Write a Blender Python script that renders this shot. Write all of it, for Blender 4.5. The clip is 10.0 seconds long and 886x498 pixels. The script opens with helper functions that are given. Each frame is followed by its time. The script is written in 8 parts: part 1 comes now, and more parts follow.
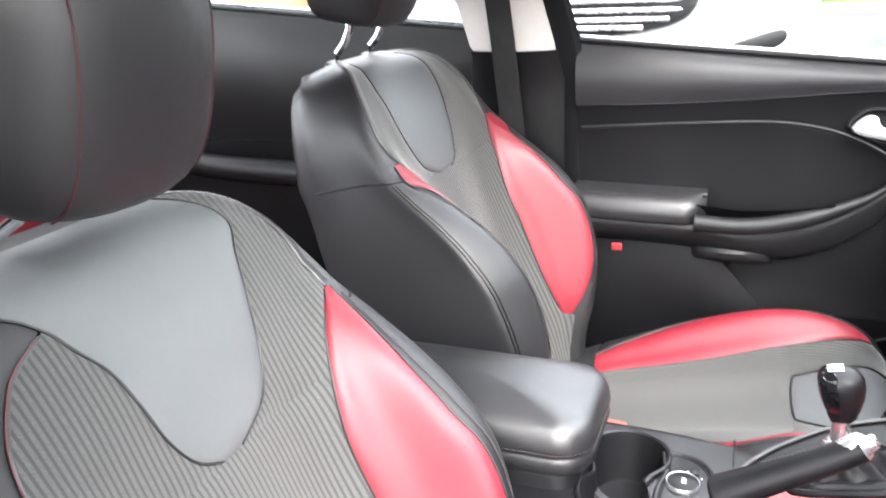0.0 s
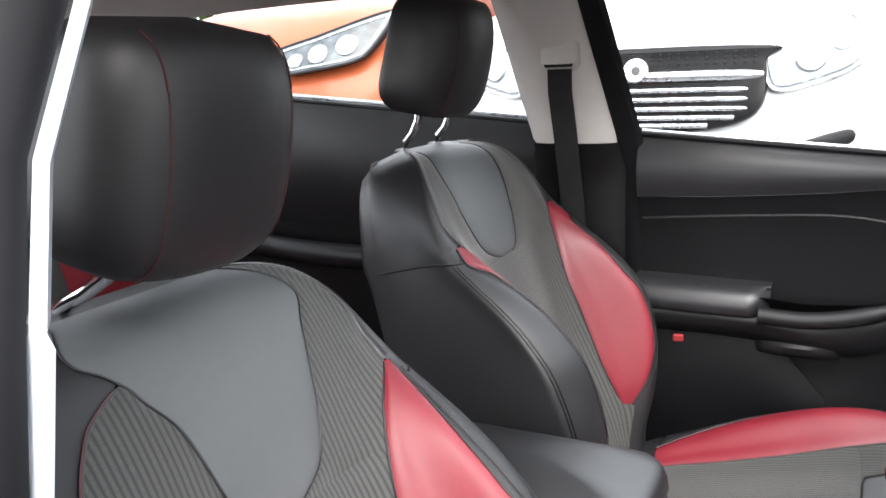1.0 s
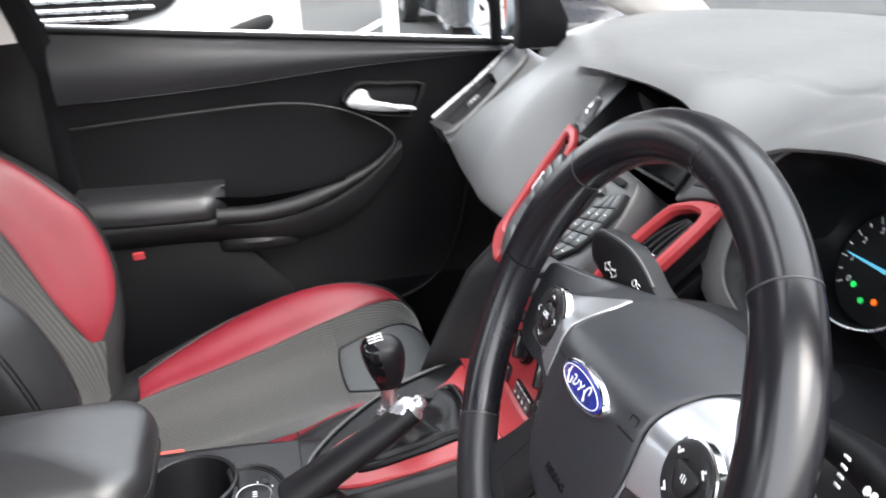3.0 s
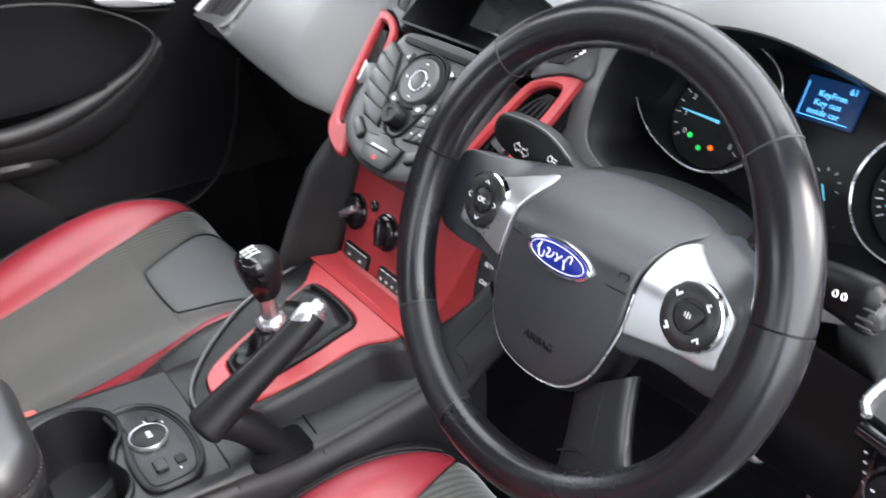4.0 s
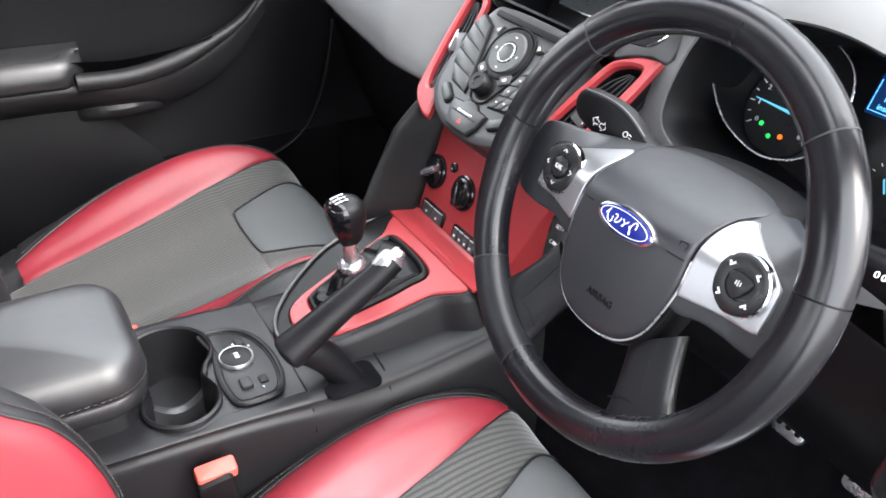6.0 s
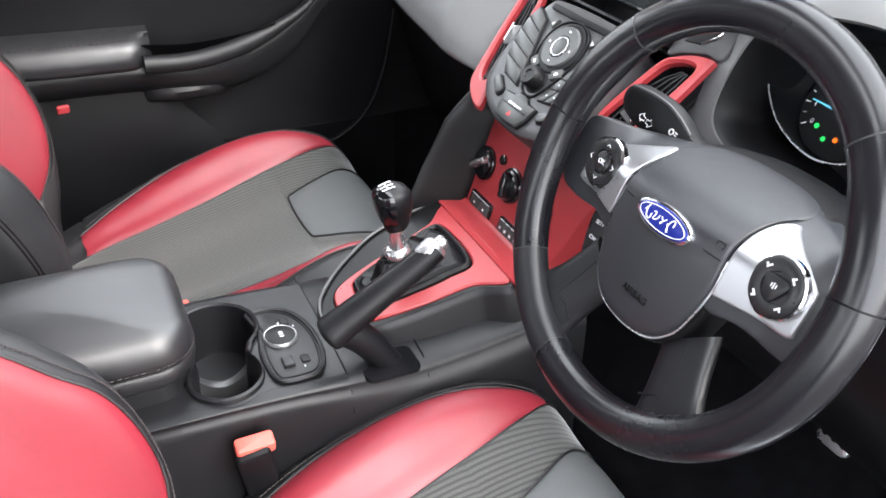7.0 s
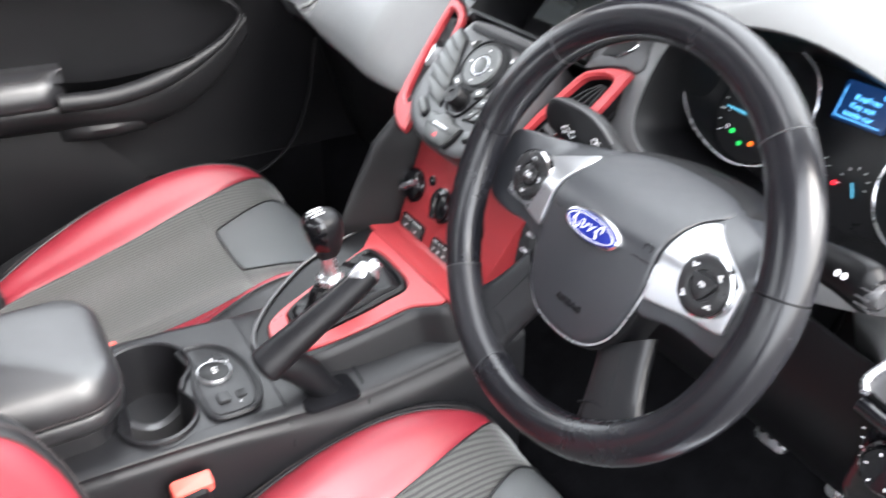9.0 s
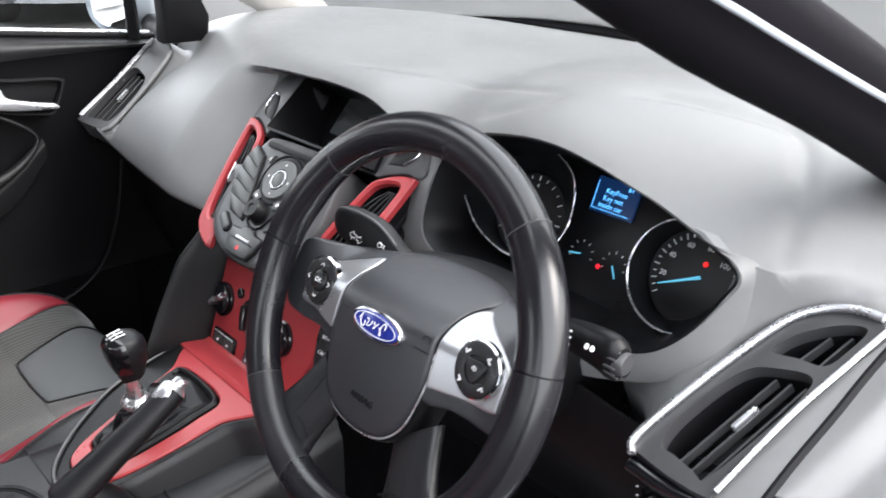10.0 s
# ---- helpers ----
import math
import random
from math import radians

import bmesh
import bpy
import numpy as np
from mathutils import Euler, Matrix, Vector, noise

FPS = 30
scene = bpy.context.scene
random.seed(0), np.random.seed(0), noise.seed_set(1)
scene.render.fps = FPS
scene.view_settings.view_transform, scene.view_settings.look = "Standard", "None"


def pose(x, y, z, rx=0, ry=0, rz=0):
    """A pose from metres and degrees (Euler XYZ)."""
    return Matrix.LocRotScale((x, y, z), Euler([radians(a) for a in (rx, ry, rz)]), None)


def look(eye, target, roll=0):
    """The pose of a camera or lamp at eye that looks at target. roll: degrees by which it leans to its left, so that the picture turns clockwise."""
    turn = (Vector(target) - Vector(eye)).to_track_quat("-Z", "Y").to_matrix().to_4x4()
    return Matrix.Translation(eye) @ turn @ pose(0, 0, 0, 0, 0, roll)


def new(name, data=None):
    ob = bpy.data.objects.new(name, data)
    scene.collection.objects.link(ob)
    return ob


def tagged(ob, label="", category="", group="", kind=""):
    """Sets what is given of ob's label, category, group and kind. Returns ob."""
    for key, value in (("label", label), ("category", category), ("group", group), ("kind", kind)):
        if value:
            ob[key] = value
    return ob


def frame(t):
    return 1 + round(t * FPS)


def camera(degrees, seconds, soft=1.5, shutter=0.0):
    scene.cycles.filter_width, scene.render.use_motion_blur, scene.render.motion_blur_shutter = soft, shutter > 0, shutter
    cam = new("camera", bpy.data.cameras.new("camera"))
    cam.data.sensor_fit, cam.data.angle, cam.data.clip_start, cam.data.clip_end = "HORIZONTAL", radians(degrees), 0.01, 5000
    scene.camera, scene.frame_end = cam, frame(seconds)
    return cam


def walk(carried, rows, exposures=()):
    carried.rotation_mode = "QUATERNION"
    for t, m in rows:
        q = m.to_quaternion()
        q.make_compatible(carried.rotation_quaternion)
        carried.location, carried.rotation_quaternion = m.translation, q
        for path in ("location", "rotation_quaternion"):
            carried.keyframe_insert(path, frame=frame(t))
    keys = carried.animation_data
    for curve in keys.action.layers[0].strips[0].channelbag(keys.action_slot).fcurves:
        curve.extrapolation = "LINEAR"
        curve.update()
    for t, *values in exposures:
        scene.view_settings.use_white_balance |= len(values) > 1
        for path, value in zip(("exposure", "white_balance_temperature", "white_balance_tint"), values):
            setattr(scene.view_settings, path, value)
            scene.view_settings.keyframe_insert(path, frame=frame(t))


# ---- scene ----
import functools

# camera and its walk
cam = camera(57.7, 10.0, soft=1.6, shutter=0.4)
PATH = [
    (0, (0.862, 0.205, 0.955), (-0.894, -0.488, 0.295), -2.8),
    (0.5, (0.884, 0.231, 0.944), (-0.867, -0.599, 0.451), -3.2),
    (1, (0.889, 0.22, 0.945), (-0.869, -0.632, 0.516), -2.3),
    (1.5, (0.885, 0.215, 0.948), (-0.923, -0.513, 0.497), -1.7),
    (2, (0.863, 0.215, 0.945), (-1.026, -0.132, 0.386), -2.1),
    (2.5, (0.819, 0.221, 0.938), (-1.074, 0.292, 0.296), -0.8),
    (2.7, (0.797, 0.237, 0.93), (-1.078, 0.452, 0.268), -0.9),
    (3.8, (0.734, 0.071, 0.966), (-0.771, 0.967, 0.002), -2.3),
    (4, (0.71, 0.041, 0.961), (-0.681, 1.063, -0.049), -0.5),
    (4.5, (0.688, 0.019, 0.953), (-0.572, 1.16, -0.102), 2.0),
    (5, (0.698, 0.005, 0.957), (-0.563, 1.136, -0.106), 3.3),
    (5.5, (0.732, -0.009, 0.97), (-0.631, 0.998, -0.093), 3.5),
    (5.7, (0.743, -0.009, 0.981), (-0.657, 0.939, -0.086), 2.8),
    (7, (0.772, 0.004, 0.985), (-0.73, 0.748, -0.105), 1.9),
    (7.5, (0.767, -0.006, 0.974), (-0.733, 0.697, -0.145), 2.4),
    (8, (0.776, 0.003, 0.982), (-0.734, 0.662, -0.152), 0.9),
    (8.5, (0.774, -0.004, 0.977), (-0.742, 0.675, -0.137), 0.7),
    (9, (0.774, 0.008, 0.975), (-0.689, 0.907, -0.051), 1.3),
    (9.5, (0.801, 0.016, 0.98), (-0.576, 1.178, 0.113), 1.4),
    (10, (0.829, 0.027, 0.99), (-0.504, 1.297, 0.208), 2.1),
]
EXPOSURE = [(0, 3.8), (0.5, 3.1), (1, 2.66), (1.5, 2.34), (2, 2.1), (2.5, 2.45), (4, 2.9), (5, 3.1), (5.5, 3.15), (7, 3.08), (8.5, 3.15), (9, 3.38), (9.5, 3.38), (10, 2.62)]
walk(cam, [(t, look(eye, target, roll)) for t, eye, target, roll in PATH], EXPOSURE)

# overcast daylight
world = bpy.data.worlds.new("sky")
scene.world = world
world.use_nodes = True
wn = world.node_tree.nodes
sky = wn.new("ShaderNodeTexSky")
sky.sky_type = "NISHITA"
sky.sun_disc = False
sky.sun_elevation, sky.sun_rotation = radians(43), radians(62)
sky.air_density, sky.dust_density, sky.ozone_density = 1.0, 4.0, 1.0
veil = wn.new("ShaderNodeMixRGB")
veil.inputs[0].default_value = 0.75
veil.inputs[2].default_value = (8.2, 8.35, 8.65, 1)
world.node_tree.links.new(sky.outputs[0], veil.inputs[1])
world.node_tree.links.new(veil.outputs[0], wn["Background"].inputs[0])
wn["Background"].inputs[1].default_value = 0.15
sun_data = bpy.data.lights.new("sun", "SUN")
sun_data.energy, sun_data.angle, sun_data.color = 0.7, radians(40), (1.0, 0.98, 0.97)
sun = new("sun", sun_data)
sun.matrix_world = look((6.5, 3.5, 7.0), (0, 0.0, 0.5))

# ---- mesh helpers
def link_bm(name, bm, material, parent=None, label="", smooth=True):
    bmesh.ops.recalc_face_normals(bm, faces=bm.faces)
    me = bpy.data.meshes.new(name)
    bm.to_mesh(me)
    bm.free()
    if smooth:
        me.polygons.foreach_set("use_smooth", [True] * len(me.polygons))
        me.set_sharp_from_angle(angle=radians(40))
    me.materials.append(material)
    ob = new(name, me)
    if parent is not None:
        ob.parent = parent
    if label:
        ob["label"] = label
    return ob


def part(name, bm, material, parent, label=""):
    return link_bm(name, bm, material, parent, label)


def thing(name, label, category, at=None, group="", kind=""):
    ob = new(name)
    ob.empty_display_size = 0.05
    if at is not None:
        ob.matrix_world = at
    return tagged(ob, label, category, group, kind)


def spline(points, n, closed=False):
    """n samples of a smooth curve through the points."""
    pts = np.array(points, float)
    k = len(pts)
    out = []
    spans = k if closed else k - 1
    for i in range(n):
        s = i * spans / (n if closed else n - 1)
        a = min(int(s), spans - 1)
        f = s - a
        idx = [(a + d) % k if closed else min(max(a + d, 0), k - 1) for d in (-1, 0, 1, 2)]
        p0, p1, p2, p3 = pts[idx]
        if not closed and a == 0:
            p0 = 2 * p1 - p2
        if not closed and a == k - 2:
            p3 = 2 * p2 - p1
        out.append(0.5 * (2 * p1 + (p2 - p0) * f + (2 * p0 - 5 * p1 + 4 * p2 - p3) * f * f + (3 * p1 - p0 - 3 * p2 + p3) * f**3))
    return np.array(out)


def curve_at(table, s):
    """Smooth value of a table of (s, value) rows at s."""
    xs = [r[0] for r in table]
    s = min(max(s, xs[0]), xs[-1])
    i = max(k for k in range(len(xs)) if xs[k] <= s or k == 0)
    i = min(i, len(xs) - 2)
    f = (s - xs[i]) / (xs[i + 1] - xs[i])
    v = [np.array(r[1], float) for r in table]
    m = lambda k: (v[min(k + 1, len(v) - 1)] - v[max(k - 1, 0)]) / (xs[min(k + 1, len(v) - 1)] - xs[max(k - 1, 0)])
    h = xs[i + 1] - xs[i]
    return (2 * f**3 - 3 * f * f + 1) * v[i] + (f**3 - 2 * f * f + f) * h * m(i) + (3 * f * f - 2 * f**3) * v[i + 1] + (f**3 - f * f) * h * m(i + 1)


def add_rings(bm, rings, closed=True, cap=False, uv=None):
    """Quads between successive rings of points; uv(i, j) gives texture places in metres."""
    vs = [[bm.verts.new(p) for p in ring] for ring in rings]
    layer = bm.loops.layers.uv.verify() if uv else None
    n = len(rings[0])
    for i in range(len(vs) - 1):
        for j in range(n if closed else n - 1):
            k = (j + 1) % n
            try:
                f = bm.faces.new((vs[i][j], vs[i][k], vs[i + 1][k], vs[i + 1][j]))
            except ValueError:
                continue
            if layer:
                for loop, (a, b) in zip(f.loops, ((i, j), (i, j + 1), (i + 1, j + 1), (i + 1, j))):
                    loop[layer].uv = uv(a, b)
    if cap:
        for ring in (vs[0], vs[-1]):
            try:
                bm.faces.new(ring)
            except ValueError:
                pass
    return vs


def grid(fn, nu, nv, uv=None):
    """A sheet of fn(u, v) for u, v from 0 to 1."""
    bm = bmesh.new()
    rings = [[fn(i / nu, j / nv) for j in range(nv + 1)] for i in range(nu + 1)]
    add_rings(bm, rings, closed=False, uv=(lambda i, j: uv(i / nu, j / nv)) if uv else None)
    return bm


def thicken(bm, t):
    bmesh.ops.recalc_face_normals(bm, faces=bm.faces)
    bmesh.ops.solidify(bm, geom=bm.faces[:], thickness=t)
    return bm


def inset(poly, d):
    """The closed outline moved inwards by d."""
    p = np.array(poly, float)
    area = np.sum(p[:, 0] * np.roll(p[:, 1], -1) - p[:, 1] * np.roll(p[:, 0], -1))
    a, b = p - np.roll(p, 1, 0), np.roll(p, -1, 0) - p
    a /= np.linalg.norm(a, axis=1)[:, None] + 1e-9
    b /= np.linalg.norm(b, axis=1)[:, None] + 1e-9
    na, nb = np.stack([-a[:, 1], a[:, 0]], 1), np.stack([-b[:, 1], b[:, 0]], 1)
    n = na + nb
    n /= np.maximum(np.linalg.norm(n, axis=1), 0.5)[:, None]
    return p + n * d * (1 if area > 0 else -1)


def plate(bm, outline, m, w0, w1, bevel=0.001, crown=0.0):
    """A slab with the outline in the plane of m, from depth w0 to w1, its front edge rounded and its middle raised."""
    steps = [(0, w0), (0, w1 - bevel), (bevel * 0.3, w1 - bevel * 0.3), (bevel, w1)]
    rings = [[m @ Vector((x, y, w)) for x, y in inset(outline, d)] for d, w in steps]
    vs = add_rings(bm, rings)
    c = np.mean(inset(outline, bevel), 0)
    if crown:
        inner = inset(outline, bevel)
        last = vs[-1]
        for s, k in [(q, 1 - q * q) for q in (0.92, 0.82, 0.68, 0.52, 0.34, 0.17)]:
            ring = [bm.verts.new(m @ Vector((*(c + (q - c) * s), w1 + crown * k))) for q in inner]
            for j in range(len(ring)):
                bm.faces.new((last[j], last[j - 1], ring[j - 1], ring[j]))
            last = ring
        top = bm.verts.new(m @ Vector((*c, w1 + crown)))
        for j in range(len(last)):
            bm.faces.new((last[j], last[j - 1], top))
    else:
        bm.faces.new(vs[-1])
    bm.faces.new(vs[0])
    return bm


def frame_plate(bm, outer, inner, m, w0, w1, bevel=0.001):
    """A ring-shaped slab between two outlines of the same count of points."""
    prof = [(outer, 0, w0), (outer, 0, w1 - bevel), (outer, bevel, w1), (inner, -bevel, w1), (inner, 0, w1 - bevel), (inner, 0, w0)]
    rings = [[m @ Vector((x, y, w)) for x, y in inset(o, d)] for o, d, w in prof]
    add_rings(bm, rings + rings[:1])
    bmesh.ops.remove_doubles(bm, verts=bm.verts, dist=1e-6)
    return bm


def holed(bm, outer, holes, m, w0, w1, depth):
    """A panel with real openings: its face at w1, its outer edge down to w0, the openings' walls down by depth."""
    loops = []
    for o in [outer] + list(holes):
        vs = [bm.verts.new(m @ Vector((x, y, w1))) for x, y in o]
        loops.append(vs)
    edges = [bm.edges.new((vs[i - 1], vs[i])) for vs in loops for i in range(len(vs))]
    bmesh.ops.triangle_fill(bm, use_beauty=True, edges=edges)
    for k, (o, vs) in enumerate(zip([outer] + list(holes), loops)):
        low = [bm.verts.new(m @ Vector((x, y, w0 if k == 0 else w1 - depth))) for x, y in o]
        for i in range(len(vs)):
            bm.faces.new((vs[i - 1], vs[i], low[i], low[i - 1]))
    return bm


def rounded(w, h, r, n=5, cx=0.0, cy=0.0):
    """The outline of a rounded rectangle."""
    r = min(r, w / 2 - 1e-5, h / 2 - 1e-5)
    out = []
    for k, (sx, sy) in enumerate(((1, 1), (-1, 1), (-1, -1), (1, -1))):
        for i in range(n):
            a = math.pi / 2 * (k + i / (n - 1))
            out.append((cx + sx * (w / 2 - r) + r * math.cos(a), cy + sy * (h / 2 - r) + r * math.sin(a)))
    return out


def oval(a, b, n=32, cx=0.0, cy=0.0):
    return [(cx + a * math.cos(2 * math.pi * i / n), cy + b * math.sin(2 * math.pi * i / n)) for i in range(n)]


def smooth_outline(points, n=48):
    return [tuple(p) for p in spline(points, n, closed=True)]


def disc(bm, m, rings, n=32):
    """A turned shape about m's z axis from rows of (radius, height)."""
    rows = [[m @ Vector((max(r, 1e-5) * math.cos(2 * math.pi * i / n), max(r, 1e-5) * math.sin(2 * math.pi * i / n), h)) for i in range(n)] for r, h in rings]
    add_rings(bm, rows, cap=True)
    return bm


def sweep(bm, path, radius, n=10, closed=False, flat=1.0, up=(0, 0, 1)):
    """A round bar along the path; radius is a number or a function of 0..1; flat squeezes it along up."""
    p = [Vector(q) for q in path]
    rings = []
    for i, q in enumerate(p):
        a = p[i - 1] if i or closed else p[i]
        b = p[(i + 1) % len(p)] if i < len(p) - 1 or closed else p[i]
        d = (b - a).normalized()
        s = d.cross(Vector(up))
        s = s.normalized() if s.length > 1e-4 else d.orthogonal().normalized()
        t = s.cross(d)
        r = radius(i / max(len(p) - 1, 1)) if callable(radius) else radius
        rings.append([q + r * (math.cos(2 * math.pi * k / n) * s + flat * math.sin(2 * math.pi * k / n) * t) for k in range(n)])
    if closed:
        add_rings(bm, rings + rings[:1])
        bmesh.ops.remove_doubles(bm, verts=bm.verts, dist=1e-6)
    else:
        add_rings(bm, rings, cap=True)
    return bm


def box(bm, m, size, bevel=0.0):
    outline = rounded(size[0], size[1], bevel, 4) if bevel else [(size[0] / 2, size[1] / 2), (-size[0] / 2, size[1] / 2), (-size[0] / 2, -size[1] / 2), (size[0] / 2, -size[1] / 2)]
    return plate(bm, outline, m, -size[2] / 2, size[2] / 2, min(bevel or 0.0005, size[2] / 3))


def basis(origin, ex, ey):
    """The pose whose x and y axes lie along ex and, nearly, ey."""
    ex = Vector(ex).normalized()
    ez = ex.cross(Vector(ey)).normalized()
    ey = ez.cross(ex)
    m = Matrix((ex, ey, ez)).transposed().to_4x4()
    m.translation = origin
    return m


def lettering(name, text, m, size, material, parent, depth=0.0004, squash=1.0):
    """Raised words in the built-in font."""
    cu = bpy.data.curves.new(name, "FONT")
    cu.body, cu.size, cu.align_x, cu.align_y, cu.extrude = text, size, "CENTER", "CENTER", depth
    tmp = new("tmp", cu)
    me = bpy.data.meshes.new_from_object(tmp.evaluated_get(bpy.context.evaluated_depsgraph_get()))
    bpy.data.objects.remove(tmp)
    me.materials.clear()
    me.materials.append(material)
    me.transform(m @ Matrix.Diagonal((squash, 1, 1, 1)))
    ob = new(name, me)
    ob.parent = parent
    return ob

# ---- materials
def material(name, colour, rough=0.5, metal=0.0, vary=0.15, scale=6.0, grain=0.0, grain_size=900.0, grain_kind="noise", rough_vary=0.1, coat=0.0, sheen=0.0, ior=1.45, spec=0.5):
    """Base colour with slow stains and fine grain, in metres of the object's own space."""
    m = bpy.data.materials.new(name)
    m.use_nodes = True
    n, l = m.node_tree.nodes, m.node_tree.links
    b = n["Principled BSDF"]
    b.inputs["Metallic"].default_value, b.inputs["IOR"].default_value = metal, ior
    b.inputs["Coat Weight"].default_value, b.inputs["Coat Roughness"].default_value = coat, 0.08
    b.inputs["Sheen Weight"].default_value, b.inputs["Sheen Roughness"].default_value = sheen, 0.4
    b.inputs["Specular IOR Level"].default_value = spec
    geo = n.new("ShaderNodeTexCoord")
    slow = n.new("ShaderNodeTexNoise")
    slow.inputs["Scale"].default_value, slow.inputs["Detail"].default_value = scale, 5
    l.new(geo.outputs["Object"], slow.inputs["Vector"])
    fine = n.new("ShaderNodeTexNoise")
    fine.inputs["Scale"].default_value, fine.inputs["Detail"].default_value = scale * 18, 3
    l.new(geo.outputs["Object"], fine.inputs["Vector"])
    both = n.new("ShaderNodeMath")
    both.operation = "MULTIPLY_ADD"
    both.inputs[1].default_value = 0.35
    l.new(fine.outputs[0], both.inputs[0])
    l.new(slow.outputs[0], both.inputs[2])
    ramp = n.new("ShaderNodeMapRange")
    ramp.inputs["From Min"].default_value, ramp.inputs["From Max"].default_value = 0.4, 0.95
    ramp.inputs["To Min"].default_value, ramp.inputs["To Max"].default_value = 1 - vary, 1 + vary
    l.new(both.outputs[0], ramp.inputs["Value"])
    mul = n.new("ShaderNodeVectorMath")
    mul.operation = "SCALE"
    mul.inputs[0].default_value = colour[:3]
    l.new(ramp.outputs[0], mul.inputs["Scale"])
    l.new(mul.outputs[0], b.inputs["Base Color"])
    rr = n.new("ShaderNodeMapRange")
    rr.inputs["From Min"].default_value, rr.inputs["From Max"].default_value = 0.4, 0.95
    rr.inputs["To Min"].default_value, rr.inputs["To Max"].default_value = max(rough - rough_vary, 0.02), min(rough + rough_vary, 1)
    l.new(both.outputs[0], rr.inputs["Value"])
    l.new(rr.outputs[0], b.inputs["Roughness"])
    if grain:
        if grain_kind == "cells":
            g = n.new("ShaderNodeTexVoronoi")
            g.feature = "DISTANCE_TO_EDGE"
        else:
            g = n.new("ShaderNodeTexNoise")
            g.inputs["Detail"].default_value = 2
        g.inputs["Scale"].default_value = grain_size
        l.new(geo.outputs["Object"], g.inputs["Vector"])
        bump = n.new("ShaderNodeBump")
        bump.inputs["Strength"].default_value, bump.inputs["Distance"].default_value = grain, 0.00022
        l.new(g.outputs[0], bump.inputs["Height"])
        l.new(bump.outputs[0], b.inputs["Normal"])
    return m


def striped_fabric(name, dark, light, pitch, share):
    """Woven cloth with thin pale pinstripes along the second texture axis."""
    m = material(name, dark, 0.85, vary=0.12, scale=8, sheen=0.5)
    n, l = m.node_tree.nodes, m.node_tree.links
    b = n["Principled BSDF"]
    uv = n.new("ShaderNodeUVMap")
    sep = n.new("ShaderNodeSeparateXYZ")
    l.new(uv.outputs[0], sep.inputs[0])
    frac = n.new("ShaderNodeMath")
    frac.operation = "PINGPONG"
    frac.inputs[1].default_value = pitch / 2
    l.new(sep.outputs[0], frac.inputs[0])
    line = n.new("ShaderNodeMapRange")
    line.inputs["From Min"].default_value, line.inputs["From Max"].default_value = pitch / 2 * (1 - share), pitch / 2 * (1 - share * 0.6)
    l.new(frac.outputs[0], line.inputs["Value"])
    weave = n.new("ShaderNodeTexNoise")
    weave.inputs["Scale"].default_value = 700
    co = n.new("ShaderNodeTexCoord")
    l.new(co.outputs["Object"], weave.inputs["Vector"])
    fac = n.new("ShaderNodeMath")
    fac.operation = "MULTIPLY"
    l.new(line.outputs[0], fac.inputs[0])
    l.new(weave.outputs[0], fac.inputs[1])
    mix = n.new("ShaderNodeMixRGB")
    mix.inputs[2].default_value = (*light, 1)
    old = b.inputs["Base Color"].links[0].from_socket
    l.new(fac.outputs[0], mix.inputs[0])
    l.new(old, mix.inputs[1])
    l.new(mix.outputs[0], b.inputs["Base Color"])
    bump = n.new("ShaderNodeBump")
    bump.inputs["Strength"].default_value, bump.inputs["Distance"].default_value = 0.3, 0.0007
    add = n.new("ShaderNodeMath")
    add.operation = "MULTIPLY_ADD"
    add.inputs[1].default_value = 0.4
    l.new(weave.outputs[0], add.inputs[0])
    l.new(line.outputs[0], add.inputs[2])
    l.new(add.outputs[0], bump.inputs["Height"])
    l.new(bump.outputs[0], b.inputs["Normal"])
    return m


def emitter(name, colour, strength):
    m = bpy.data.materials.new(name)
    m.use_nodes = True
    b = m.node_tree.nodes["Principled BSDF"]
    b.inputs["Base Color"].default_value = (*[c * 0.2 for c in colour], 1)
    b.inputs["Emission Color"].default_value, b.inputs["Emission Strength"].default_value = (*colour, 1), strength
    return m


def glass(name, tint=(1, 1, 1), rough=0.0):
    """A thin pane: clear, with the mirror gloss of glass."""
    m = bpy.data.materials.new(name)
    m.use_nodes = True
    n, l = m.node_tree.nodes, m.node_tree.links
    n.remove(n["Principled BSDF"])
    clear, gloss, mix, fr = n.new("ShaderNodeBsdfTransparent"), n.new("ShaderNodeBsdfGlossy"), n.new("ShaderNodeMixShader"), n.new("ShaderNodeFresnel")
    clear.inputs[0].default_value = (*tint, 1)
    gloss.inputs["Roughness"].default_value = rough
    fr.inputs[0].default_value = 1.45
    l.new(fr.outputs[0], mix.inputs[0])
    l.new(clear.outputs[0], mix.inputs[1])
    l.new(gloss.outputs[0], mix.inputs[2])
    l.new(mix.outputs[0], n["Material Output"].inputs[0])
    return m


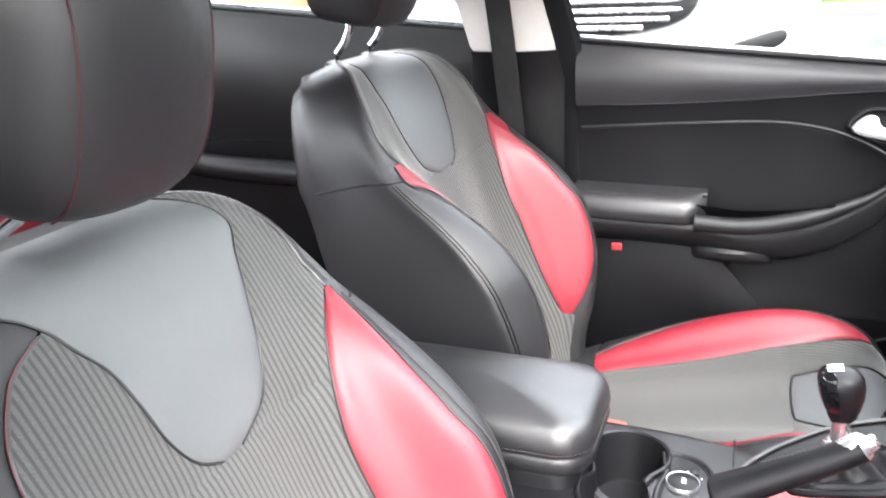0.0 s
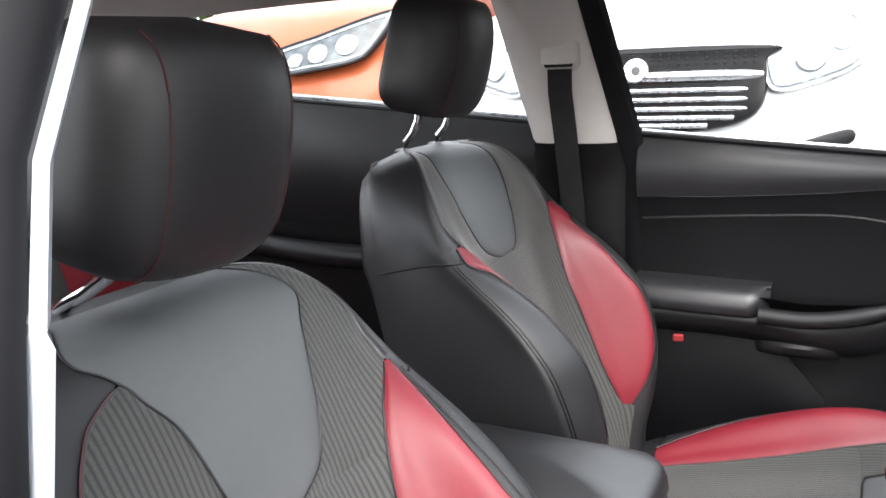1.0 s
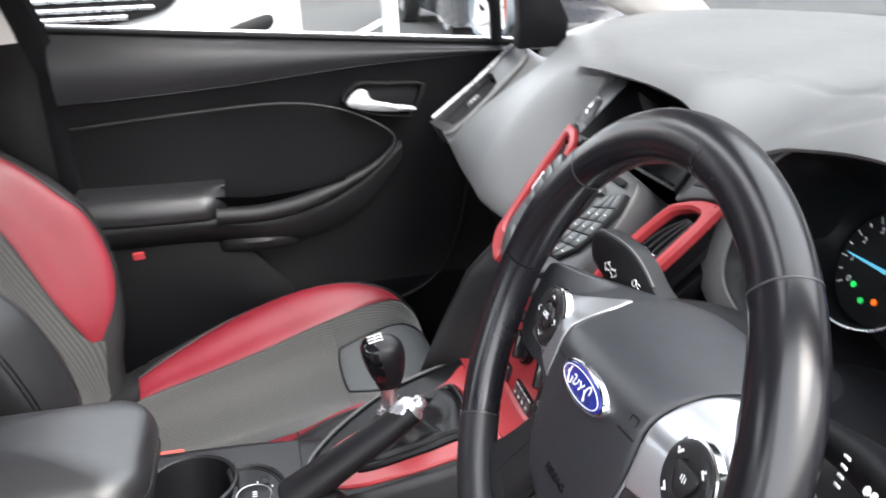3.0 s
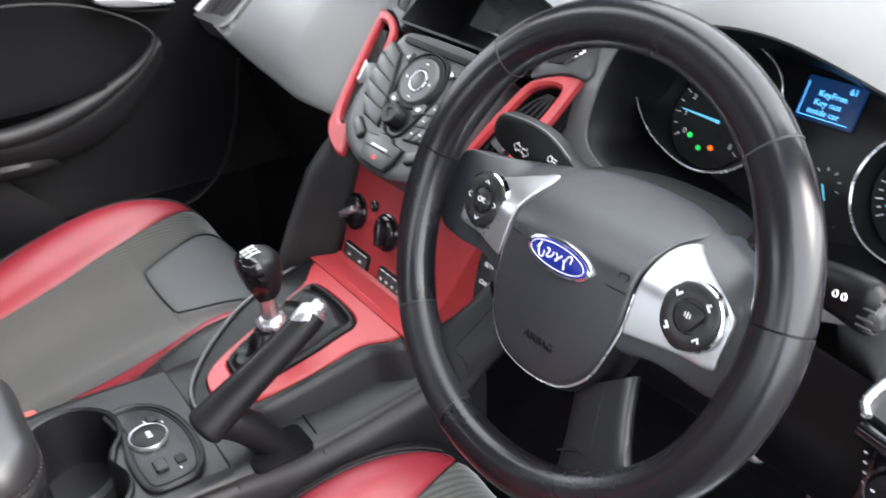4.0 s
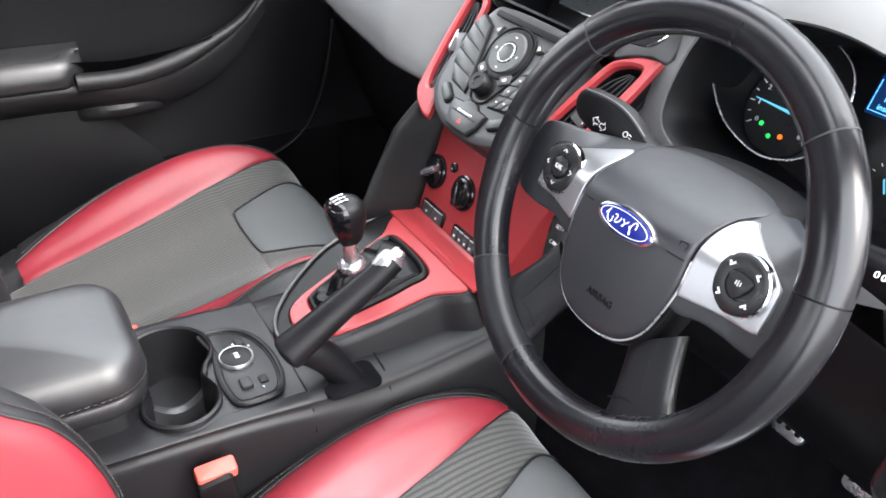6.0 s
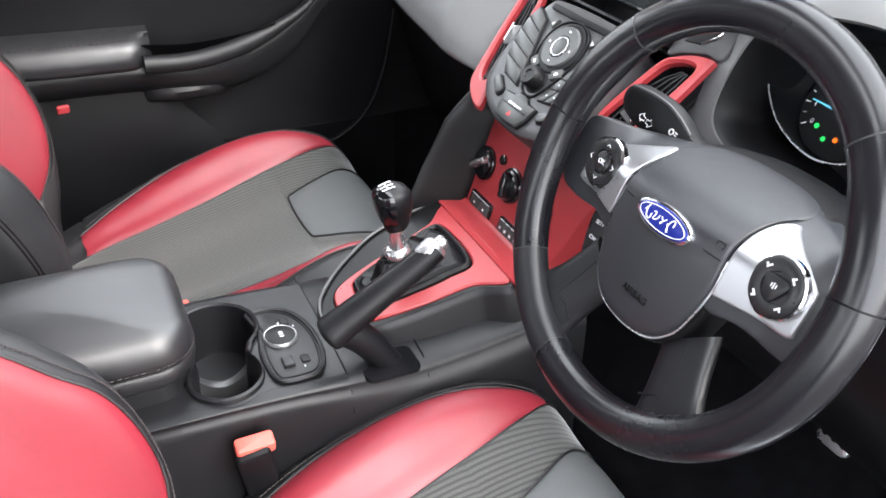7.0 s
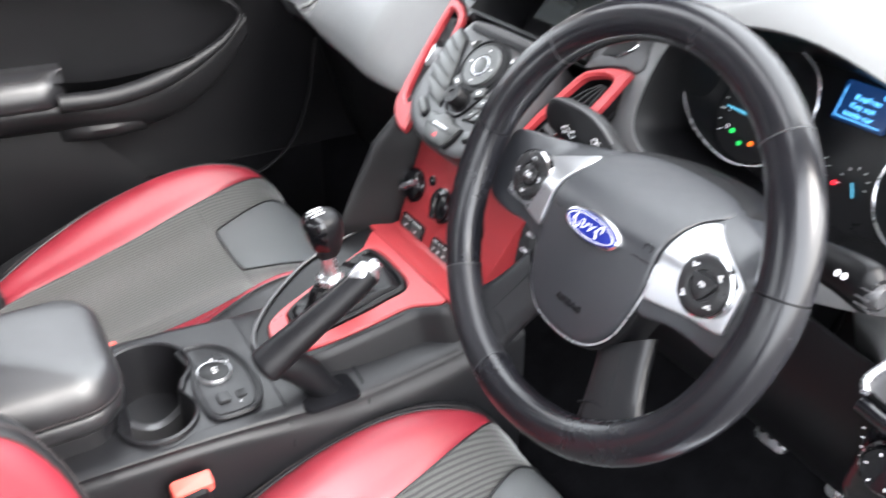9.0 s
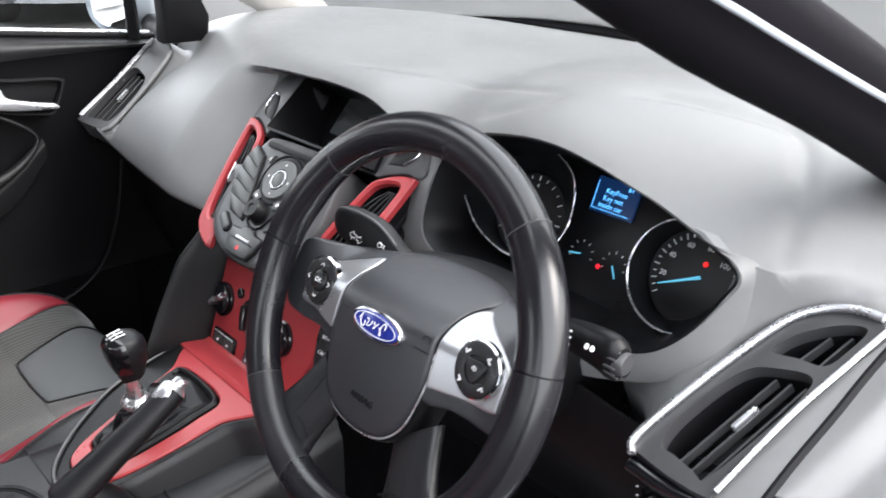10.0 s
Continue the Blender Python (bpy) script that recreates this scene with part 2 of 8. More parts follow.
BLACK_LEATHER = material("black_leather", (0.0085, 0.0085, 0.0098), 0.50, vary=0.25, grain=0.6, grain_size=700, grain_kind="cells", scale=5, ior=1.5, spec=0.52)
ARM_LEATHER = material("worn_armrest_leather", (0.009, 0.009, 0.0105), 0.42, vary=0.25, grain=0.5, grain_size=700, grain_kind="cells", scale=5, ior=1.5, spec=0.8)
GREY_LEATHER = material("grey_leather", (0.085, 0.090, 0.093), 0.55, vary=0.12, grain=0.6, grain_size=700, grain_kind="cells", scale=5, ior=1.5, spec=0.35)
RED_LEATHER = material("red_leather", (0.178, 0.0145, 0.024), 0.42, vary=0.16, grain=0.6, grain_size=650, grain_kind="cells", scale=7, ior=1.5, spec=0.45)
FABRIC = striped_fabric("pinstripe_fabric", (0.030, 0.031, 0.030), (0.089, 0.090, 0.086), 0.0068, 0.72)
SOFT_BLACK = material("soft_touch_plastic", (0.0060, 0.0060, 0.0072), 0.42, vary=0.15, grain=0.6, grain_size=1300, scale=4, ior=1.5, spec=0.36)
SOFT_GREY = material("charcoal_plastic", (0.034, 0.034, 0.036), 0.36, vary=0.12, grain=0.5, grain_size=1300, scale=4, ior=1.5)
DASH_GREY = material("dash_skin", (0.122, 0.124, 0.125), 0.45, vary=0.10, grain=0.5, grain_size=1300, scale=4, ior=1.5, spec=0.45)
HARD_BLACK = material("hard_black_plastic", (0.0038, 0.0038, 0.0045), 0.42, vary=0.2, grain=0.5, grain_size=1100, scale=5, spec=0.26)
GLOSS_BLACK = material("gloss_black_plastic", (0.004, 0.004, 0.005), 0.12, vary=0.2, scale=9, coat=0.5)
RED_PLASTIC = material("red_console_paint", (0.29, 0.030, 0.035), 0.36, vary=0.08, scale=9, grain=0.1, grain_size=1500)
SATIN = material("satin_metal", (0.66, 0.67, 0.70), 0.28, metal=0.9, vary=0.06, scale=20)
CHROME = material("chrome", (0.85, 0.86, 0.88), 0.08, metal=1.0, vary=0.04, scale=20)
BEIGE = material("pale_trim_cloth", (0.56, 0.54, 0.52), 0.8, vary=0.06, grain=0.3, grain_size=900, scale=6)
RUBBER = material("rubber_seal", (0.005, 0.005, 0.006), 0.55, vary=0.2, scale=10, spec=0.2)
CARPET = material("carpet", (0.007, 0.007, 0.008), 0.95, vary=0.4, grain=1.0, grain_size=450, scale=30, spec=0.0)
THREAD = material("pale_thread", (0.035, 0.028, 0.029), 0.8, vary=0.2, scale=60)
WHITE_INK = material("white_ink", (0.6, 0.6, 0.61), 0.6, vary=0.05)
GLASS = glass("window_glass", (0.93, 0.95, 0.94))
PINK_THREAD = material("pink_thread", (0.13, 0.045, 0.055), 0.8, vary=0.2, scale=60)
SEAM_RED = material("dark_red_thread", (0.035, 0.006, 0.008), 0.7, vary=0.3, scale=120)

# ---- front seats
BACK_SPINE = [(0.0, (-0.085, 0.17)), (0.12, (-0.118, 0.265)), (0.25, (-0.152, 0.36)), (0.4, (-0.197, 0.47)), (0.55, (-0.234, 0.565)), (0.68, (-0.264, 0.645)), (0.8, (-0.290, 0.715)), (0.9, (-0.325, 0.778)), (0.96, (-0.362, 0.812)), (1.0, (-0.415, 0.822))]
BACK_W = [(0.0, 0.205), (0.15, 0.235), (0.4, 0.262), (0.6, 0.262), (0.74, 0.256), (0.85, 0.232), (0.93, 0.194), (0.98, 0.150), (1.0, 0.100)]
BACK_XB = [(0.0, 0.15), (0.15, 0.165), (0.4, 0.196), (0.6, 0.202), (0.74, 0.204), (0.85, 0.188), (0.93, 0.158), (1.0, 0.085)]
BACK_HB = [(0.0, 0.02), (0.10, 0.05), (0.18, 0.086), (0.3, 0.124), (0.42, 0.134), (0.52, 0.114), (0.60, 0.084), (0.66, 0.055), (0.72, 0.028), (0.77, 0.012), (0.83, 0.004), (0.95, 0.001), (1.0, 0.0)]
BACK_TH = [(0.0, 0.13), (0.4, 0.158), (0.7, 0.154), (0.8, 0.158), (0.9, 0.136), (0.95, 0.112), (0.98, 0.080), (1.0, 0.035)]
BACK_WB = [(0.0, 0.205), (0.15, 0.235), (0.4, 0.260), (0.6, 0.252), (0.74, 0.240), (0.85, 0.228), (0.92, 0.208), (0.96, 0.188), (0.985, 0.162), (1.0, 0.135)]
SEAT_SPINE = [(0.0, (-0.10, 0.212)), (0.2, (0.03, 0.232)), (0.45, (0.19, 0.266)), (0.62, (0.30, 0.290)), (0.76, (0.385, 0.297)), (0.87, (0.435, 0.282)), (0.94, (0.458, 0.250)), (1.0, (0.455, 0.185))]
SEAT_W = [(0.0, 0.20), (0.2, 0.235), (0.5, 0.252), (0.75, 0.25), (0.88, 0.237), (1.0, 0.225)]
SEAT_XB = [(0.0, 0.13), (0.2, 0.165), (0.5, 0.196), (0.75, 0.200), (0.9, 0.190), (1.0, 0.18)]
SEAT_HB = [(0.0, 0.012), (0.2, 0.036), (0.45, 0.056), (0.65, 0.052), (0.8, 0.028), (0.9, 0.006), (1.0, 0.0)]


def section_point(p, w, xb, hb, th, wb):
    """A point of the half section: p from 0 (middle of the front) over 3 (bolster crest) and 5 (side) to 8 (middle of the back)."""
    pts = [(-0.5 * xb, 0.001), (0, 0), (0.5 * xb, 0.001), (0.80 * xb, 0.40 * hb), (xb, hb), (w - 0.010, hb * 0.80), (0.28 * w + 0.72 * wb, hb * 0.8 - 0.042), (wb - 0.004, -th * 0.72), (wb * 0.82, -th), (0, -th - 0.008), (-wb * 0.82, -th)]
    s = min(max(p, 0), 8)
    i = min(int(s), 7)
    f = s - i
    a, b, c, d = pts[i : i + 4]
    k = (-0.5 * f + f * f - 0.5 * f**3, 1 - 2.5 * f * f + 1.5 * f**3, 0.5 * f + 2 * f * f - 1.5 * f**3, -0.5 * f * f + 0.5 * f**3)
    return tuple(k[0] * a[q] + k[1] * b[q] + k[2] * c[q] + k[3] * d[q] for q in (0, 1))


def seat_surface(spine, W, XB, HB, TH, turn, WB=None):
    """A function (v, p, lift) to a place on the padded body; negative p is the mirrored half."""
    rows = {}

    def row(v):
        y, z = curve_at(spine, v)
        y2, z2 = curve_at(spine, min(v + 0.004, 1.0))
        y1, z1 = curve_at(spine, max(v - 0.004, 0.0))
        d = Vector((0, y2 - y1, z2 - z1)).normalized()
        out = Vector((0, d.z, -d.y)) if turn else Vector((0, -d.z, d.y))
        if turn and out.z > 0.46:
            out = Vector((0, math.sqrt(1 - 0.46**2), 0.46))
        return (y, z, out, *(float(curve_at(t, v)) for t in (W, XB, HB, TH, WB or W)))

    def place(v, p, lift=0.0):
        if v not in rows:
            rows[v] = row(v)
        y, z, out, w, xb, hb, th, wb = rows[v]
        x, h = section_point(abs(p), w, xb, hb, th, wb)
        xa, ha = section_point(abs(p) + 0.05, w, xb, hb, th, wb)
        xc, hc = section_point(abs(p) - 0.05, w, xb, hb, th, wb)
        if abs(p) < 0.06:
            nx, nh = 0.0, 1.0
        else:
            nx, nh = -(ha - hc), xa - xc
            k = math.hypot(nx, nh) + 1e-9
            nx, nh = nx / k, nh / k
        sg = 1 if p >= 0 else -1
        return Vector((sg * (x + lift * nx), y, z)) + out * (h + lift * nh)
    return place


def panel(place, v0, v1, left, right, nv, nu, puff=0.003, tuck=0.0):
    """One sewn panel between two seams given as functions of v, a little fuller in its middle."""
    def fn(i, j):
        v = v0 + (v1 - v0) * i
        a, b = left(v), right(v)
        edge = min(min(j, 1 - j) * 6, 1) * min(min(i, 1 - i) * 12, 1)
        return place(v, a + (b - a) * j, -tuck + (puff + tuck) * math.sqrt(max(edge, 0)))
    def uv(i, j):
        q = fn(i, j)
        return (q.x, v0 + (v1 - v0) * i)
    return grid(fn, nv, nu, uv)


def table_fn(rows):
    return lambda v: float(curve_at(rows, v))


def seam_line(place, rows, n, lift, r, material, name, parent):
    bm = bmesh.new()
    sweep(bm, [place(v, p, lift) for v, p in spline(rows, n)], r, 6)
    return part(name, bm, material, parent)


def stitches(place, rows, count, lift, parent, r=0.0009, thread=THREAD):
    """Short threads along a seam."""
    bm = bmesh.new()
    pts = spline(rows, count * 3)
    for i in range(count):
        a, b = pts[i * 3], pts[i * 3 + 2]
        sweep(bm, [place(a[0], a[1], lift), place((a[0] + b[0]) / 2, (a[1] + b[1]) / 2, lift + 0.0006), place(b[0], b[1], lift)], r, 5)
    return part("stitching", bm, thread, parent, "row of stitches")


def headrest(bm, w, h, t):
    """A padded block, fuller in front, with soft corners."""
    rings = []
    n = 40
    for k in range(25):
        s = -1 + 2 * k / 24
        e = (1 - abs(s) ** 4.2) ** (1 / 4.2)
        z = s * h / 2
        lean = 0.012 * (1 - s * s)
        wid = w / 2 * e * (1.0 - 0.07 * s - (0.05 if s < 0 else 0) * s * s)
        dep = t / 2 * e
        ring = []
        for j in range(n):
            a = 2 * math.pi * j / n
            cx, cy = math.cos(a), math.sin(a)
            q = 2 / 3.8
            x = wid * math.copysign(abs(cx) ** q, cx)
            y = dep * math.copysign(abs(cy) ** q, cy) + lean - 0.03 * (x / (w / 2)) ** 2
            ring.append(Vector((x, y, z)))
        rings.append(ring)
    add_rings(bm, rings, cap=True)
    return bm


def front_seat(label, x, cushion_shift, back_shift, back_turn, head_at, head_turn, yoke=False, tag=False):
    low = 0.630 if yoke else 0.672
    seat = thing("front_seat", label, "car seat", pose(x, 0, 0), group="front seats")
    # cushion
    cp = seat_surface(SEAT_SPINE, SEAT_W, SEAT_XB, SEAT_HB, [(0.0, 0.12), (1.0, 0.12)], False)
    mc = Matrix.Translation((0, *cushion_shift))

    def ctop(v, p, lift=0.0):
        q = mc @ cp(v, p, lift)
        if not yoke and q.x > 0.10:
            f = min(1.0, (q.x - 0.10) / 0.09) * float(np.interp(v, [0.0, 0.30, 0.46, 0.68], [1, 1, 0.7, 0]))
            q += Vector((0.016, 0, -0.037)) * f * f * (3 - 2 * f)
        return q

    rin = [(0.0, 1.5), (0.12, 1.68), (0.3, 1.62), (0.45, 1.64), (0.64, 1.9), (0.76, 2.35), (0.84, 2.9)]
    rout = [(0.0, 2.6), (0.12, 3.1), (0.3, 3.5), (0.5, 3.68), (0.67, 3.45), (0.76, 3.2), (0.84, 2.98)]
    fin, fout = table_fn(rin), table_fn(rout)
    edge = table_fn(rin + [(0.9, 3.2), (1.0, 3.2)])
    patch = table_fn([(0.615, 0.55), (0.63, 0.70), (0.72, 0.98), (0.83, 1.38), (1.0, 1.62)])
    part("cushion_fabric", panel(ctop, 0.03, 0.615, lambda v: -edge(v), lambda v: edge(v), 60, 48, 0.004), FABRIC, seat, "charcoal pinstripe fabric seat panel")
    for s in (-1, 1):
        part("cushion_fabric", panel(ctop, 0.615, 0.985, lambda v, s=s: s * patch(v), lambda v, s=s: s * edge(v), 36, 18, 0.002), FABRIC, seat, "charcoal pinstripe fabric seat panel")
    part("cushion_insert", panel(ctop, 0.615, 0.985, lambda v: -patch(v), lambda v: patch(v), 36, 18, 0.004), GREY_LEATHER, seat, "smooth grey leather patch at the front of the seat")
    half = [(v, patch(v)) for v in (0.985, 0.9, 0.83, 0.73, 0.64, 0.62)]
    rows = [(v, -q) for v, q in half] + [(0.614, 0.0)] + half[::-1]
    seam_line(ctop, rows, 70, 0.0025, 0.0016, BLACK_LEATHER, "piping", seat)
    for s in (-1, 1):
        if s > 0 and not yoke:
            fout = table_fn([(0.0, 2.2), (0.12, 2.4), (0.3, 2.6), (0.45, 2.8), (0.58, 3.0), (0.67, 3.1), (0.76, 3.1), (0.84, 2.98)])
        b = part("cushion_bolster", panel(ctop, 0.10, 0.835, lambda v, s=s: s * fin(v), lambda v, s=s: s * fout(v), 70, 18, 0.005), RED_LEATHER, seat, "glossy red leather bolster of the seat")
        part("cushion_side", panel(ctop, 0.0, 1.0, lambda v, s=s: s * (fout(v) if 0.10 < v < 0.835 else edge(v)), lambda v, s=s: s * 6.6, 80, 14, 0.001), BLACK_LEATHER, seat, "black leather seat side")
        seam_line(ctop, [(v, s * fout(v)) for v in np.linspace(0.10, 0.83, 14)], 80, 0.0015, 0.0016, BLACK_LEATHER, "piping", b)
        seam_line(ctop, [(v, s * fin(v)) for v in np.linspace(0.10, 0.83, 14)], 80, 0.0008, 0.0014, BLACK_LEATHER, "piping", b)
        stitches(ctop, [(v, s * (fout(v) + 0.14)) for v in np.linspace(0.12, 0.81, 14)], 85, 0.0018, b)
    base = bmesh.new()
    box(base, mc @ pose(0, 0.18, 0.105), (0.40, 0.46, 0.10), 0.02)
    part("seat_base", base, HARD_BLACK, seat)
    # backrest
    bp = seat_surface(BACK_SPINE, BACK_W, BACK_XB, BACK_HB, BACK_TH, True, BACK_WB)
    mb = Matrix.Translation((0, -0.10 + back_shift[0], 0.2 + back_shift[1])) @ pose(0, 0, 0, back_turn) @ Matrix.Translation((0, 0.10, -0.2))
    back = lambda v, p, lift=0.0: mb @ bp(v, p, lift)
    rin = [(0.175, 2.1), (0.22, 1.9), (0.3, 1.68), (0.45, 1.62), (0.55, 1.67), (0.65, 2.0), (0.72, 2.45), (0.755, 2.95)]
    rout = [(0.175, 2.3), (0.22, 2.7), (0.3, 3.0), (0.42, 2.95), (0.5, 2.85), (0.6, 2.95), (0.675, 3.1), (0.705, 3.55), (0.755, 3.45)]
    if yoke:
        rin = [(0.175, 2.1), (0.22, 1.85), (0.3, 1.6), (0.45, 1.50), (0.55, 1.58), (0.65, 1.98), (0.72, 2.62), (0.755, 3.30)]
        rout = rout[:-3] + [(0.70, 3.3), (0.755, 3.45)]
    fin, fout = table_fn(rin), table_fn(rout)
    outer = table_fn([(0.0, 2.0), (0.175, 2.4)] + rin[1:] + [(0.80, 3.35), (0.86, 3.6), (0.94, 3.7), (0.985, 3.4)])
    # edges of the wedge, growing wider towards the top
    wedge = {
        -1: table_fn([(low, -0.06), (0.677, -0.18), (0.69, -0.32), (0.71, -0.43), (0.76, -0.58), (0.81, -0.72), (0.895, -1.15), (0.935, -1.5), (0.985, -1.9)]),
        1: table_fn([(low, 0.30), (0.677, 0.48), (0.69, 0.70), (0.71, 0.94), (0.765, 1.26), (0.82, 1.45), (0.88, 1.6), (0.935, 1.85), (0.985, 2.1)]),
    }
    if yoke:
        mid_edge = table_fn([(low, -0.22), (0.640, -0.40), (0.660, -0.68), (0.69, -0.85), (0.725, -0.96), (0.805, -1.25), (0.87, -1.8), (0.915, -2.6), (0.985, -3.1)])
        door_edge = table_fn([(low, 0.0), (0.640, 0.15), (0.66, 0.29), (0.70, 0.41), (0.775, 0.52), (0.825, 0.63), (0.865, 0.86), (0.89, 1.02), (0.915, 1.38), (0.93, 1.8), (0.985, 2.7)])
        wedge = {-1: mid_edge, 1: door_edge}
    right_top = 0.893 if yoke else 0.985
    right_outer = table_fn([(low, outer(low)), (0.70, 2.25), (0.755, 2.30), (0.80, 2.22), (0.825, 2.10), (0.865, 1.75), (0.88, 1.42), (0.893, 1.06)]) if yoke else outer
    part("back_fabric", panel(back, 0.02, low, lambda v: -outer(v), lambda v: outer(v), 70, 48, 0.004), FABRIC, seat, "charcoal pinstripe fabric backrest panel")
    for s in (-1, 1):
        rim = right_outer if s > 0 else outer
        part("back_fabric", panel(back, low, right_top if s > 0 else 0.985, lambda v, s=s: wedge[s](v), lambda v, s=s: s * max(rim(v), s * wedge[s](v) + 0.02), 50, 22, 0.002), FABRIC, seat, "charcoal pinstripe fabric backrest panel")
    part("back_insert", panel(back, low, 0.985, wedge[-1], wedge[1], 50, 20, 0.005), GREY_LEATHER, seat, "smooth grey leather wedge in the backrest")
    for s in (-1, 1):
        b = part("back_bolster", panel(back, 0.18, 0.752, lambda v, s=s: s * fin(v), lambda v, s=s: s * fout(v), 70, 18, 0.005), RED_LEATHER, seat, "glossy red leather bolster of the backrest")
        rim = right_outer if s > 0 else outer
        part("back_side", panel(back, 0.0, 0.985, lambda v, s=s: s * (fout(v) if 0.18 < v < 0.752 else rim(v)) if s < 0 or v <= right_top else wedge[1](v), lambda v, s=s: s * 6.0, 100, 18, 0.001), BLACK_LEATHER, seat, "black leather backrest side")
        seam_line(back, [(v, s * fout(v)) for v in np.linspace(0.18, 0.75, 14)], 80, 0.0015, 0.0016, BLACK_LEATHER, "piping", b)
        seam_line(back, [(v, s * fin(v)) for v in np.linspace(0.18, 0.75, 14)], 80, 0.0008, 0.0014, BLACK_LEATHER, "piping", b)
        seam_line(back, [(v, s * rim(v)) for v in np.linspace(0.755, right_top - 0.003 if s > 0 else 0.982, 10)], 50, 0.0012, 0.0018, SOFT_GREY, "piping", b)
        seam_line(back, [(v, wedge[s](v)) for v in np.linspace(low + 0.002, 0.982, 26)], 80, 0.001, 0.0013, BLACK_LEATHER, "piping", b)
        seam_line(back, [(0.716, s * 3.6), (0.726, s * 4.4), (0.740, s * 5.2), (0.754, s * 6.0)], 30, 0.0008, 0.0016, HARD_BLACK, "piping", b)
        stitches(back, [(v, s * (fout(v) + 0.15)) for v in np.linspace(0.20, 0.73, 14)], 95, 0.0018, b)
        if yoke and s > 0:
            stitches(back, [(v, rim(v) + 0.05) for v in np.linspace(0.76, right_top - 0.004, 12)], 60, 0.0022, b, 0.0007, PINK_THREAD)
            continue
        for q in (4.02, 4.16):
            seam_line(back, [(v, s * q) for v in np.linspace(0.08, 0.715, 12)], 70, 0.0008, 0.0013, HARD_BLACK, "piping", b)
        stitches(back, [(v, s * (rim(v) + 0.16)) for v in np.linspace(0.76, right_top - 0.01 if s > 0 else 0.975, 10)], 45, 0.0018, b)
    part("back_shell", panel(back, 0.0, 1.0, lambda v: 6.0, lambda v: 8.0, 40, 10, 0.0), BLACK_LEATHER, seat, "black leather back of the seat")
    part("back_shell", panel(back, 0.0, 1.0, lambda v: -6.0, lambda v: -8.0, 40, 10, 0.0), BLACK_LEATHER, seat, "black leather back of the seat")
    part("back_top", panel(back, 0.985, 1.0, lambda v: -6.0, lambda v: 6.0, 6, 60, 0.0), BLACK_LEATHER, seat)
    # head restraint on two posts
    hm = pose(0.012 if yoke else 0.0, *head_at, head_turn)
    hb = bmesh.new()
    bmesh.ops.transform(headrest(hb, 0.218, 0.205, 0.125), matrix=hm, verts=hb.verts)
    head = part("headrest", hb, BLACK_LEATHER, seat, "padded black leather headrest with vertical seams")
    for s in (-1, 1):
        sb = bmesh.new()
        pts = []
        for k in range(30):
            a = -0.92 + 1.84 * k / 29
            e = (1 - abs(a * 0.985) ** 4.2) ** (1 / 4.2)
            xx = 0.072 * s
            wid = 0.218 / 2 * e * (1.0 - 0.07 * a - (0.05 if a < 0 else 0) * a * a)
            q = min(abs(xx) / max(wid, 1e-3), 0.999)
            yy = 0.0625 * e * (1 - q**3.8) ** (1 / 3.8) + 0.012 * (1 - a * a) - 0.03 * (xx / 0.109) ** 2
            pts.append(hm @ Vector((xx, yy + 0.0006, a * 0.1025)))
        sweep(sb, pts, 0.0009, 5)
        part("seam", sb, SEAM_RED, head, "dark red stitched seam")
        pb = bmesh.new()
        top = hm @ Vector((0.062 * s, 0.0, -0.09))
        foot = mb @ Vector((0.062 * s, -0.428, 0.812))
        mid = (top + foot) / 2
        sweep(pb, [foot - Vector((0, -0.01, 0.03)), foot, foot * 0.7 + top * 0.3 + Vector((0, -0.004, 0)), mid + Vector((0, 0.003, 0)), top * 0.8 + foot * 0.2 + Vector((0, 0.004, 0)), top + Vector((0, 0, 0.02))], 0.0062, 14)
        part("post", pb, CHROME, seat, "chromed headrest post")
        cb = bmesh.new()
        plate(cb, rounded(0.046, 0.030, 0.013), mb @ pose(0.062 * s, -0.426, 0.808, -28), -0.004, 0.010, 0.004)
        part("guide", cb, HARD_BLACK, seat, "black plastic post guide")
    if tag:
        tb = bmesh.new()
        box(tb, pose(-0.253, -0.02, 0.432, 0, 20, 10), (0.008, 0.020, 0.013), 0.003)
        part("recliner_tag", tb, RED_PLASTIC, seat, "small red plastic tag beside the backrest")
    return seat


front_seat("passenger seat of black leather and pinstripe fabric with red bolsters", -0.37, (0.0, 0.0), (0.0, 0.0), 0.0, (-0.375, 0.972), -12, False, True)
front_seat("driver seat of black leather and pinstripe fabric with red bolsters", 0.37, (0.02, -0.02), (0.06, -0.055), 1.5, (-0.262, 0.895), -12, True)

# ---- steering wheel
WHEEL = basis((0.366, 0.411, 0.662), (1, 0, 0), (0, math.sin(radians(22)), math.cos(radians(22))))


def mirrored(points):
    return list(points) + [(-x, y) for x, y in reversed(points) if abs(x) > 1e-6]


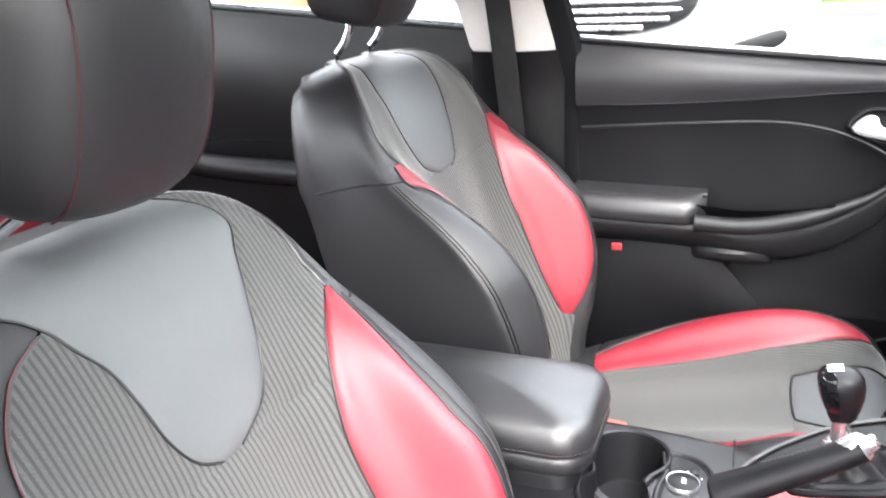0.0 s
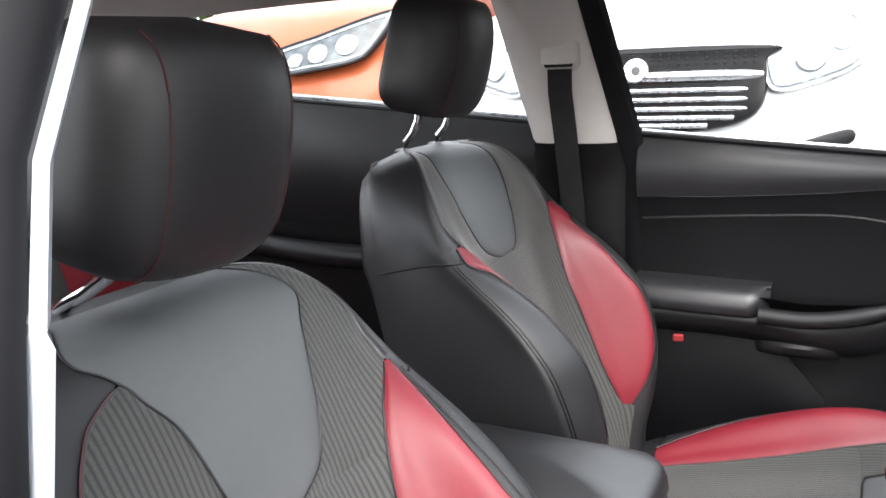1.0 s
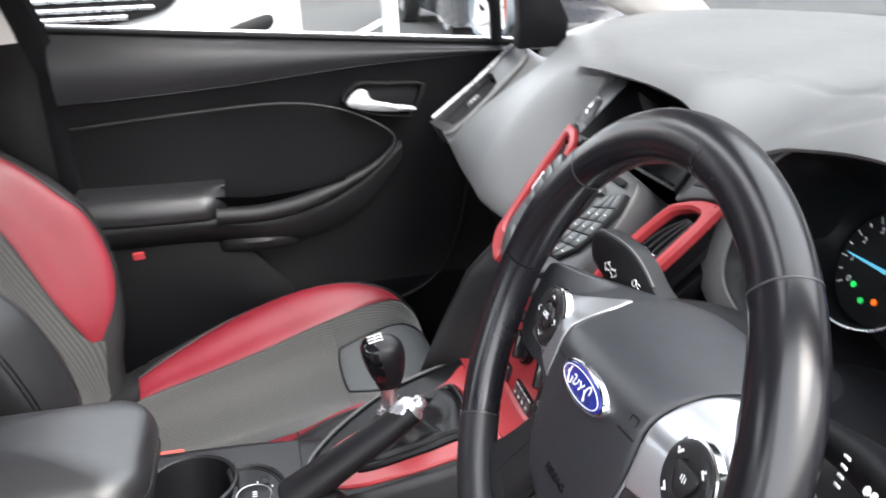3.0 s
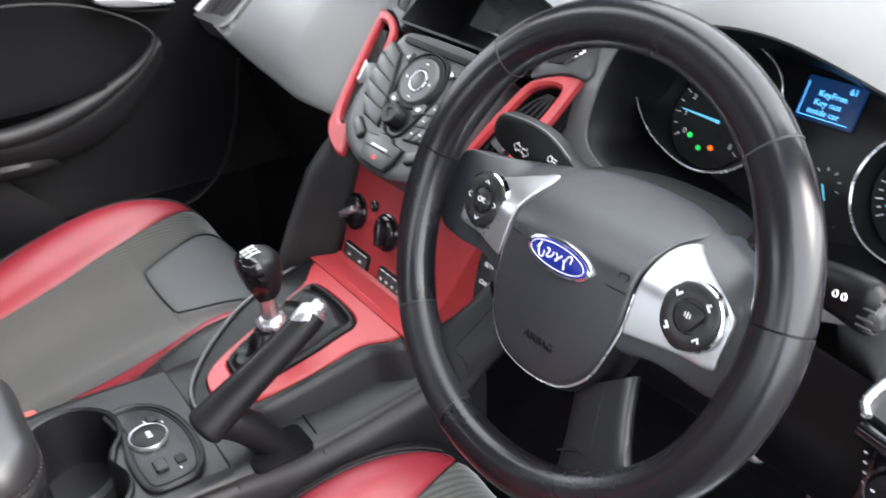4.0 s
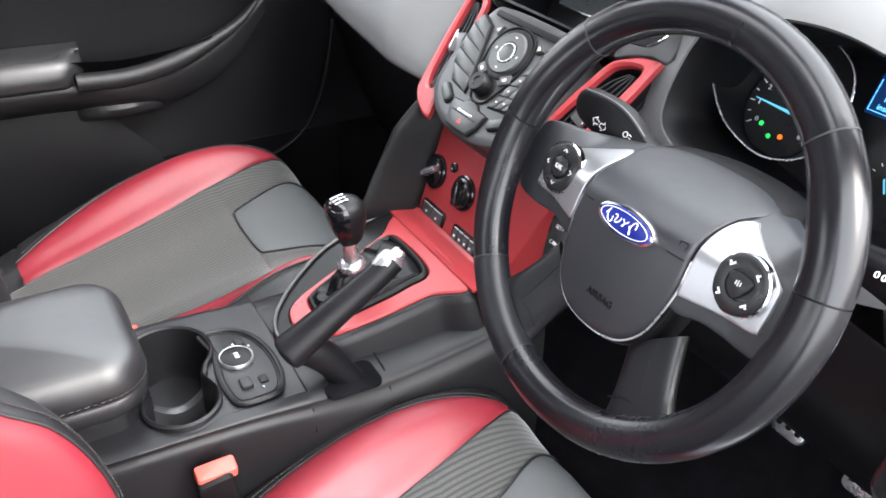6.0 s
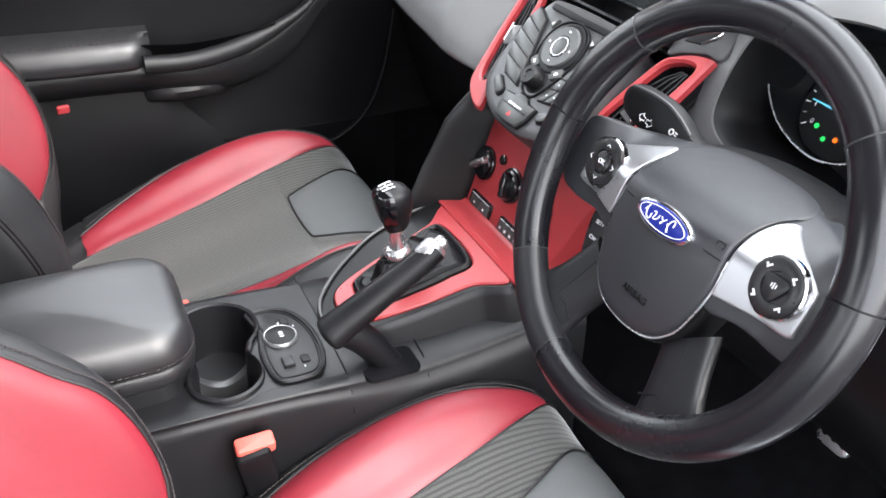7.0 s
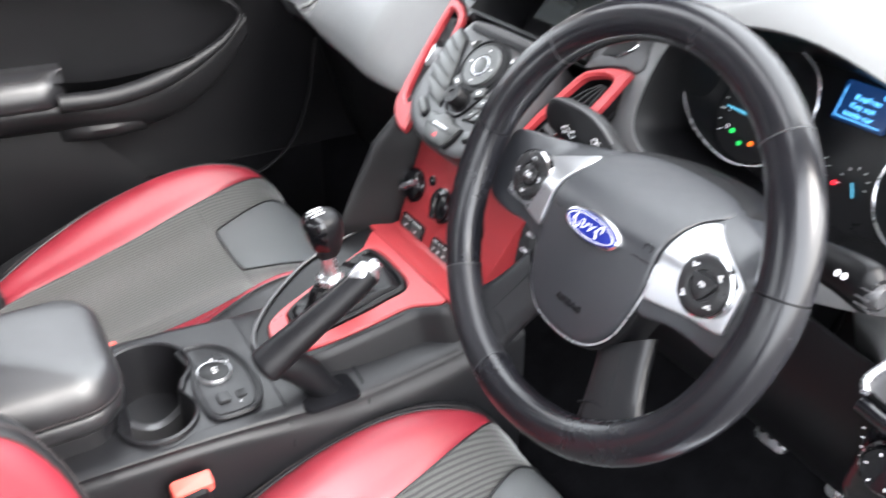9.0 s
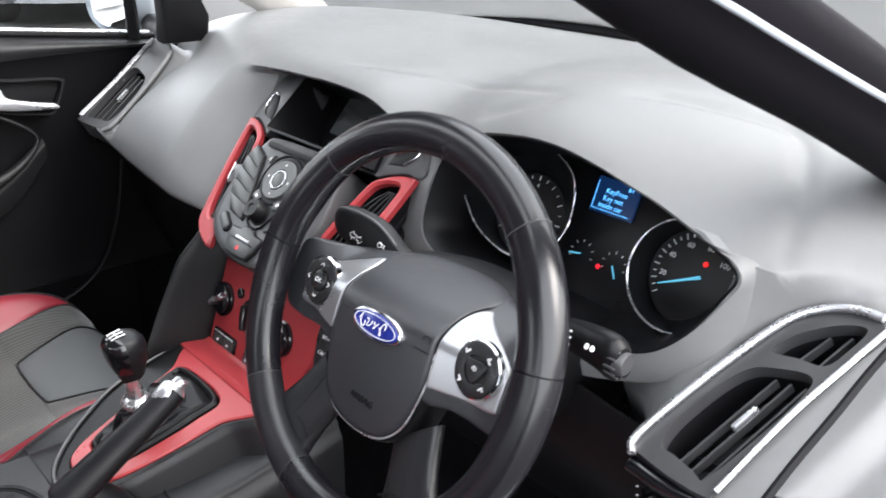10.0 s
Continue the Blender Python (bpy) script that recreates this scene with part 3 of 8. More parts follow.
def wheel_rim(bm, a0, a1, grow=0.0, n=96):
    """A stretch of the padded rim, thicker at the hands' places; angles clockwise from the top."""
    rings = []
    for i in range(n + 1):
        a = radians(a0 + (a1 - a0) * i / n)
        deg = (a0 + (a1 - a0) * i / n) % 360
        thumb = sum(math.exp(-(((deg - c + 180) % 360 - 180) / 14.0) ** 2) for c in (62, 298))
        side = sum(math.exp(-(((deg - c + 180) % 360 - 180) / 20.0) ** 2) for c in (95, 265))
        rw = 0.0172 + 0.0012 * thumb + grow
        rd = 0.0150 + 0.0020 * thumb + grow
        R = 0.1648 - 0.001 * thumb
        ring = []
        for k in range(20):
            b = 2 * math.pi * k / 20
            c, s = math.cos(b), math.sin(b)
            rr = rw * math.copysign(abs(c) ** 0.85, c) - (0.003 * side if c < 0 else 0)
            ring.append(WHEEL @ Vector(((R + rr) * math.sin(a), (R + rr) * math.cos(a), 0.012 + rd * math.copysign(abs(s) ** 0.9, s))))
        rings.append(ring)
    add_rings(bm, rings, cap=abs(a1 - a0) < 359)
    return bm


def crown(x, y):
    """The height of the hub over the wheel's plane: domed in the middle, rolling back over the top."""
    x = abs(x)
    dome = 0.015 * (1 - 0.8 * (min(x, 0.105) / 0.09) ** 2 - 0.5 * ((y + 0.01) / 0.1) ** 2)
    near_rim = max(0.0, min(1.0, (x - 0.095) / 0.055))
    return dome - 0.055 * (max(0.0, y - 0.005) / 0.045) ** 2 * (1 - near_rim * near_rim * (3 - 2 * near_rim))


def crowned(outline, centre, low=0.0, edge=0.002, skirt=0.02):
    """A moulded cover with a rounded edge that follows the hub's height."""
    c = np.array(centre)
    rows = [(1.0, -skirt), (1.0, -edge), (0.992, -0.4 * edge), (0.975, -0.08 * edge)] + [(f, 0.0) for f in np.linspace(0.94, 0.04, 18)]
    bm = bmesh.new()
    rings = []
    for f, d in rows:
        rings.append([WHEEL @ Vector((*(c + (np.array(q) - c) * f), crown(*(c + (np.array(q) - c) * f)) - low + d)) for q in outline])
    vs = add_rings(bm, rings)
    bm.faces.new(vs[-1])
    return bm


wheel = thing("steering_wheel", "black leather steering wheel with satin silver spokes and controls", "steering wheel")
SMOOTH_LEATHER = material("worn_wheel_leather", (0.0055, 0.0055, 0.0072), 0.25, vary=0.15, grain=0.08, grain_size=900, scale=7, rough_vary=0.05, ior=1.5, spec=0.5)
PERF = material("perforated_leather", (0.010, 0.010, 0.012), 0.33, vary=0.2, grain=0.55, grain_size=420, grain_kind="cells", scale=8)
for a0, a1, leather in ((-44, 44, SMOOTH_LEATHER), (44, 80, SMOOTH_LEATHER), (80, 197, SMOOTH_LEATHER), (197, 232, PERF), (232, 280, SMOOTH_LEATHER), (280, 316, SMOOTH_LEATHER)):
    part("rim", wheel_rim(bmesh.new(), a0 + 0.25, a1 - 0.25, 0.0, max(30, int((a1 - a0) / 1.2))), leather, wheel)
part("rim_core", wheel_rim(bmesh.new(), 0, 360, -0.0012, 96), HARD_BLACK, wheel)
for a in (44, -44, 197, 232):
    part("rim_seam", wheel_rim(bmesh.new(), a - 0.18, a + 0.18, 0.0003, 2), SOFT_GREY, wheel, "grey stitched seam across the rim")

BAG_SKIN = material("airbag_skin", (0.014, 0.015, 0.018), 0.40, vary=0.10, grain=0.5, grain_size=1300, scale=5, ior=1.5, spec=0.55)
BAG = mirrored([(0, 0.060), (0.03, 0.059), (0.055, 0.055), (0.066, 0.048), (0.0605, 0.038), (0.0590, 0.028), (0.0600, 0.012), (0.0610, -0.010), (0.0610, -0.024), (0.0570, -0.047), (0.049, -0.070), (0.030, -0.087), (0, -0.092)])
BAG = smooth_outline(BAG, 96)
part("hub", crowned([tuple(q) for q in inset(BAG, -0.005)], (0, -0.02), 0.008, 0.006, 0.03), HARD_BLACK, wheel, "black moulded hub behind the cover")
bag = part("airbag_cover", crowned(BAG, (0, -0.02), 0.0, 0.004, 0.02), BAG_SKIN, wheel, "domed charcoal airbag cover")
bm = bmesh.new()
low_edge = [q for q in inset(BAG, -0.0008) if q[1] < 0.005]
low_edge.sort(key=lambda q: math.atan2(q[0], 0.05 - q[1]))
sweep(bm, [WHEEL @ Vector((x, y, crown(x, y) - 0.0035)) for x, y in low_edge], 0.0010, 6)
part("cover_rim", bm, SATIN, wheel, "thin satin line round the cover")
# oval badge: plain shapes in its colours
LOGO_BLUE = material("badge_blue", (0.010, 0.018, 0.17), 0.2, vary=0.25, scale=60, coat=0.8)
mb = WHEEL @ Matrix.Translation((0.0, 0.0, 0.0155))
bm = bmesh.new()
plate(bm, oval(0.0315, 0.0125, 40), mb, -0.004, 0.0025, 0.001)
part("badge_rim", bm, CHROME, bag, "silver rim of the oval badge")
bm = bmesh.new()
plate(bm, oval(0.0288, 0.0104, 40), mb, 0.0, 0.0032, 0.0006, 0.0008)
part("badge", bm, LOGO_BLUE, bag, "blue oval badge")
bm = bmesh.new()
mt = mb @ Matrix.Translation((0, 0, 0.0040))
for k, (x0, h, w) in enumerate(((-0.0165, 0.0052, 0.007), (-0.0075, 0.0030, 0.006), (0.0010, 0.0028, 0.005), (0.0095, 0.0056, 0.006))):
    sweep(bm, [mt @ Vector((x0 + w * (f - 0.5) + 0.0016 * math.sin(9 * f), h * math.sin(6.3 * f + k), 0)) for f in np.linspace(0, 1, 18)], 0.00055, 6)
sweep(bm, [mt @ Vector((x, y, 0)) for x, y in oval(0.0262, 0.0084, 40)], 0.00035, 5, closed=True)
part("badge_mark", bm, WHITE_INK, bag)
# embossed marks on the cover
for x0, y0, w in ((-0.050, 0.0, 0.013), (0.050, -0.001, 0.016)):
    bm = bmesh.new()
    box(bm, WHEEL @ pose(x0, y0, crown(x0, y0) + 0.0001, 0, math.copysign(8, x0)), (w, 0.0011, 0.001))
    part("emboss", bm, HARD_BLACK, bag)
bm = bmesh.new()
frame_plate(bm, rounded(0.008, 0.006, 0.002, 4, 0.052, 0.009), rounded(0.006, 0.004, 0.0015, 4, 0.052, 0.009), WHEEL @ pose(0, 0, 0.0168, 0, 8), 0, 0.001, 0.0002)
part("emboss", bm, HARD_BLACK, bag)
lettering("emboss", "AIRBAG", WHEEL @ pose(0.005, -0.064, 0.0131, 5), 0.0085, HARD_BLACK, bag)

SILVER = [(0.0640, -0.0245), (0.0632, -0.008), (0.0625, 0.012), (0.0612, 0.028), (0.0625, 0.038), (0.0690, 0.0425), (0.0780, 0.0380), (0.100, 0.0275), (0.121, 0.0185), (0.1275, 0.0115), (0.1280, -0.012), (0.1250, -0.0205), (0.0950, -0.0225), (0.0700, -0.0255)]
WING = [(0.056, -0.034), (0.054, 0.046), (0.070, 0.051), (0.095, 0.045), (0.125, 0.038), (0.150, 0.034), (0.158, 0.018), (0.157, -0.028), (0.130, -0.038), (0.090, -0.036)]
BEZEL = material("satin_bezel", (0.38, 0.385, 0.4), 0.34, metal=0.85, vary=0.03, scale=8)
PAD_BLACK = material("button_plastic", (0.012, 0.012, 0.013), 0.32, vary=0.15, scale=20)
for s in (-1, 1):
    arm = part("spoke", crowned(smooth_outline([(s * x, y) for x, y in WING], 60), (s * 0.10, 0.005), 0.0045, 0.004, 0.022), BAG_SKIN, wheel, "matt charcoal arm of the wheel")
    part("spoke_bezel", crowned(smooth_outline([(s * x, y) for x, y in SILVER], 72), (s * 0.090, 0.004), 0.0005, 0.0012, 0.008), BEZEL, arm, "satin silver spoke bezel")
    cx, cy = 0.1020 * s, 0.0055
    bm = bmesh.new()
    disc(bm, WHEEL @ pose(cx, cy, 0.0), [(0.0235, -0.003), (0.0235, 0.0022), (0.0222, 0.0030), (0.0215, 0.0018)], 40)
    part("pad_ring", bm, CHROME, arm, "fine bright ring")
    bm = bmesh.new()
    disc(bm, WHEEL @ pose(cx, cy, 0.0), [(0.0218, 0.0), (0.0216, 0.0038), (0.019, 0.0052), (0.0115, 0.0042), (0.011, 0.0025)], 40)
    pad = part("control_pad", bm, PAD_BLACK, arm, "round black control pad with white symbols")
    bm = bmesh.new()
    if s < 0:
        plate(bm, oval(0.0098, 0.0098, 24, cx, cy), WHEEL, 0.002, 0.0058, 0.0015)
    else:
        plate(bm, smooth_outline([(cx - 0.010, cy + 0.007), (cx + 0.010, cy + 0.007), (cx + 0.007, cy - 0.004), (cx, cy - 0.011), (cx - 0.007, cy - 0.004)], 28), WHEEL, 0.002, 0.0058, 0.0015)
    part("button", bm, PAD_BLACK, arm)
    if s < 0:
        lettering("symbol", "OK", WHEEL @ pose(cx, cy, 0.0060), 0.0062, WHITE_INK, arm)
    else:
        bm = bmesh.new()
        for k in range(3):
            box(bm, WHEEL @ pose(cx - 0.002 + 0.002 * k, cy + 0.001, 0.006), (0.0008, 0.003 + 0.0015 * (k % 2), 0.0004))
        part("symbol", bm, WHITE_INK, arm)
    for k in range(4):
        a = radians(90 * k + (0 if s < 0 else 45))
        bm = bmesh.new()
        m = WHEEL @ pose(cx + 0.0155 * math.cos(a), cy + 0.0155 * math.sin(a), 0.0056, 0, 0, math.degrees(a))
        if s < 0:
            sweep(bm, [m @ Vector(q) for q in ((-0.0015, 0.0022, 0), (0.001, 0, 0), (-0.0015, -0.0022, 0))], 0.0004, 5)
        else:
            box(bm, m, (0.0016, 0.005, 0.0004))
            box(bm, m @ pose(0.002, 0.0012, 0), (0.0016, 0.0016, 0.0004))
        part("symbol", bm, WHITE_INK, arm)
    # lower spoke
    low = bmesh.new()
    rings = []
    for k in range(13):
        f = k / 12
        e = 0.004 * (2 * f - 1) ** 2
        p = np.array((0.056, -0.070)) * (1 - f) + np.array((0.081, -0.133)) * f
        d = np.array((0.78, 0.62)) / np.hypot(0.78, 0.62)
        half = 0.0265 + 0.008 * (f**3)
        dep = -0.012 + 0.014 * f
        ring = []
        for j in range(18):
            b = 2 * math.pi * j / 18
            q = p + d * half * math.copysign(abs(math.cos(b)) ** 0.6, math.cos(b))
            ring.append(WHEEL @ Vector((s * q[0], q[1], dep + 0.0095 * math.copysign(abs(math.sin(b)) ** 0.7, math.sin(b)))))
        rings.append(ring)
    add_rings(low, rings, cap=True)
    ls = part("lower_spoke", low, SOFT_BLACK, wheel, "matt black lower spoke")
    gb = bmesh.new()
    sweep(gb, [WHEEL @ Vector((s * x, y, w)) for x, y, w in ((0.061, -0.070, -0.0028), (0.068, -0.092, 0.0018), (0.077, -0.117, 0.0070))], 0.0013, 6)
    sweep(gb, [WHEEL @ Vector((s * x, y, w)) for x, y, w in ((0.050, -0.128, 0.0062), (0.063, -0.119, 0.0068), (0.077, -0.117, 0.0070))], 0.0010, 6)
    part("groove", gb, RUBBER, ls)
# column shroud behind the wheel
col = thing("steering_column", "dark plastic steering column shroud behind the wheel", "steering column")
bm = bmesh.new()
rings = []
for k in range(14):
    f = k / 13
    a, b = 0.062 + 0.018 * f, 0.052 + 0.012 * f
    rings.append([WHEEL @ Vector((a * math.copysign(abs(math.cos(t)) ** 0.7, math.cos(t)), -0.012 + b * math.copysign(abs(math.sin(t)) ** 0.7, math.sin(t)), -0.035 - 0.22 * f)) for t in np.linspace(0, 2 * math.pi, 28, endpoint=False)])
add_rings(bm, rings, cap=True)
part("shroud", bm, HARD_BLACK, col)

# ---- dashboard
def lofted(sections, nx, ny, y0=0, y1=None):
    """A smooth sheet through profiles given at stations along x, each a list of (y, z)."""
    xs = [s[0] for s in sections]
    cols = len(sections[0][1])
    tables = [[(x, prof[k]) for x, prof in sections] for k in range(cols)]
    bm = bmesh.new()
    rings = []
    for i in range(nx + 1):
        x = xs[0] + (xs[-1] - xs[0]) * i / nx
        rings.append([Vector((x, p[0], p[1])) for p in spline([curve_at(t, x) for t in tables], ny + 1)])
    add_rings(bm, rings, closed=False)
    return bm


E1, E2 = Vector((-0.13, -0.009, -0.037)), Vector((0, 0.187, 0.117))
V_OUT = [(0.140, 0.002), (0.140, 0.010), (0.120, 0.050), (0.089, 0.103), (0.055, 0.149), (0.031, 0.163), (0.005, 0.166), (-0.020, 0.158), (-0.024, 0.146), (-0.001, 0.107), (0.027, 0.053), (0.058, -0.019), (0.064, -0.026), (0.10, -0.016)]
H1 = [(0.116, 0.010), (0.111, 0.036), (0.090, 0.074), (0.072, 0.094), (0.054, 0.099), (0.022, 0.096), (0.022, 0.076), (0.048, 0.024), (0.070, -0.012), (0.080, -0.008), (0.100, 0.002)]
H2 = [(0.057, 0.116), (0.044, 0.135), (0.014, 0.149), (-0.008, 0.147), (0.002, 0.122), (0.014, 0.107), (0.034, 0.111)]
V_OUT, H1, H2 = smooth_outline(V_OUT, 90), smooth_outline(H1, 50), smooth_outline(H2, 40)


def vent_plane(s):
    P = basis(Vector((0.677, 0.538, 0.614)) if s > 0 else Vector((-0.677, 0.544, 0.649)), Vector((s * E1.x, E1.y, E1.z)), E2) @ Matrix.Diagonal((1, 1 if s > 0 else 1.1, 1, 1))
    if (P.to_3x3() @ Vector((0, 0, 1))).z < 0:
        P = P @ Matrix.Diagonal((1, 1, -1, 1))
    return P


def shell(bm, t):
    """Give a dashboard skin its thickness, away from the cabin."""
    bmesh.ops.recalc_face_normals(bm, faces=bm.faces)
    bm.normal_update()
    way = 1 if sum(f.normal.y * f.calc_area() for f in bm.faces) < 0 else -1
    skin, rim = list(bm.faces), [e for e in bm.edges if len(e.link_faces) == 1]
    inner = {v: bm.verts.new(v.co - v.normal * t * way) for v in list(bm.verts)}
    for f in skin:
        bm.faces.new([inner[v] for v in reversed(f.verts)])
    for e in rim:
        a, b = e.verts
        bm.faces.new((a, b, inner[b], inner[a]))
    bmesh.ops.recalc_face_normals(bm, faces=bm.faces)
    return bm


def cut_for_vent(bm, s):
    """Open the dashboard skin where an end vent is set in."""
    inv = vent_plane(s).inverted()

    def inside(q, ring):
        x, y = ring[:, 0], ring[:, 1]
        xn, yn = np.roll(x, -1), np.roll(y, -1)
        return ((y > q.y) != (yn > q.y)) & (q.x < (xn - x) * (q.y - y) / (yn - y + 1e-12) + x)

    edge, ring = np.array(V_OUT), np.array(inset(V_OUT, 0.004))
    sunk = set()
    for v in bm.verts:
        q = inv @ v.co
        if abs(q.z) > 0.07:
            continue
        beyond = 0.056 - 0.0822 * (q.y + 0.02) / 0.170 - q.x
        if beyond > 0:
            if abs(q.z) < 0.04:
                f = min(1.0, max(0.0, (beyond - 0.034) / 0.03, (q.y - 0.16) / 0.03, (abs(q.z) - 0.018) / 0.022))
                v.co = inv.inverted() @ Vector((q.x, q.y, 0.003 + (q.z - 0.003) * f * f * (3 - 2 * f)))
            continue
        if inside(q, ring).sum() % 2:
            sunk.add(v)
        d = float(np.min(np.hypot(edge[:, 0] - q.x, edge[:, 1] - q.y)))
        d = -d if inside(q, edge).sum() % 2 else d
        reach = float(np.interp(abs(q.z), [0.015, 0.05, 0.07], [0.030, 0.010, 0.002]))
        if d < reach:
            f = max(0.0, min(1.0, d / reach))
            v.co = inv.inverted() @ Vector((q.x, q.y, 0.0045 + (q.z - 0.0045) * f * f * (3 - 2 * f)))
    gone = []
    for f in bm.faces:
        q = inv @ f.calc_center_median()
        beyond = 0.058 - 0.0822 * (q.y + 0.02) / 0.170 + 0.004 - q.x
        outboard = 0 < beyond and (q.y < 0.15 if s < 0 else beyond < float(np.interp(q.y, [-0.02, 0.02, 0.067, 0.11, 0.15], [0.030, 0.024, 0.013, 0.008, 0.006])) and -0.05 < q.y < 0.150)
        depth = [(inv @ v.co).z for v in f.verts]
        if abs(q.z) < 0.03 and (inside(q, ring).sum() % 2 or outboard) or (max(depth) - min(depth) > 0.02 and any(v in sunk for v in f.verts)):
            gone.append(f)
    bmesh.ops.delete(bm, geom=gone, context="FACES")
    return bm


dash = thing("dashboard", "dark grey soft-touch dashboard with a hooded binnacle and red trim", "dashboard")
TOP = [
    (-0.72, [(1.06, 0.765), (0.96, 0.775), (0.86, 0.768), (0.78, 0.745), (0.735, 0.715)]),
    (-0.60, [(1.12, 0.785), (1.00, 0.795), (0.86, 0.790), (0.765, 0.765), (0.715, 0.716)]),
    (-0.42, [(1.16, 0.795), (1.02, 0.805), (0.85, 0.805), (0.725, 0.790), (0.655, 0.750)]),
    (-0.25, [(1.18, 0.797), (1.03, 0.808), (0.84, 0.810), (0.705, 0.798), (0.632, 0.768)]),
    (-0.10, [(1.18, 0.797), (1.03, 0.808), (0.84, 0.812), (0.700, 0.803), (0.622, 0.780)]),
    (0.06, [(1.18, 0.797), (1.03, 0.808), (0.84, 0.812), (0.70, 0.803), (0.618, 0.779)]),
    (0.17, [(1.16, 0.797), (1.02, 0.808), (0.84, 0.812), (0.70, 0.798), (0.612, 0.752)]),
    (0.25, [(1.15, 0.797), (1.01, 0.812), (0.84, 0.825), (0.70, 0.818), (0.610, 0.775)]),
    (0.36, [(1.13, 0.795), (1.00, 0.814), (0.83, 0.834), (0.70, 0.830), (0.608, 0.789)]),
    (0.47, [(1.09, 0.792), (0.98, 0.810), (0.83, 0.826), (0.70, 0.816), (0.612, 0.765)]),
    (0.56, [(1.04, 0.788), (0.95, 0.800), (0.82, 0.806), (0.71, 0.785), (0.630, 0.728)]),
    (0.64, [(1.00, 0.778), (0.92, 0.786), (0.82, 0.782), (0.74, 0.757), (0.690, 0.712)]),
    (0.72, [(0.96, 0.765), (0.90, 0.770), (0.83, 0.762), (0.78, 0.740), (0.735, 0.705)]),
]
FACE = [
    (-0.72, [(0.67, 0.697), (0.605, 0.664), (0.552, 0.638), (0.555, 0.618), (0.64, 0.600)]),
    (-0.60, [(0.654, 0.688), (0.584, 0.650), (0.537, 0.618), (0.545, 0.596), (0.63, 0.580)]),
    (-0.42, [(0.596, 0.708), (0.543, 0.663), (0.514, 0.616), (0.526, 0.585), (0.62, 0.560)]),
    (-0.28, [(0.578, 0.720), (0.530, 0.668), (0.503, 0.612), (0.515, 0.580), (0.61, 0.555)]),
    (-0.172, [(0.582, 0.712), (0.538, 0.655), (0.494, 0.592), (0.505, 0.572), (0.60, 0.55)]),
]


@functools.lru_cache(None)
def dash_rows(x):
    return [curve_at([(t[0], t[1][k]) for t in TOP], x) for k in range(5)] + [curve_at([(t[0], t[1][k]) for t in FACE], min(x, -0.172)) for k in range(5)]


def dash_profile(x, s):
    """A place on the skin over the dashboard: s from 0 at the windscreen over 4 at the front edge to 9 under the passenger side."""
    pts = dash_rows(x)
    i = min(int(s), 8)
    f = s - i
    p0, p1, p2, p3 = pts[max(i - 1, 0)], pts[i], pts[i + 1], pts[min(i + 2, 9)]
    y, z = 0.5 * (2 * p1 + (p2 - p0) * f + (2 * p0 - 5 * p1 + 4 * p2 - p3) * f * f + (3 * p1 - p0 - 3 * p2 + p3) * f**3)
    x2 = x
    away = max(0.0, min(1.0, (s - 4) / 0.25))
    if x > -0.27 and s > 4:
        y += away * 0.034 * ((x + 0.27) / 0.098) ** 1.5
    if x > -0.23 and s > 4:
        x2 += (x + 0.23) / 0.058 * 0.022 * max(0.0, min(1.0, (0.705 - z) / 0.11))
    return Vector((x2, y, z))


# soft creases pressed into the top: path, depth, half width
CREASES = [
    (spline([(-0.044, 0.657), (0.044, 0.681), (0.124, 0.703), (0.19, 0.698), (0.236, 0.683), (0.332, 0.672)], 90), 0.0026, 0.0065),
    (spline([(0.338, 0.674), (0.30, 0.648), (0.24, 0.627)], 40), 0.0030, 0.009),
    (spline([(0.376, 0.690), (0.42, 0.720), (0.472, 0.742), (0.516, 0.762), (0.538, 0.750), (0.556, 0.719), (0.568, 0.693), (0.576, 0.662), (0.574, 0.645)], 120), 0.0055, 0.010),
]


def creased(p):
    for path, deep, wide in CREASES:
        d = np.hypot(path[:, 0] - p.x, path[:, 1] - p.y)
        k = int(d.argmin())
        fade = min(1.0, k / 12, (len(path) - 1 - k) / (6 if deep < 0.005 else 34))
        p.z -= deep * max(fade, 0.0) * math.exp(-((d[k] / wide) ** 2))
    return p


RIGHT = [
    (0.470, [(0.598, 0.606), (0.601, 0.597), (0.607, 0.586), (0.616, 0.574), (0.622, 0.562), (0.64, 0.53)]),
    (0.508, [(0.602, 0.634), (0.602, 0.620), (0.600, 0.604), (0.595, 0.588), (0.594, 0.570), (0.62, 0.53)]),
    (0.535, [(0.608, 0.664), (0.605, 0.645), (0.596, 0.621), (0.570, 0.590), (0.564, 0.570), (0.61, 0.53)]),
    (0.557, [(0.622, 0.705), (0.618, 0.668), (0.600, 0.628), (0.553, 0.586), (0.543, 0.568), (0.60, 0.53)]),
    (0.575, [(0.641, 0.7275), (0.634, 0.668), (0.605, 0.620), (0.548, 0.584), (0.537, 0.568), (0.60, 0.53)]),
    (0.64, [(0.690, 0.7115), (0.666, 0.682), (0.615, 0.641), (0.552, 0.603), (0.540, 0.580), (0.60, 0.54)]),
    (0.72, [(0.735, 0.7055), (0.69, 0.686), (0.63, 0.662), (0.560, 0.625), (0.545, 0.60), (0.60, 0.55)]),
]


def face_column(x):
    """The driver end of the dashboard at x, from its upper edge down and under."""
    prof = [curve_at([(r[0], r[1][k]) for r in RIGHT], x) for k in range(6)]
    if x > 0.5565:
        prof[0] = dash_rows(x)[4]
    return [Vector((x, y, z)) for y, z in spline(prof, 61)]


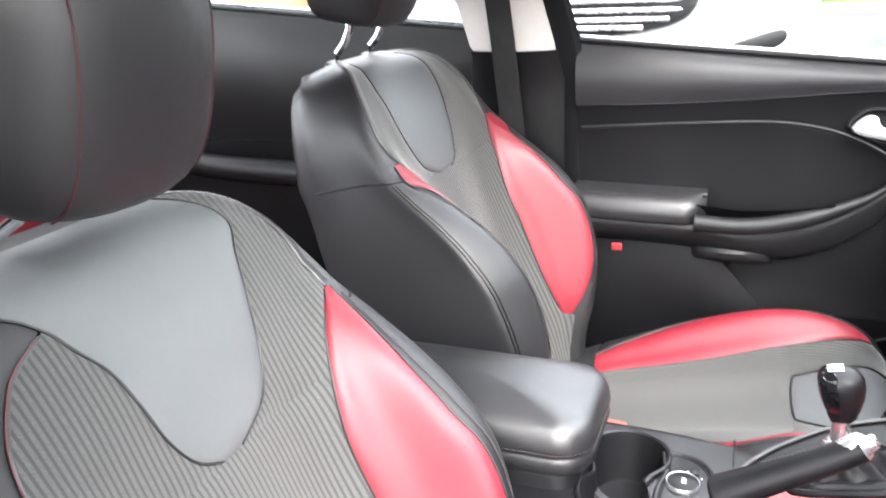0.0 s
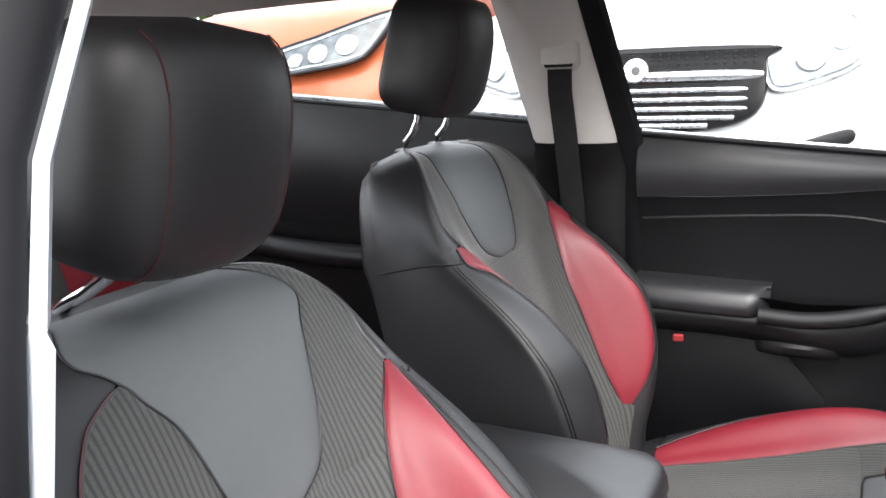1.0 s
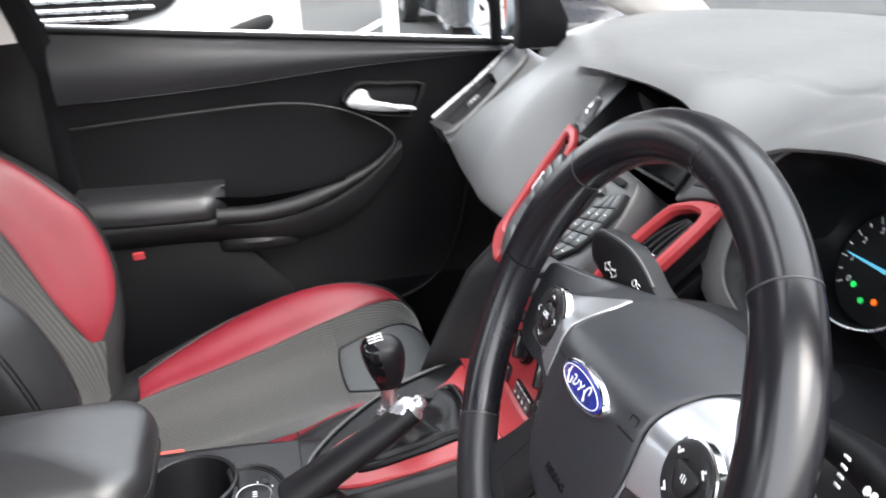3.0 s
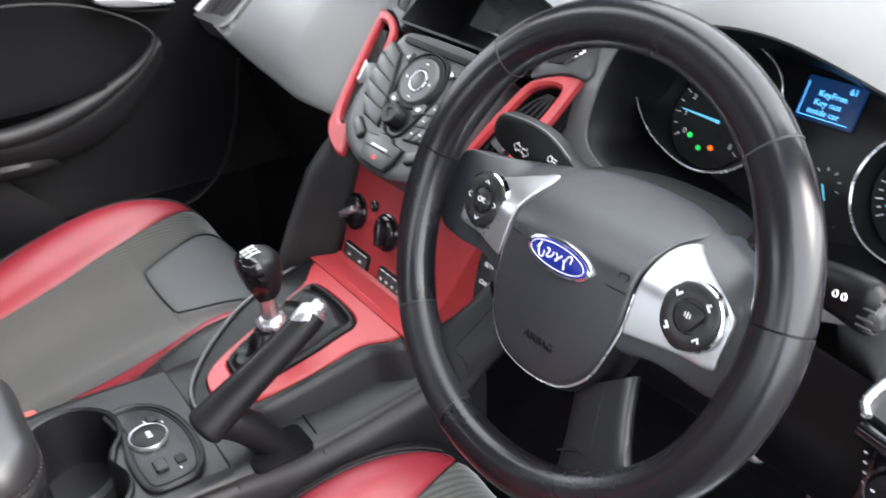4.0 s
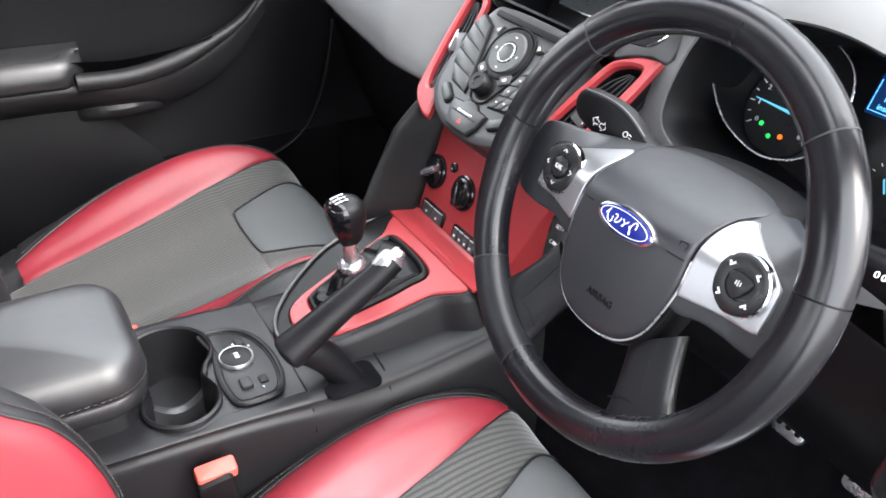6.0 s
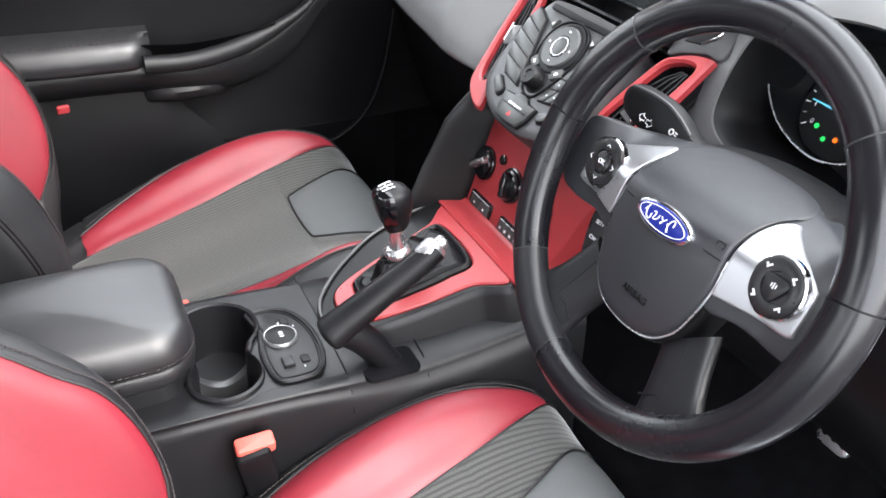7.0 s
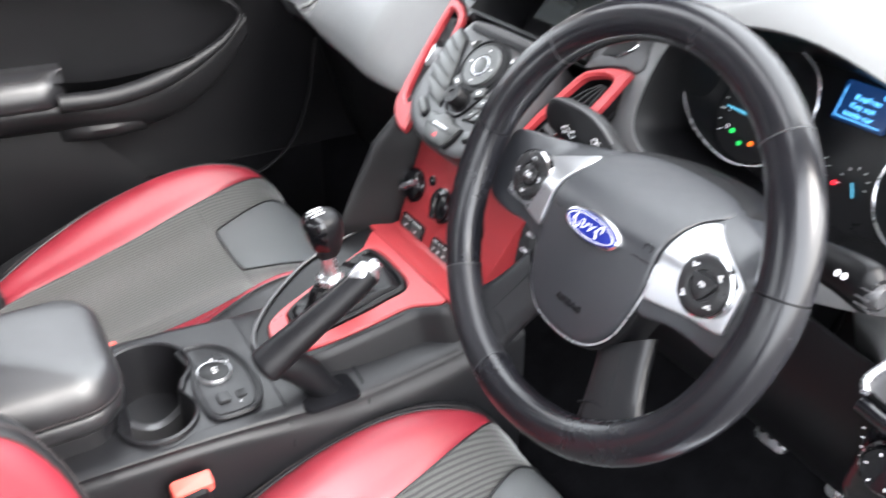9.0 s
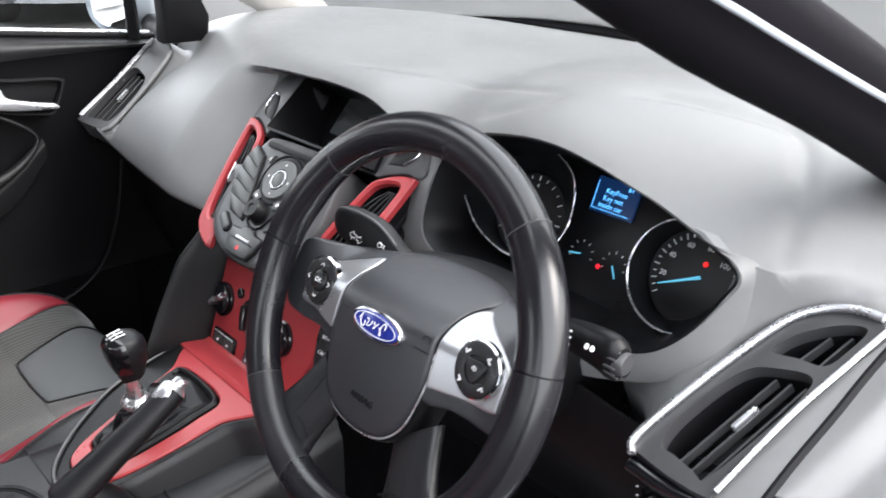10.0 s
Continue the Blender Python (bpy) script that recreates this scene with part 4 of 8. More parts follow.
xs = list(np.linspace(-0.72, -0.172, 140)) + list(np.linspace(-0.172, 0.72, 240)[1:])
bm = bmesh.new()
sheet = []
for x in xs:
    ss = list(np.linspace(0, 2, 14)) + list(np.linspace(2, 4, 56)[1:]) + (list(np.linspace(4, 9, 66)[1:]) if x < -0.1719 else [])
    sheet.append([bm.verts.new(creased(dash_profile(x, q)) if 2 < q <= 4 else dash_profile(x, q)) for q in ss])
joins = next(i for i, x in enumerate(xs) if x > 0.557)
for x, column in list(zip(xs, sheet))[joins:]:
    column += [bm.verts.new(q) for q in face_column(x)[1:]]
for a, c in zip(sheet, sheet[1:]):
    for k in range(min(len(a), len(c)) - 1):
        bm.faces.new((a[k], a[k + 1], c[k + 1], c[k]))
side = [[bm.verts.new(q) for q in face_column(x)] for x in np.linspace(0.47, xs[joins], 44)[:-1]] + [sheet[joins][68:]]
for a, c in zip(side, side[1:]):
    for k in range(60):
        bm.faces.new((a[k], a[k + 1], c[k + 1], c[k]))
last = [v for v in sheet[139][69:] if v.co.z > 0.59]
ends = [bm.verts.new(v.co + Vector((0.012, 0.060, -0.020))) for v in last]
for k in range(len(last) - 1):
    bm.faces.new((last[k], last[k + 1], ends[k + 1], ends[k]))
part("dash_top", shell(cut_for_vent(cut_for_vent(bm, -1), 1), 0.004), DASH_GREY, dash, "broad grained skin of the dashboard, rolling down over its passenger side")
GLOVE = [
    (-0.72, [(0.60, 0.585), (0.62, 0.50), (0.66, 0.38), (0.72, 0.27), (0.85, 0.22)]),
    (-0.40, [(0.575, 0.570), (0.60, 0.49), (0.64, 0.37), (0.70, 0.27), (0.85, 0.22)]),
    (-0.11, [(0.56, 0.56), (0.585, 0.48), (0.63, 0.36), (0.69, 0.27), (0.85, 0.22)]),
]
part("glovebox_panel", thicken(lofted(GLOVE, 20, 16), -0.006), HARD_BLACK, dash, "black lower panel with the glovebox")
KNEE = [
    (0.14, [(0.575, 0.575), (0.565, 0.50), (0.59, 0.42), (0.66, 0.36), (0.80, 0.33)]),
    (0.37, [(0.585, 0.575), (0.575, 0.50), (0.60, 0.42), (0.66, 0.37), (0.80, 0.34)]),
    (0.55, [(0.570, 0.570), (0.560, 0.50), (0.585, 0.43), (0.65, 0.37), (0.80, 0.34)]),
    (0.72, [(0.580, 0.59), (0.575, 0.51), (0.60, 0.43), (0.66, 0.37), (0.80, 0.34)]),
]
part("knee_panel", thicken(lofted(KNEE, 24, 16), -0.006), HARD_BLACK, dash, "black panel under the steering column")
# binnacle
BIN = basis((0.366, 0.612, 0.690), (1, 0, 0), (0, 0.22, 0.975))
OPEN = [(-0.172, -0.040), (-0.172, 0.01), (-0.155, 0.058), (-0.115, 0.085), (-0.02, 0.096), (0.06, 0.084), (0.125, 0.064), (0.192, 0.036), (0.190, 0.008), (0.158, -0.045), (0.115, -0.072), (0.02, -0.092), (-0.08, -0.074), (-0.140, -0.062)]
OPEN = np.array(smooth_outline(OPEN, 80))
bm = bmesh.new()
rings = []
for w, d in ((0.004, 0.0), (0.0, 0.004), (-0.03, 0.012), (-0.07, 0.022), (-0.10, 0.026)):
    rings.append([BIN @ Vector((x, y, w)) for x, y in inset(OPEN, d)])
add_rings(bm, rings)
part("binnacle", bm, HARD_BLACK, dash, "dark hooded recess of the instruments")
bm = bmesh.new()
outer = np.array([(max(-0.228, min(0.20, x * (1.13 if x > 0 else 1.27))), max(-0.135, min(y + 0.001, 0.098)) if y > 0 else y * 1.30) for x, y in OPEN])


def behind_face(q):
    """Where the surround's outer edge dips under the end of the dashboard."""
    zy = sorted((curve_at([(x, prof[k]) for x, prof in RIGHT], min(max(q.x, 0.535), 0.72))[::-1] for k in range(4)), key=lambda r: r[0])
    y = float(np.interp(q.z, [r[0] for r in zy], [r[1] for r in zy]))
    f = max(0.0, min(1.0, (q.x - 0.515) / 0.03))
    return Vector((q.x, q.y * (1 - f) + (y + 0.006) * f, q.z))


edge = [behind_face(BIN @ Vector((x, y, -0.004 if y < 0.02 else -0.022))) for x, y in outer]
inner = [BIN @ Vector((x, y, 0.004)) for x, y in OPEN]
add_rings(bm, [inner, [q * 0.5 + e * 0.5 + Vector((0, -0.003, 0)) for q, e in zip(inner, edge)], edge])
part("binnacle_surround", thicken(bm, -0.003), DASH_GREY, dash, "grey surround of the instrument recess")

# ---- instruments
CL = basis((0.370, 0.694, 0.672), (1, 0, 0), (0, 0.36, 0.93))
cluster = thing("instrument_cluster", "instrument cluster with two ringed dials and a lit blue display", "instrument cluster")
DIAL = material("dial_face", (0.006, 0.006, 0.007), 0.35, vary=0.2, scale=30)
BLUE_NEEDLE = emitter("needle_blue", (0.10, 0.42, 0.62), 0.20)
bm = bmesh.new()
plate(bm, rounded(0.40, 0.19, 0.05, 8), CL, -0.012, -0.002, 0.002)
part("backing", bm, DIAL, cluster)


def dial(cx, cy, r, marks, a0, a1, needle, numbers, ring):
    rim = [CL @ Vector((x, y, 0.044)) for x, y in ring]
    bm = bmesh.new()
    sweep(bm, rim, 0.0011, 6, closed=True)
    body = part("dial_ring", bm, SATIN, cluster, "thin bright ring round a dial")
    bm = bmesh.new()
    add_rings(bm, [rim] + [[CL @ Vector((cx * q + h * math.cos(t), cy + h * math.sin(t), w)) for t in np.linspace(0, 2 * math.pi, 56, endpoint=False)] for q, h, w in ((1.0, 0.0500, 0.006), (1.0, 0.0490, 0.0))])
    part("pod", bm, HARD_BLACK, body, "dark tube round a dial")
    bm = bmesh.new()
    disc(bm, CL @ pose(cx, cy, 0), [(r * 0.94, -0.001), (r * 0.94, 0.0012), (r * 0.6, 0.0018), (0.0, 0.0018)], 48)
    part("dial_face", bm, DIAL, body, "black dial face")
    for k in range(marks + 1):
        a = radians(a0 + (a1 - a0) * k / marks)
        long = k % 2 == 0
        bm = bmesh.new()
        box(bm, CL @ pose(cx + 0.84 * r * math.cos(a), cy + 0.84 * r * math.sin(a), 0.0026, 0, 0, math.degrees(a)), (0.006 if long else 0.0035, 0.0011, 0.0006))
        part("dial_mark", bm, WHITE_INK, body)
    for text, f in numbers:
        a = radians(a0 + (a1 - a0) * f)
        lettering("dial_number", text, CL @ pose(cx + 0.66 * r * math.cos(a), cy + 0.66 * r * math.sin(a), 0.0024), 0.0075, WHITE_INK, body, 0.0003)
    bm = bmesh.new()
    a = radians(needle)
    d = Vector((math.cos(a), math.sin(a), 0))
    sweep(bm, [CL @ (Vector((cx, cy, 0.006)) + d * s) for s in (-0.008, 0.0, 0.02, r * 0.72)], lambda f: 0.0019 - 0.0012 * f, 8)
    part("needle", bm, BLUE_NEEDLE, body, "lit pale blue needle")


LEFT_RING = smooth_outline([(-0.014, 0.015), (-0.030, 0.058), (-0.085, 0.080), (-0.145, 0.072), (-0.178, 0.036), (-0.170, 0.006), (-0.134, -0.030), (-0.084, -0.047), (-0.045, -0.040), (-0.022, -0.018)], 56)
dial(-0.098, -0.001, 0.050, 16, 215, -35, 178, [("0", 0.0), ("1", 0.125), ("2", 0.25), ("3", 0.375), ("4", 0.5), ("8", 1.0)], LEFT_RING)
dial(0.115, -0.005, 0.050, 26, 215, -35, 206, [("20", 0.11), ("40", 0.25), ("60", 0.40), ("80", 0.55), ("100", 0.7)], oval(0.0535, 0.0535, 56, 0.120, -0.004))
SCREEN_BLUE = emitter("screen_blue", (0.003, 0.03, 0.12), 0.10)
SCREEN_TEXT = emitter("screen_text", (0.10, 0.42, 0.9), 0.38)
bm = bmesh.new()
plate(bm, rounded(0.054, 0.038, 0.002, 3, 0.003, 0.045), CL, 0.0, 0.003, 0.0005)
screen = part("display", bm, SCREEN_BLUE, cluster, "small lit blue display with words")
for text, dx, dy in (("61", 0.020, 0.060), ("KeyFree", 0.002, 0.0525), ("Key not", 0.0, 0.0445), ("inside car", -0.001, 0.0365)):
    lettering("display_words", text, CL @ pose(0.002 + dx * 0.9, dy - 0.002, 0.0034), 0.0078, SCREEN_TEXT, screen, 0.0002)
bm = bmesh.new()
box(bm, CL @ pose(0.002, 0.0295, 0.0032), (0.046, 0.0007, 0.0004))
box(bm, CL @ pose(-0.0215, 0.044, 0.0032), (0.0006, 0.030, 0.0004))
part("display_line", bm, SCREEN_TEXT, screen)
for cx, cy, colour, name in ((-0.117, -0.022, (0.02, 0.7, 0.12), "green"), (-0.103, -0.031, (0.02, 0.5, 0.1), "green"), (-0.090, -0.027, (1.0, 0.16, 0.01), "amber"), (0.122, 0.012, (0.9, 0.02, 0.02), "red"), (0.010, -0.028, (0.9, 0.02, 0.04), "red")):
    bm = bmesh.new()
    disc(bm, CL @ pose(cx, cy, 0.0028), [(0.0027, 0.0), (0.0024, 0.0008), (0.0010, 0.0008)], 12)
    part("warning_lamp", bm, emitter("lamp_" + name, colour, 0.22), cluster, f"lit {name} warning lamp")
for cx, a in ((-0.016, 190), (0.026, -60)):
    bm = bmesh.new()
    for k in range(7):
        t = radians(200 - 35 * k)
        box(bm, CL @ pose(cx + 0.014 * math.cos(t), -0.022 + 0.014 * math.sin(t), 0.001, 0, 0, math.degrees(t)), (0.003, 0.0009, 0.0005))
    part("gauge_mark", bm, WHITE_INK, cluster)
    bm = bmesh.new()
    d = Vector((math.cos(radians(a)), math.sin(radians(a)), 0))
    sweep(bm, [CL @ (Vector((cx, -0.022, 0.003)) + d * s) for s in (0, 0.014)], 0.0009, 6)
    part("needle", bm, BLUE_NEEDLE, cluster, "lit pale blue needle")

# ---- centre stack: radio, vents, heater controls
RAD = basis((0, 0.508, 0.630), (1, 0, 0), (0, 0.66, 0.75))
VEN = basis((0, 0.5335, 0.630), (1, 0, 0), (0, 0.66, 0.75))
stack = thing("centre_stack", "centre stack with radio, red framed air vents and heater knobs", "centre console")
BUTTON = material("button_grey", (0.036, 0.038, 0.038), 0.34, vary=0.12, scale=20)
RAD_OUT = smooth_outline(mirrored([(0, 0.102), (0.060, 0.100), (0.082, 0.092), (0.098, 0.050), (0.103, 0.010), (0.096, -0.028), (0.070, -0.052), (0.035, -0.064), (0, -0.067)]), 72)
bm = bmesh.new()
plate(bm, RAD_OUT, RAD, -0.07, 0.002, 0.006, 0.004)
radio = part("radio_panel", bm, SOFT_GREY, stack, "charcoal radio panel with many small buttons")
bm = bmesh.new()
plate(bm, rounded(0.135, 0.0075, 0.003, 4, 0.0, 0.087), RAD, 0.002, 0.0068, 0.0006)
part("disc_slot", bm, RUBBER, radio, "dark disc slot")


def key(x, y, w, h, turn=0.0, mat=None, r=0.0015, top=0.009, name="button", label=""):
    b = bmesh.new()
    plate(b, rounded(w, h, r, 4), RAD @ pose(x, y, 0, 0, 0, turn), 0.0, top, 0.0012)
    return part(name, b, mat or BUTTON, radio, label)


bm = bmesh.new()
plate(bm, oval(0.036, 0.034, 44, 0.0, 0.047), RAD, 0.0, 0.0085, 0.003)
part("dial_base", bm, HARD_BLACK, radio)
bm = bmesh.new()
frame_plate(bm, oval(0.0285, 0.0275, 40, 0.0, 0.047), oval(0.0135, 0.013, 40, 0.0, 0.047), RAD, 0.004, 0.0115, 0.0018)
part("selector_ring", bm, BUTTON, radio, "ring of selector keys")
bm = bmesh.new()
plate(bm, oval(0.0115, 0.0112, 30, 0.0, 0.047), RAD, 0.004, 0.0120, 0.0015)
part("button", bm, BUTTON, radio)
bm = bmesh.new()
frame_plate(bm, oval(0.0129, 0.0126, 30, 0.0, 0.047), oval(0.0117, 0.0114, 30, 0.0, 0.047), RAD, 0.004, 0.0122, 0.0003)
part("ring", bm, SATIN, radio)
for k in range(4):
    a = math.pi / 2 * k
    b = bmesh.new()
    box(b, RAD @ pose(0.021 * math.cos(a), 0.047 + 0.0205 * math.sin(a), 0.0117, 0, 0, math.degrees(a)), (0.0018, 0.0030, 0.0004), 0.0005)
    part("symbol", b, WHITE_INK, radio)
# two leaf-shaped banks of keys beside the dial
BANK_OUT = [(0.084, 0.078), (0.090, 0.062), (0.089, 0.044), (0.085, 0.026), (0.078, 0.008), (0.060, -0.012)]
BANK_IN = [(0.060, 0.068), (0.052, 0.050), (0.044, 0.033), (0.037, 0.016), (0.031, 0.0), (0.026, -0.018)]
for s in (-1, 1):
    o = np.array([(s * x, y) for x, y in BANK_OUT + BANK_IN[::-1]])
    b = bmesh.new()
    plate(b, inset(o, -0.0018), RAD, 0.0, 0.0072, 0.0004)
    part("key_bank", b, RUBBER, radio, "dark bed of a bank of keys")
    for k in range(5):
        quad = [np.array(q) * (s, 1) for q in (BANK_OUT[k], BANK_IN[k], BANK_IN[k + 1], BANK_OUT[k + 1])]
        cols = 1 if s < 0 else 3
        for c in range(cols):
            f0, f1 = c / cols, (c + 1) / cols
            cell = [quad[0] + (quad[1] - quad[0]) * f0, quad[0] + (quad[1] - quad[0]) * f1, quad[3] + (quad[2] - quad[3]) * f1, quad[3] + (quad[2] - quad[3]) * f0]
            b = bmesh.new()
            plate(b, inset(cell, 0.0008), RAD, 0.004, 0.0092, 0.0008)
            part("button", b, BUTTON, radio)
            if s > 0 and 0 < k:
                m = sum(cell) / 4
                b = bmesh.new()
                box(b, RAD @ pose(*m, 0.0094), (0.0024, 0.0017, 0.0003))
                part("symbol", b, WHITE_INK, radio)
    b = bmesh.new()
    plate(b, [(s * 0.037, 0.075), (s * 0.050, 0.0675), (s * 0.039, 0.062)], RAD, 0.0, 0.0085, 0.0012)
    part("button", b, BUTTON, radio)
    b = bmesh.new()
    plate(b, [(s * 0.039, 0.071), (s * 0.045, 0.0675), (s * 0.040, 0.065)], RAD, 0.0, 0.0089, 0.0002)
    part("symbol", b, WHITE_INK, radio)
    key(s * 0.056, -0.029, 0.032, 0.0150, s * 30, RUBBER, 0.006, 0.0066, "key_bed")
    key(s * 0.056, -0.029, 0.028, 0.0115, s * 30, None, 0.005)
    key(s * 0.024, 0.018, 0.017, 0.012, s * 32)
    b = bmesh.new()
    box(b, RAD @ pose(s * 0.024, 0.018, 0.0093, 0, 0, s * 32), (0.006, 0.0035, 0.0003), 0.001)
    part("symbol", b, WHITE_INK, radio)
# dark groove round dial and knob
TEAR = np.array(smooth_outline(mirrored([(0, 0.0835), (0.026, 0.0755), (0.0385, 0.052), (0.034, 0.022), (0.0235, -0.004), (0.014, -0.018), (0, -0.0215)]), 64))
bm = bmesh.new()
frame_plate(bm, TEAR, inset(TEAR, 0.0022), RAD, 0.0, 0.0080, 0.0004)
part("groove", bm, RUBBER, radio)
bm = bmesh.new()
disc(bm, RAD @ pose(0, 0.0, 0.0), [(0.0165, 0.0), (0.0165, 0.006), (0.0135, 0.007), (0.0130, 0.021), (0.0115, 0.0235), (0.006, 0.0235), (0.005, 0.022)], 36)
part("volume_knob", bm, HARD_BLACK, radio, "round black volume knob")
HAZ = np.array(mirrored([(0, -0.0225), (0.009, -0.0235), (0.015, -0.0285), (0.034, -0.0295), (0.030, -0.046), (0.022, -0.0585), (0, -0.0600)]))
bm = bmesh.new()
plate(bm, inset(HAZ, -0.0022), RAD, 0.0, 0.0066, 0.0004)
part("key_bed", bm, RUBBER, radio)
bm = bmesh.new()
plate(bm, HAZ, RAD, 0.0, 0.0090, 0.0012)
part("button", bm, BUTTON, radio, "shield-shaped lower key")
key(0.0, -0.0415, 0.052, 0.0008, 0, RUBBER, 0.0003, 0.0092, "joint")
key(0.0, -0.0385, 0.030, 0.0036, 0, SATIN, 0.0012, 0.0098, "bright_bar", "thin bright bar")
b = bmesh.new()
plate(b, [(-0.004, -0.053), (0.004, -0.053), (0.0, -0.0465)], RAD, 0.008, 0.0094, 0.0003)
part("hazard_mark", b, emitter("hazard_red", (0.5, 0.02, 0.03), 0.3), radio)

# side vents of the stack, leaning outwards
VENT_OUT = [(0.082, -0.086), (0.112, -0.080), (0.140, -0.064), (0.150, -0.040), (0.163, 0.010), (0.172, 0.055), (0.1765, 0.088), (0.1778, 0.0975), (0.1775, 0.1010), (0.1735, 0.1012), (0.162, 0.0995), (0.150, 0.096), (0.133, 0.0865), (0.122, 0.076), (0.112, 0.045), (0.102, 0.006), (0.096, -0.032), (0.087, -0.066)]
VENT_IN = [(0.106, -0.044), (0.115, -0.052), (0.128, -0.048), (0.139, -0.032), (0.151, 0.006), (0.159, 0.042), (0.1645, 0.072), (0.1655, 0.0815), (0.1640, 0.0860), (0.160, 0.0870), (0.151, 0.0860), (0.143, 0.0830), (0.131, 0.0750), (0.124, 0.060), (0.1165, 0.034), (0.108, 0.003), (0.103, -0.022), (0.1025, -0.036)]


def leaning(s):
    """The vent's plane on side s, falling away outwards."""
    return VEN @ Matrix(((s, 0, 0, 0), (0, 1, 0, 0), (-0.10, 0, 1, 0.016), (0, 0, 0, 1)))


for s in (-1, 1):
    m = leaning(s)
    o, i = np.array(smooth_outline(VENT_OUT, 96)), np.array(smooth_outline(VENT_IN, 96))
    bm = bmesh.new()
    frame_plate(bm, o, i, m, -0.006, 0.004, 0.003)
    fr = part("vent_frame", bm, RED_PLASTIC, stack, "red painted frame round an air vent")
    bm = bmesh.new()
    plate(bm, inset(i, -0.002), m, -0.034, -0.028, 0.001)
    add_rings(bm, [[m @ Vector((x, y, w)) for x, y in inset(i, -0.0006)] for w in (-0.003, -0.034)])
    part("vent_back", bm, RUBBER, fr)
    for k in range(4):
        f = (k + 0.6) / 4.2
        b = bmesh.new()
        rows = []
        for q in np.linspace(0.02, 0.98, 10):
            y = -0.050 + 0.130 * q
            lo = np.interp(y, [-0.050, -0.036, 0.006, 0.035, 0.058, 0.079], [0.118, 0.108, 0.112, 0.119, 0.127, 0.150])
            hi = np.interp(y, [-0.050, -0.030, 0.006, 0.040, 0.072, 0.080], [0.122, 0.136, 0.148, 0.156, 0.1605, 0.158])
            x = lo + (hi - lo) * f
            rows.append([m @ Vector((x + dx, y, w)) for dx, w in ((-0.0008, -0.003), (0.0008, -0.003), (0.0006, -0.009), (-0.0006, -0.009))])
        add_rings(b, rows, cap=True)
        part("slat", b, SOFT_BLACK, fr)
    b = bmesh.new()
    box(b, m @ pose(0.134, 0.018, -0.004, 0, 0, -14), (0.022, 0.030, 0.006), 0.002)
    tab = part("vent_tab", b, SOFT_GREY, fr, "ribbed vent slider")
    b = bmesh.new()
    box(b, m @ pose(0.1445, 0.0195, -0.001, 0, 0, -14), (0.003, 0.029, 0.003), 0.001)
    part("tab_edge", b, CHROME, tab, "bright edge of the slider")
    # ear above the vent with a chromed button
    b = bmesh.new()
    plate(b, smooth_outline([(0.119, 0.086), (0.135, 0.094), (0.160, 0.1035), (0.180, 0.105), (0.180, 0.130), (0.170, 0.165), (0.156, 0.182), (0.128, 0.184), (0.106, 0.176), (0.110, 0.140), (0.115, 0.105)], 56), m, -0.05, -0.001, 0.003)
    ear = part("ear", b, SOFT_GREY, stack, "grey trim beside the display hood")
    hexa = np.array([(0.128, 0.106), (0.148, 0.110), (0.162, 0.129), (0.156, 0.146), (0.143, 0.144), (0.130, 0.122)])
    b = bmesh.new()
    plate(b, hexa, m, -0.006, 0.0005, 0.0015)
    btn = part("button", b, HARD_BLACK, ear, "faceted black button")
    b = bmesh.new()
    sweep(b, [m @ Vector((x, y, 0.0006)) for x, y in spline([(0.149, 0.111), (0.162, 0.129), (0.156, 0.146), (0.147, 0.145)], 14)], 0.0013, 8)
    part("button_rim", b, CHROME, btn, "bright rim of a button")
    # dark bed behind vent and ear
    b = bmesh.new()
    plate(b, [(0.060, -0.060), (0.135, -0.060), (0.180, 0.10), (0.186, 0.150), (0.168, 0.165), (0.160, 0.16), (0.110, 0.10), (0.060, 0.06)], m, -0.060, -0.042, 0.002)
    part("stack_bed", b, HARD_BLACK, stack)
# display recess under the hood
bm = bmesh.new()
REC = [(-0.100, 0.204), (-0.106, 0.194), (-0.113, 0.150), (-0.119, 0.108), (0.119, 0.108), (0.113, 0.150), (0.106, 0.194), (0.100, 0.204)]
back = [(-0.128, 0.215), (-0.118, 0.190), (-0.100, 0.135), (-0.080, 0.124), (0.080, 0.124), (0.100, 0.135), (0.118, 0.190), (0.128, 0.215)]
add_rings(bm, [[RAD @ Vector((x, y, -0.010)) for x, y in REC], [RAD @ Vector((x, y, -0.085)) for x, y in back]], cap=False)
part("display_recess", thicken(bm, 0.003), HARD_BLACK, stack, "dark hooded display recess")
bm = bmesh.new()
plate(bm, inset(back, -0.004), RAD, -0.094, -0.085, 0.001)
part("display_backing", bm, HARD_BLACK, stack)
SCREEN = material("display_glass", (0.05, 0.055, 0.055), 0.06, vary=0.1, scale=8, coat=1.0)
bm = bmesh.new()
plate(bm, rounded(0.160, 0.062, 0.006, 5, 0.0, 0.182), RAD, -0.086, -0.074, 0.001)
part("display_screen", bm, SCREEN, stack, "unlit glossy radio display")

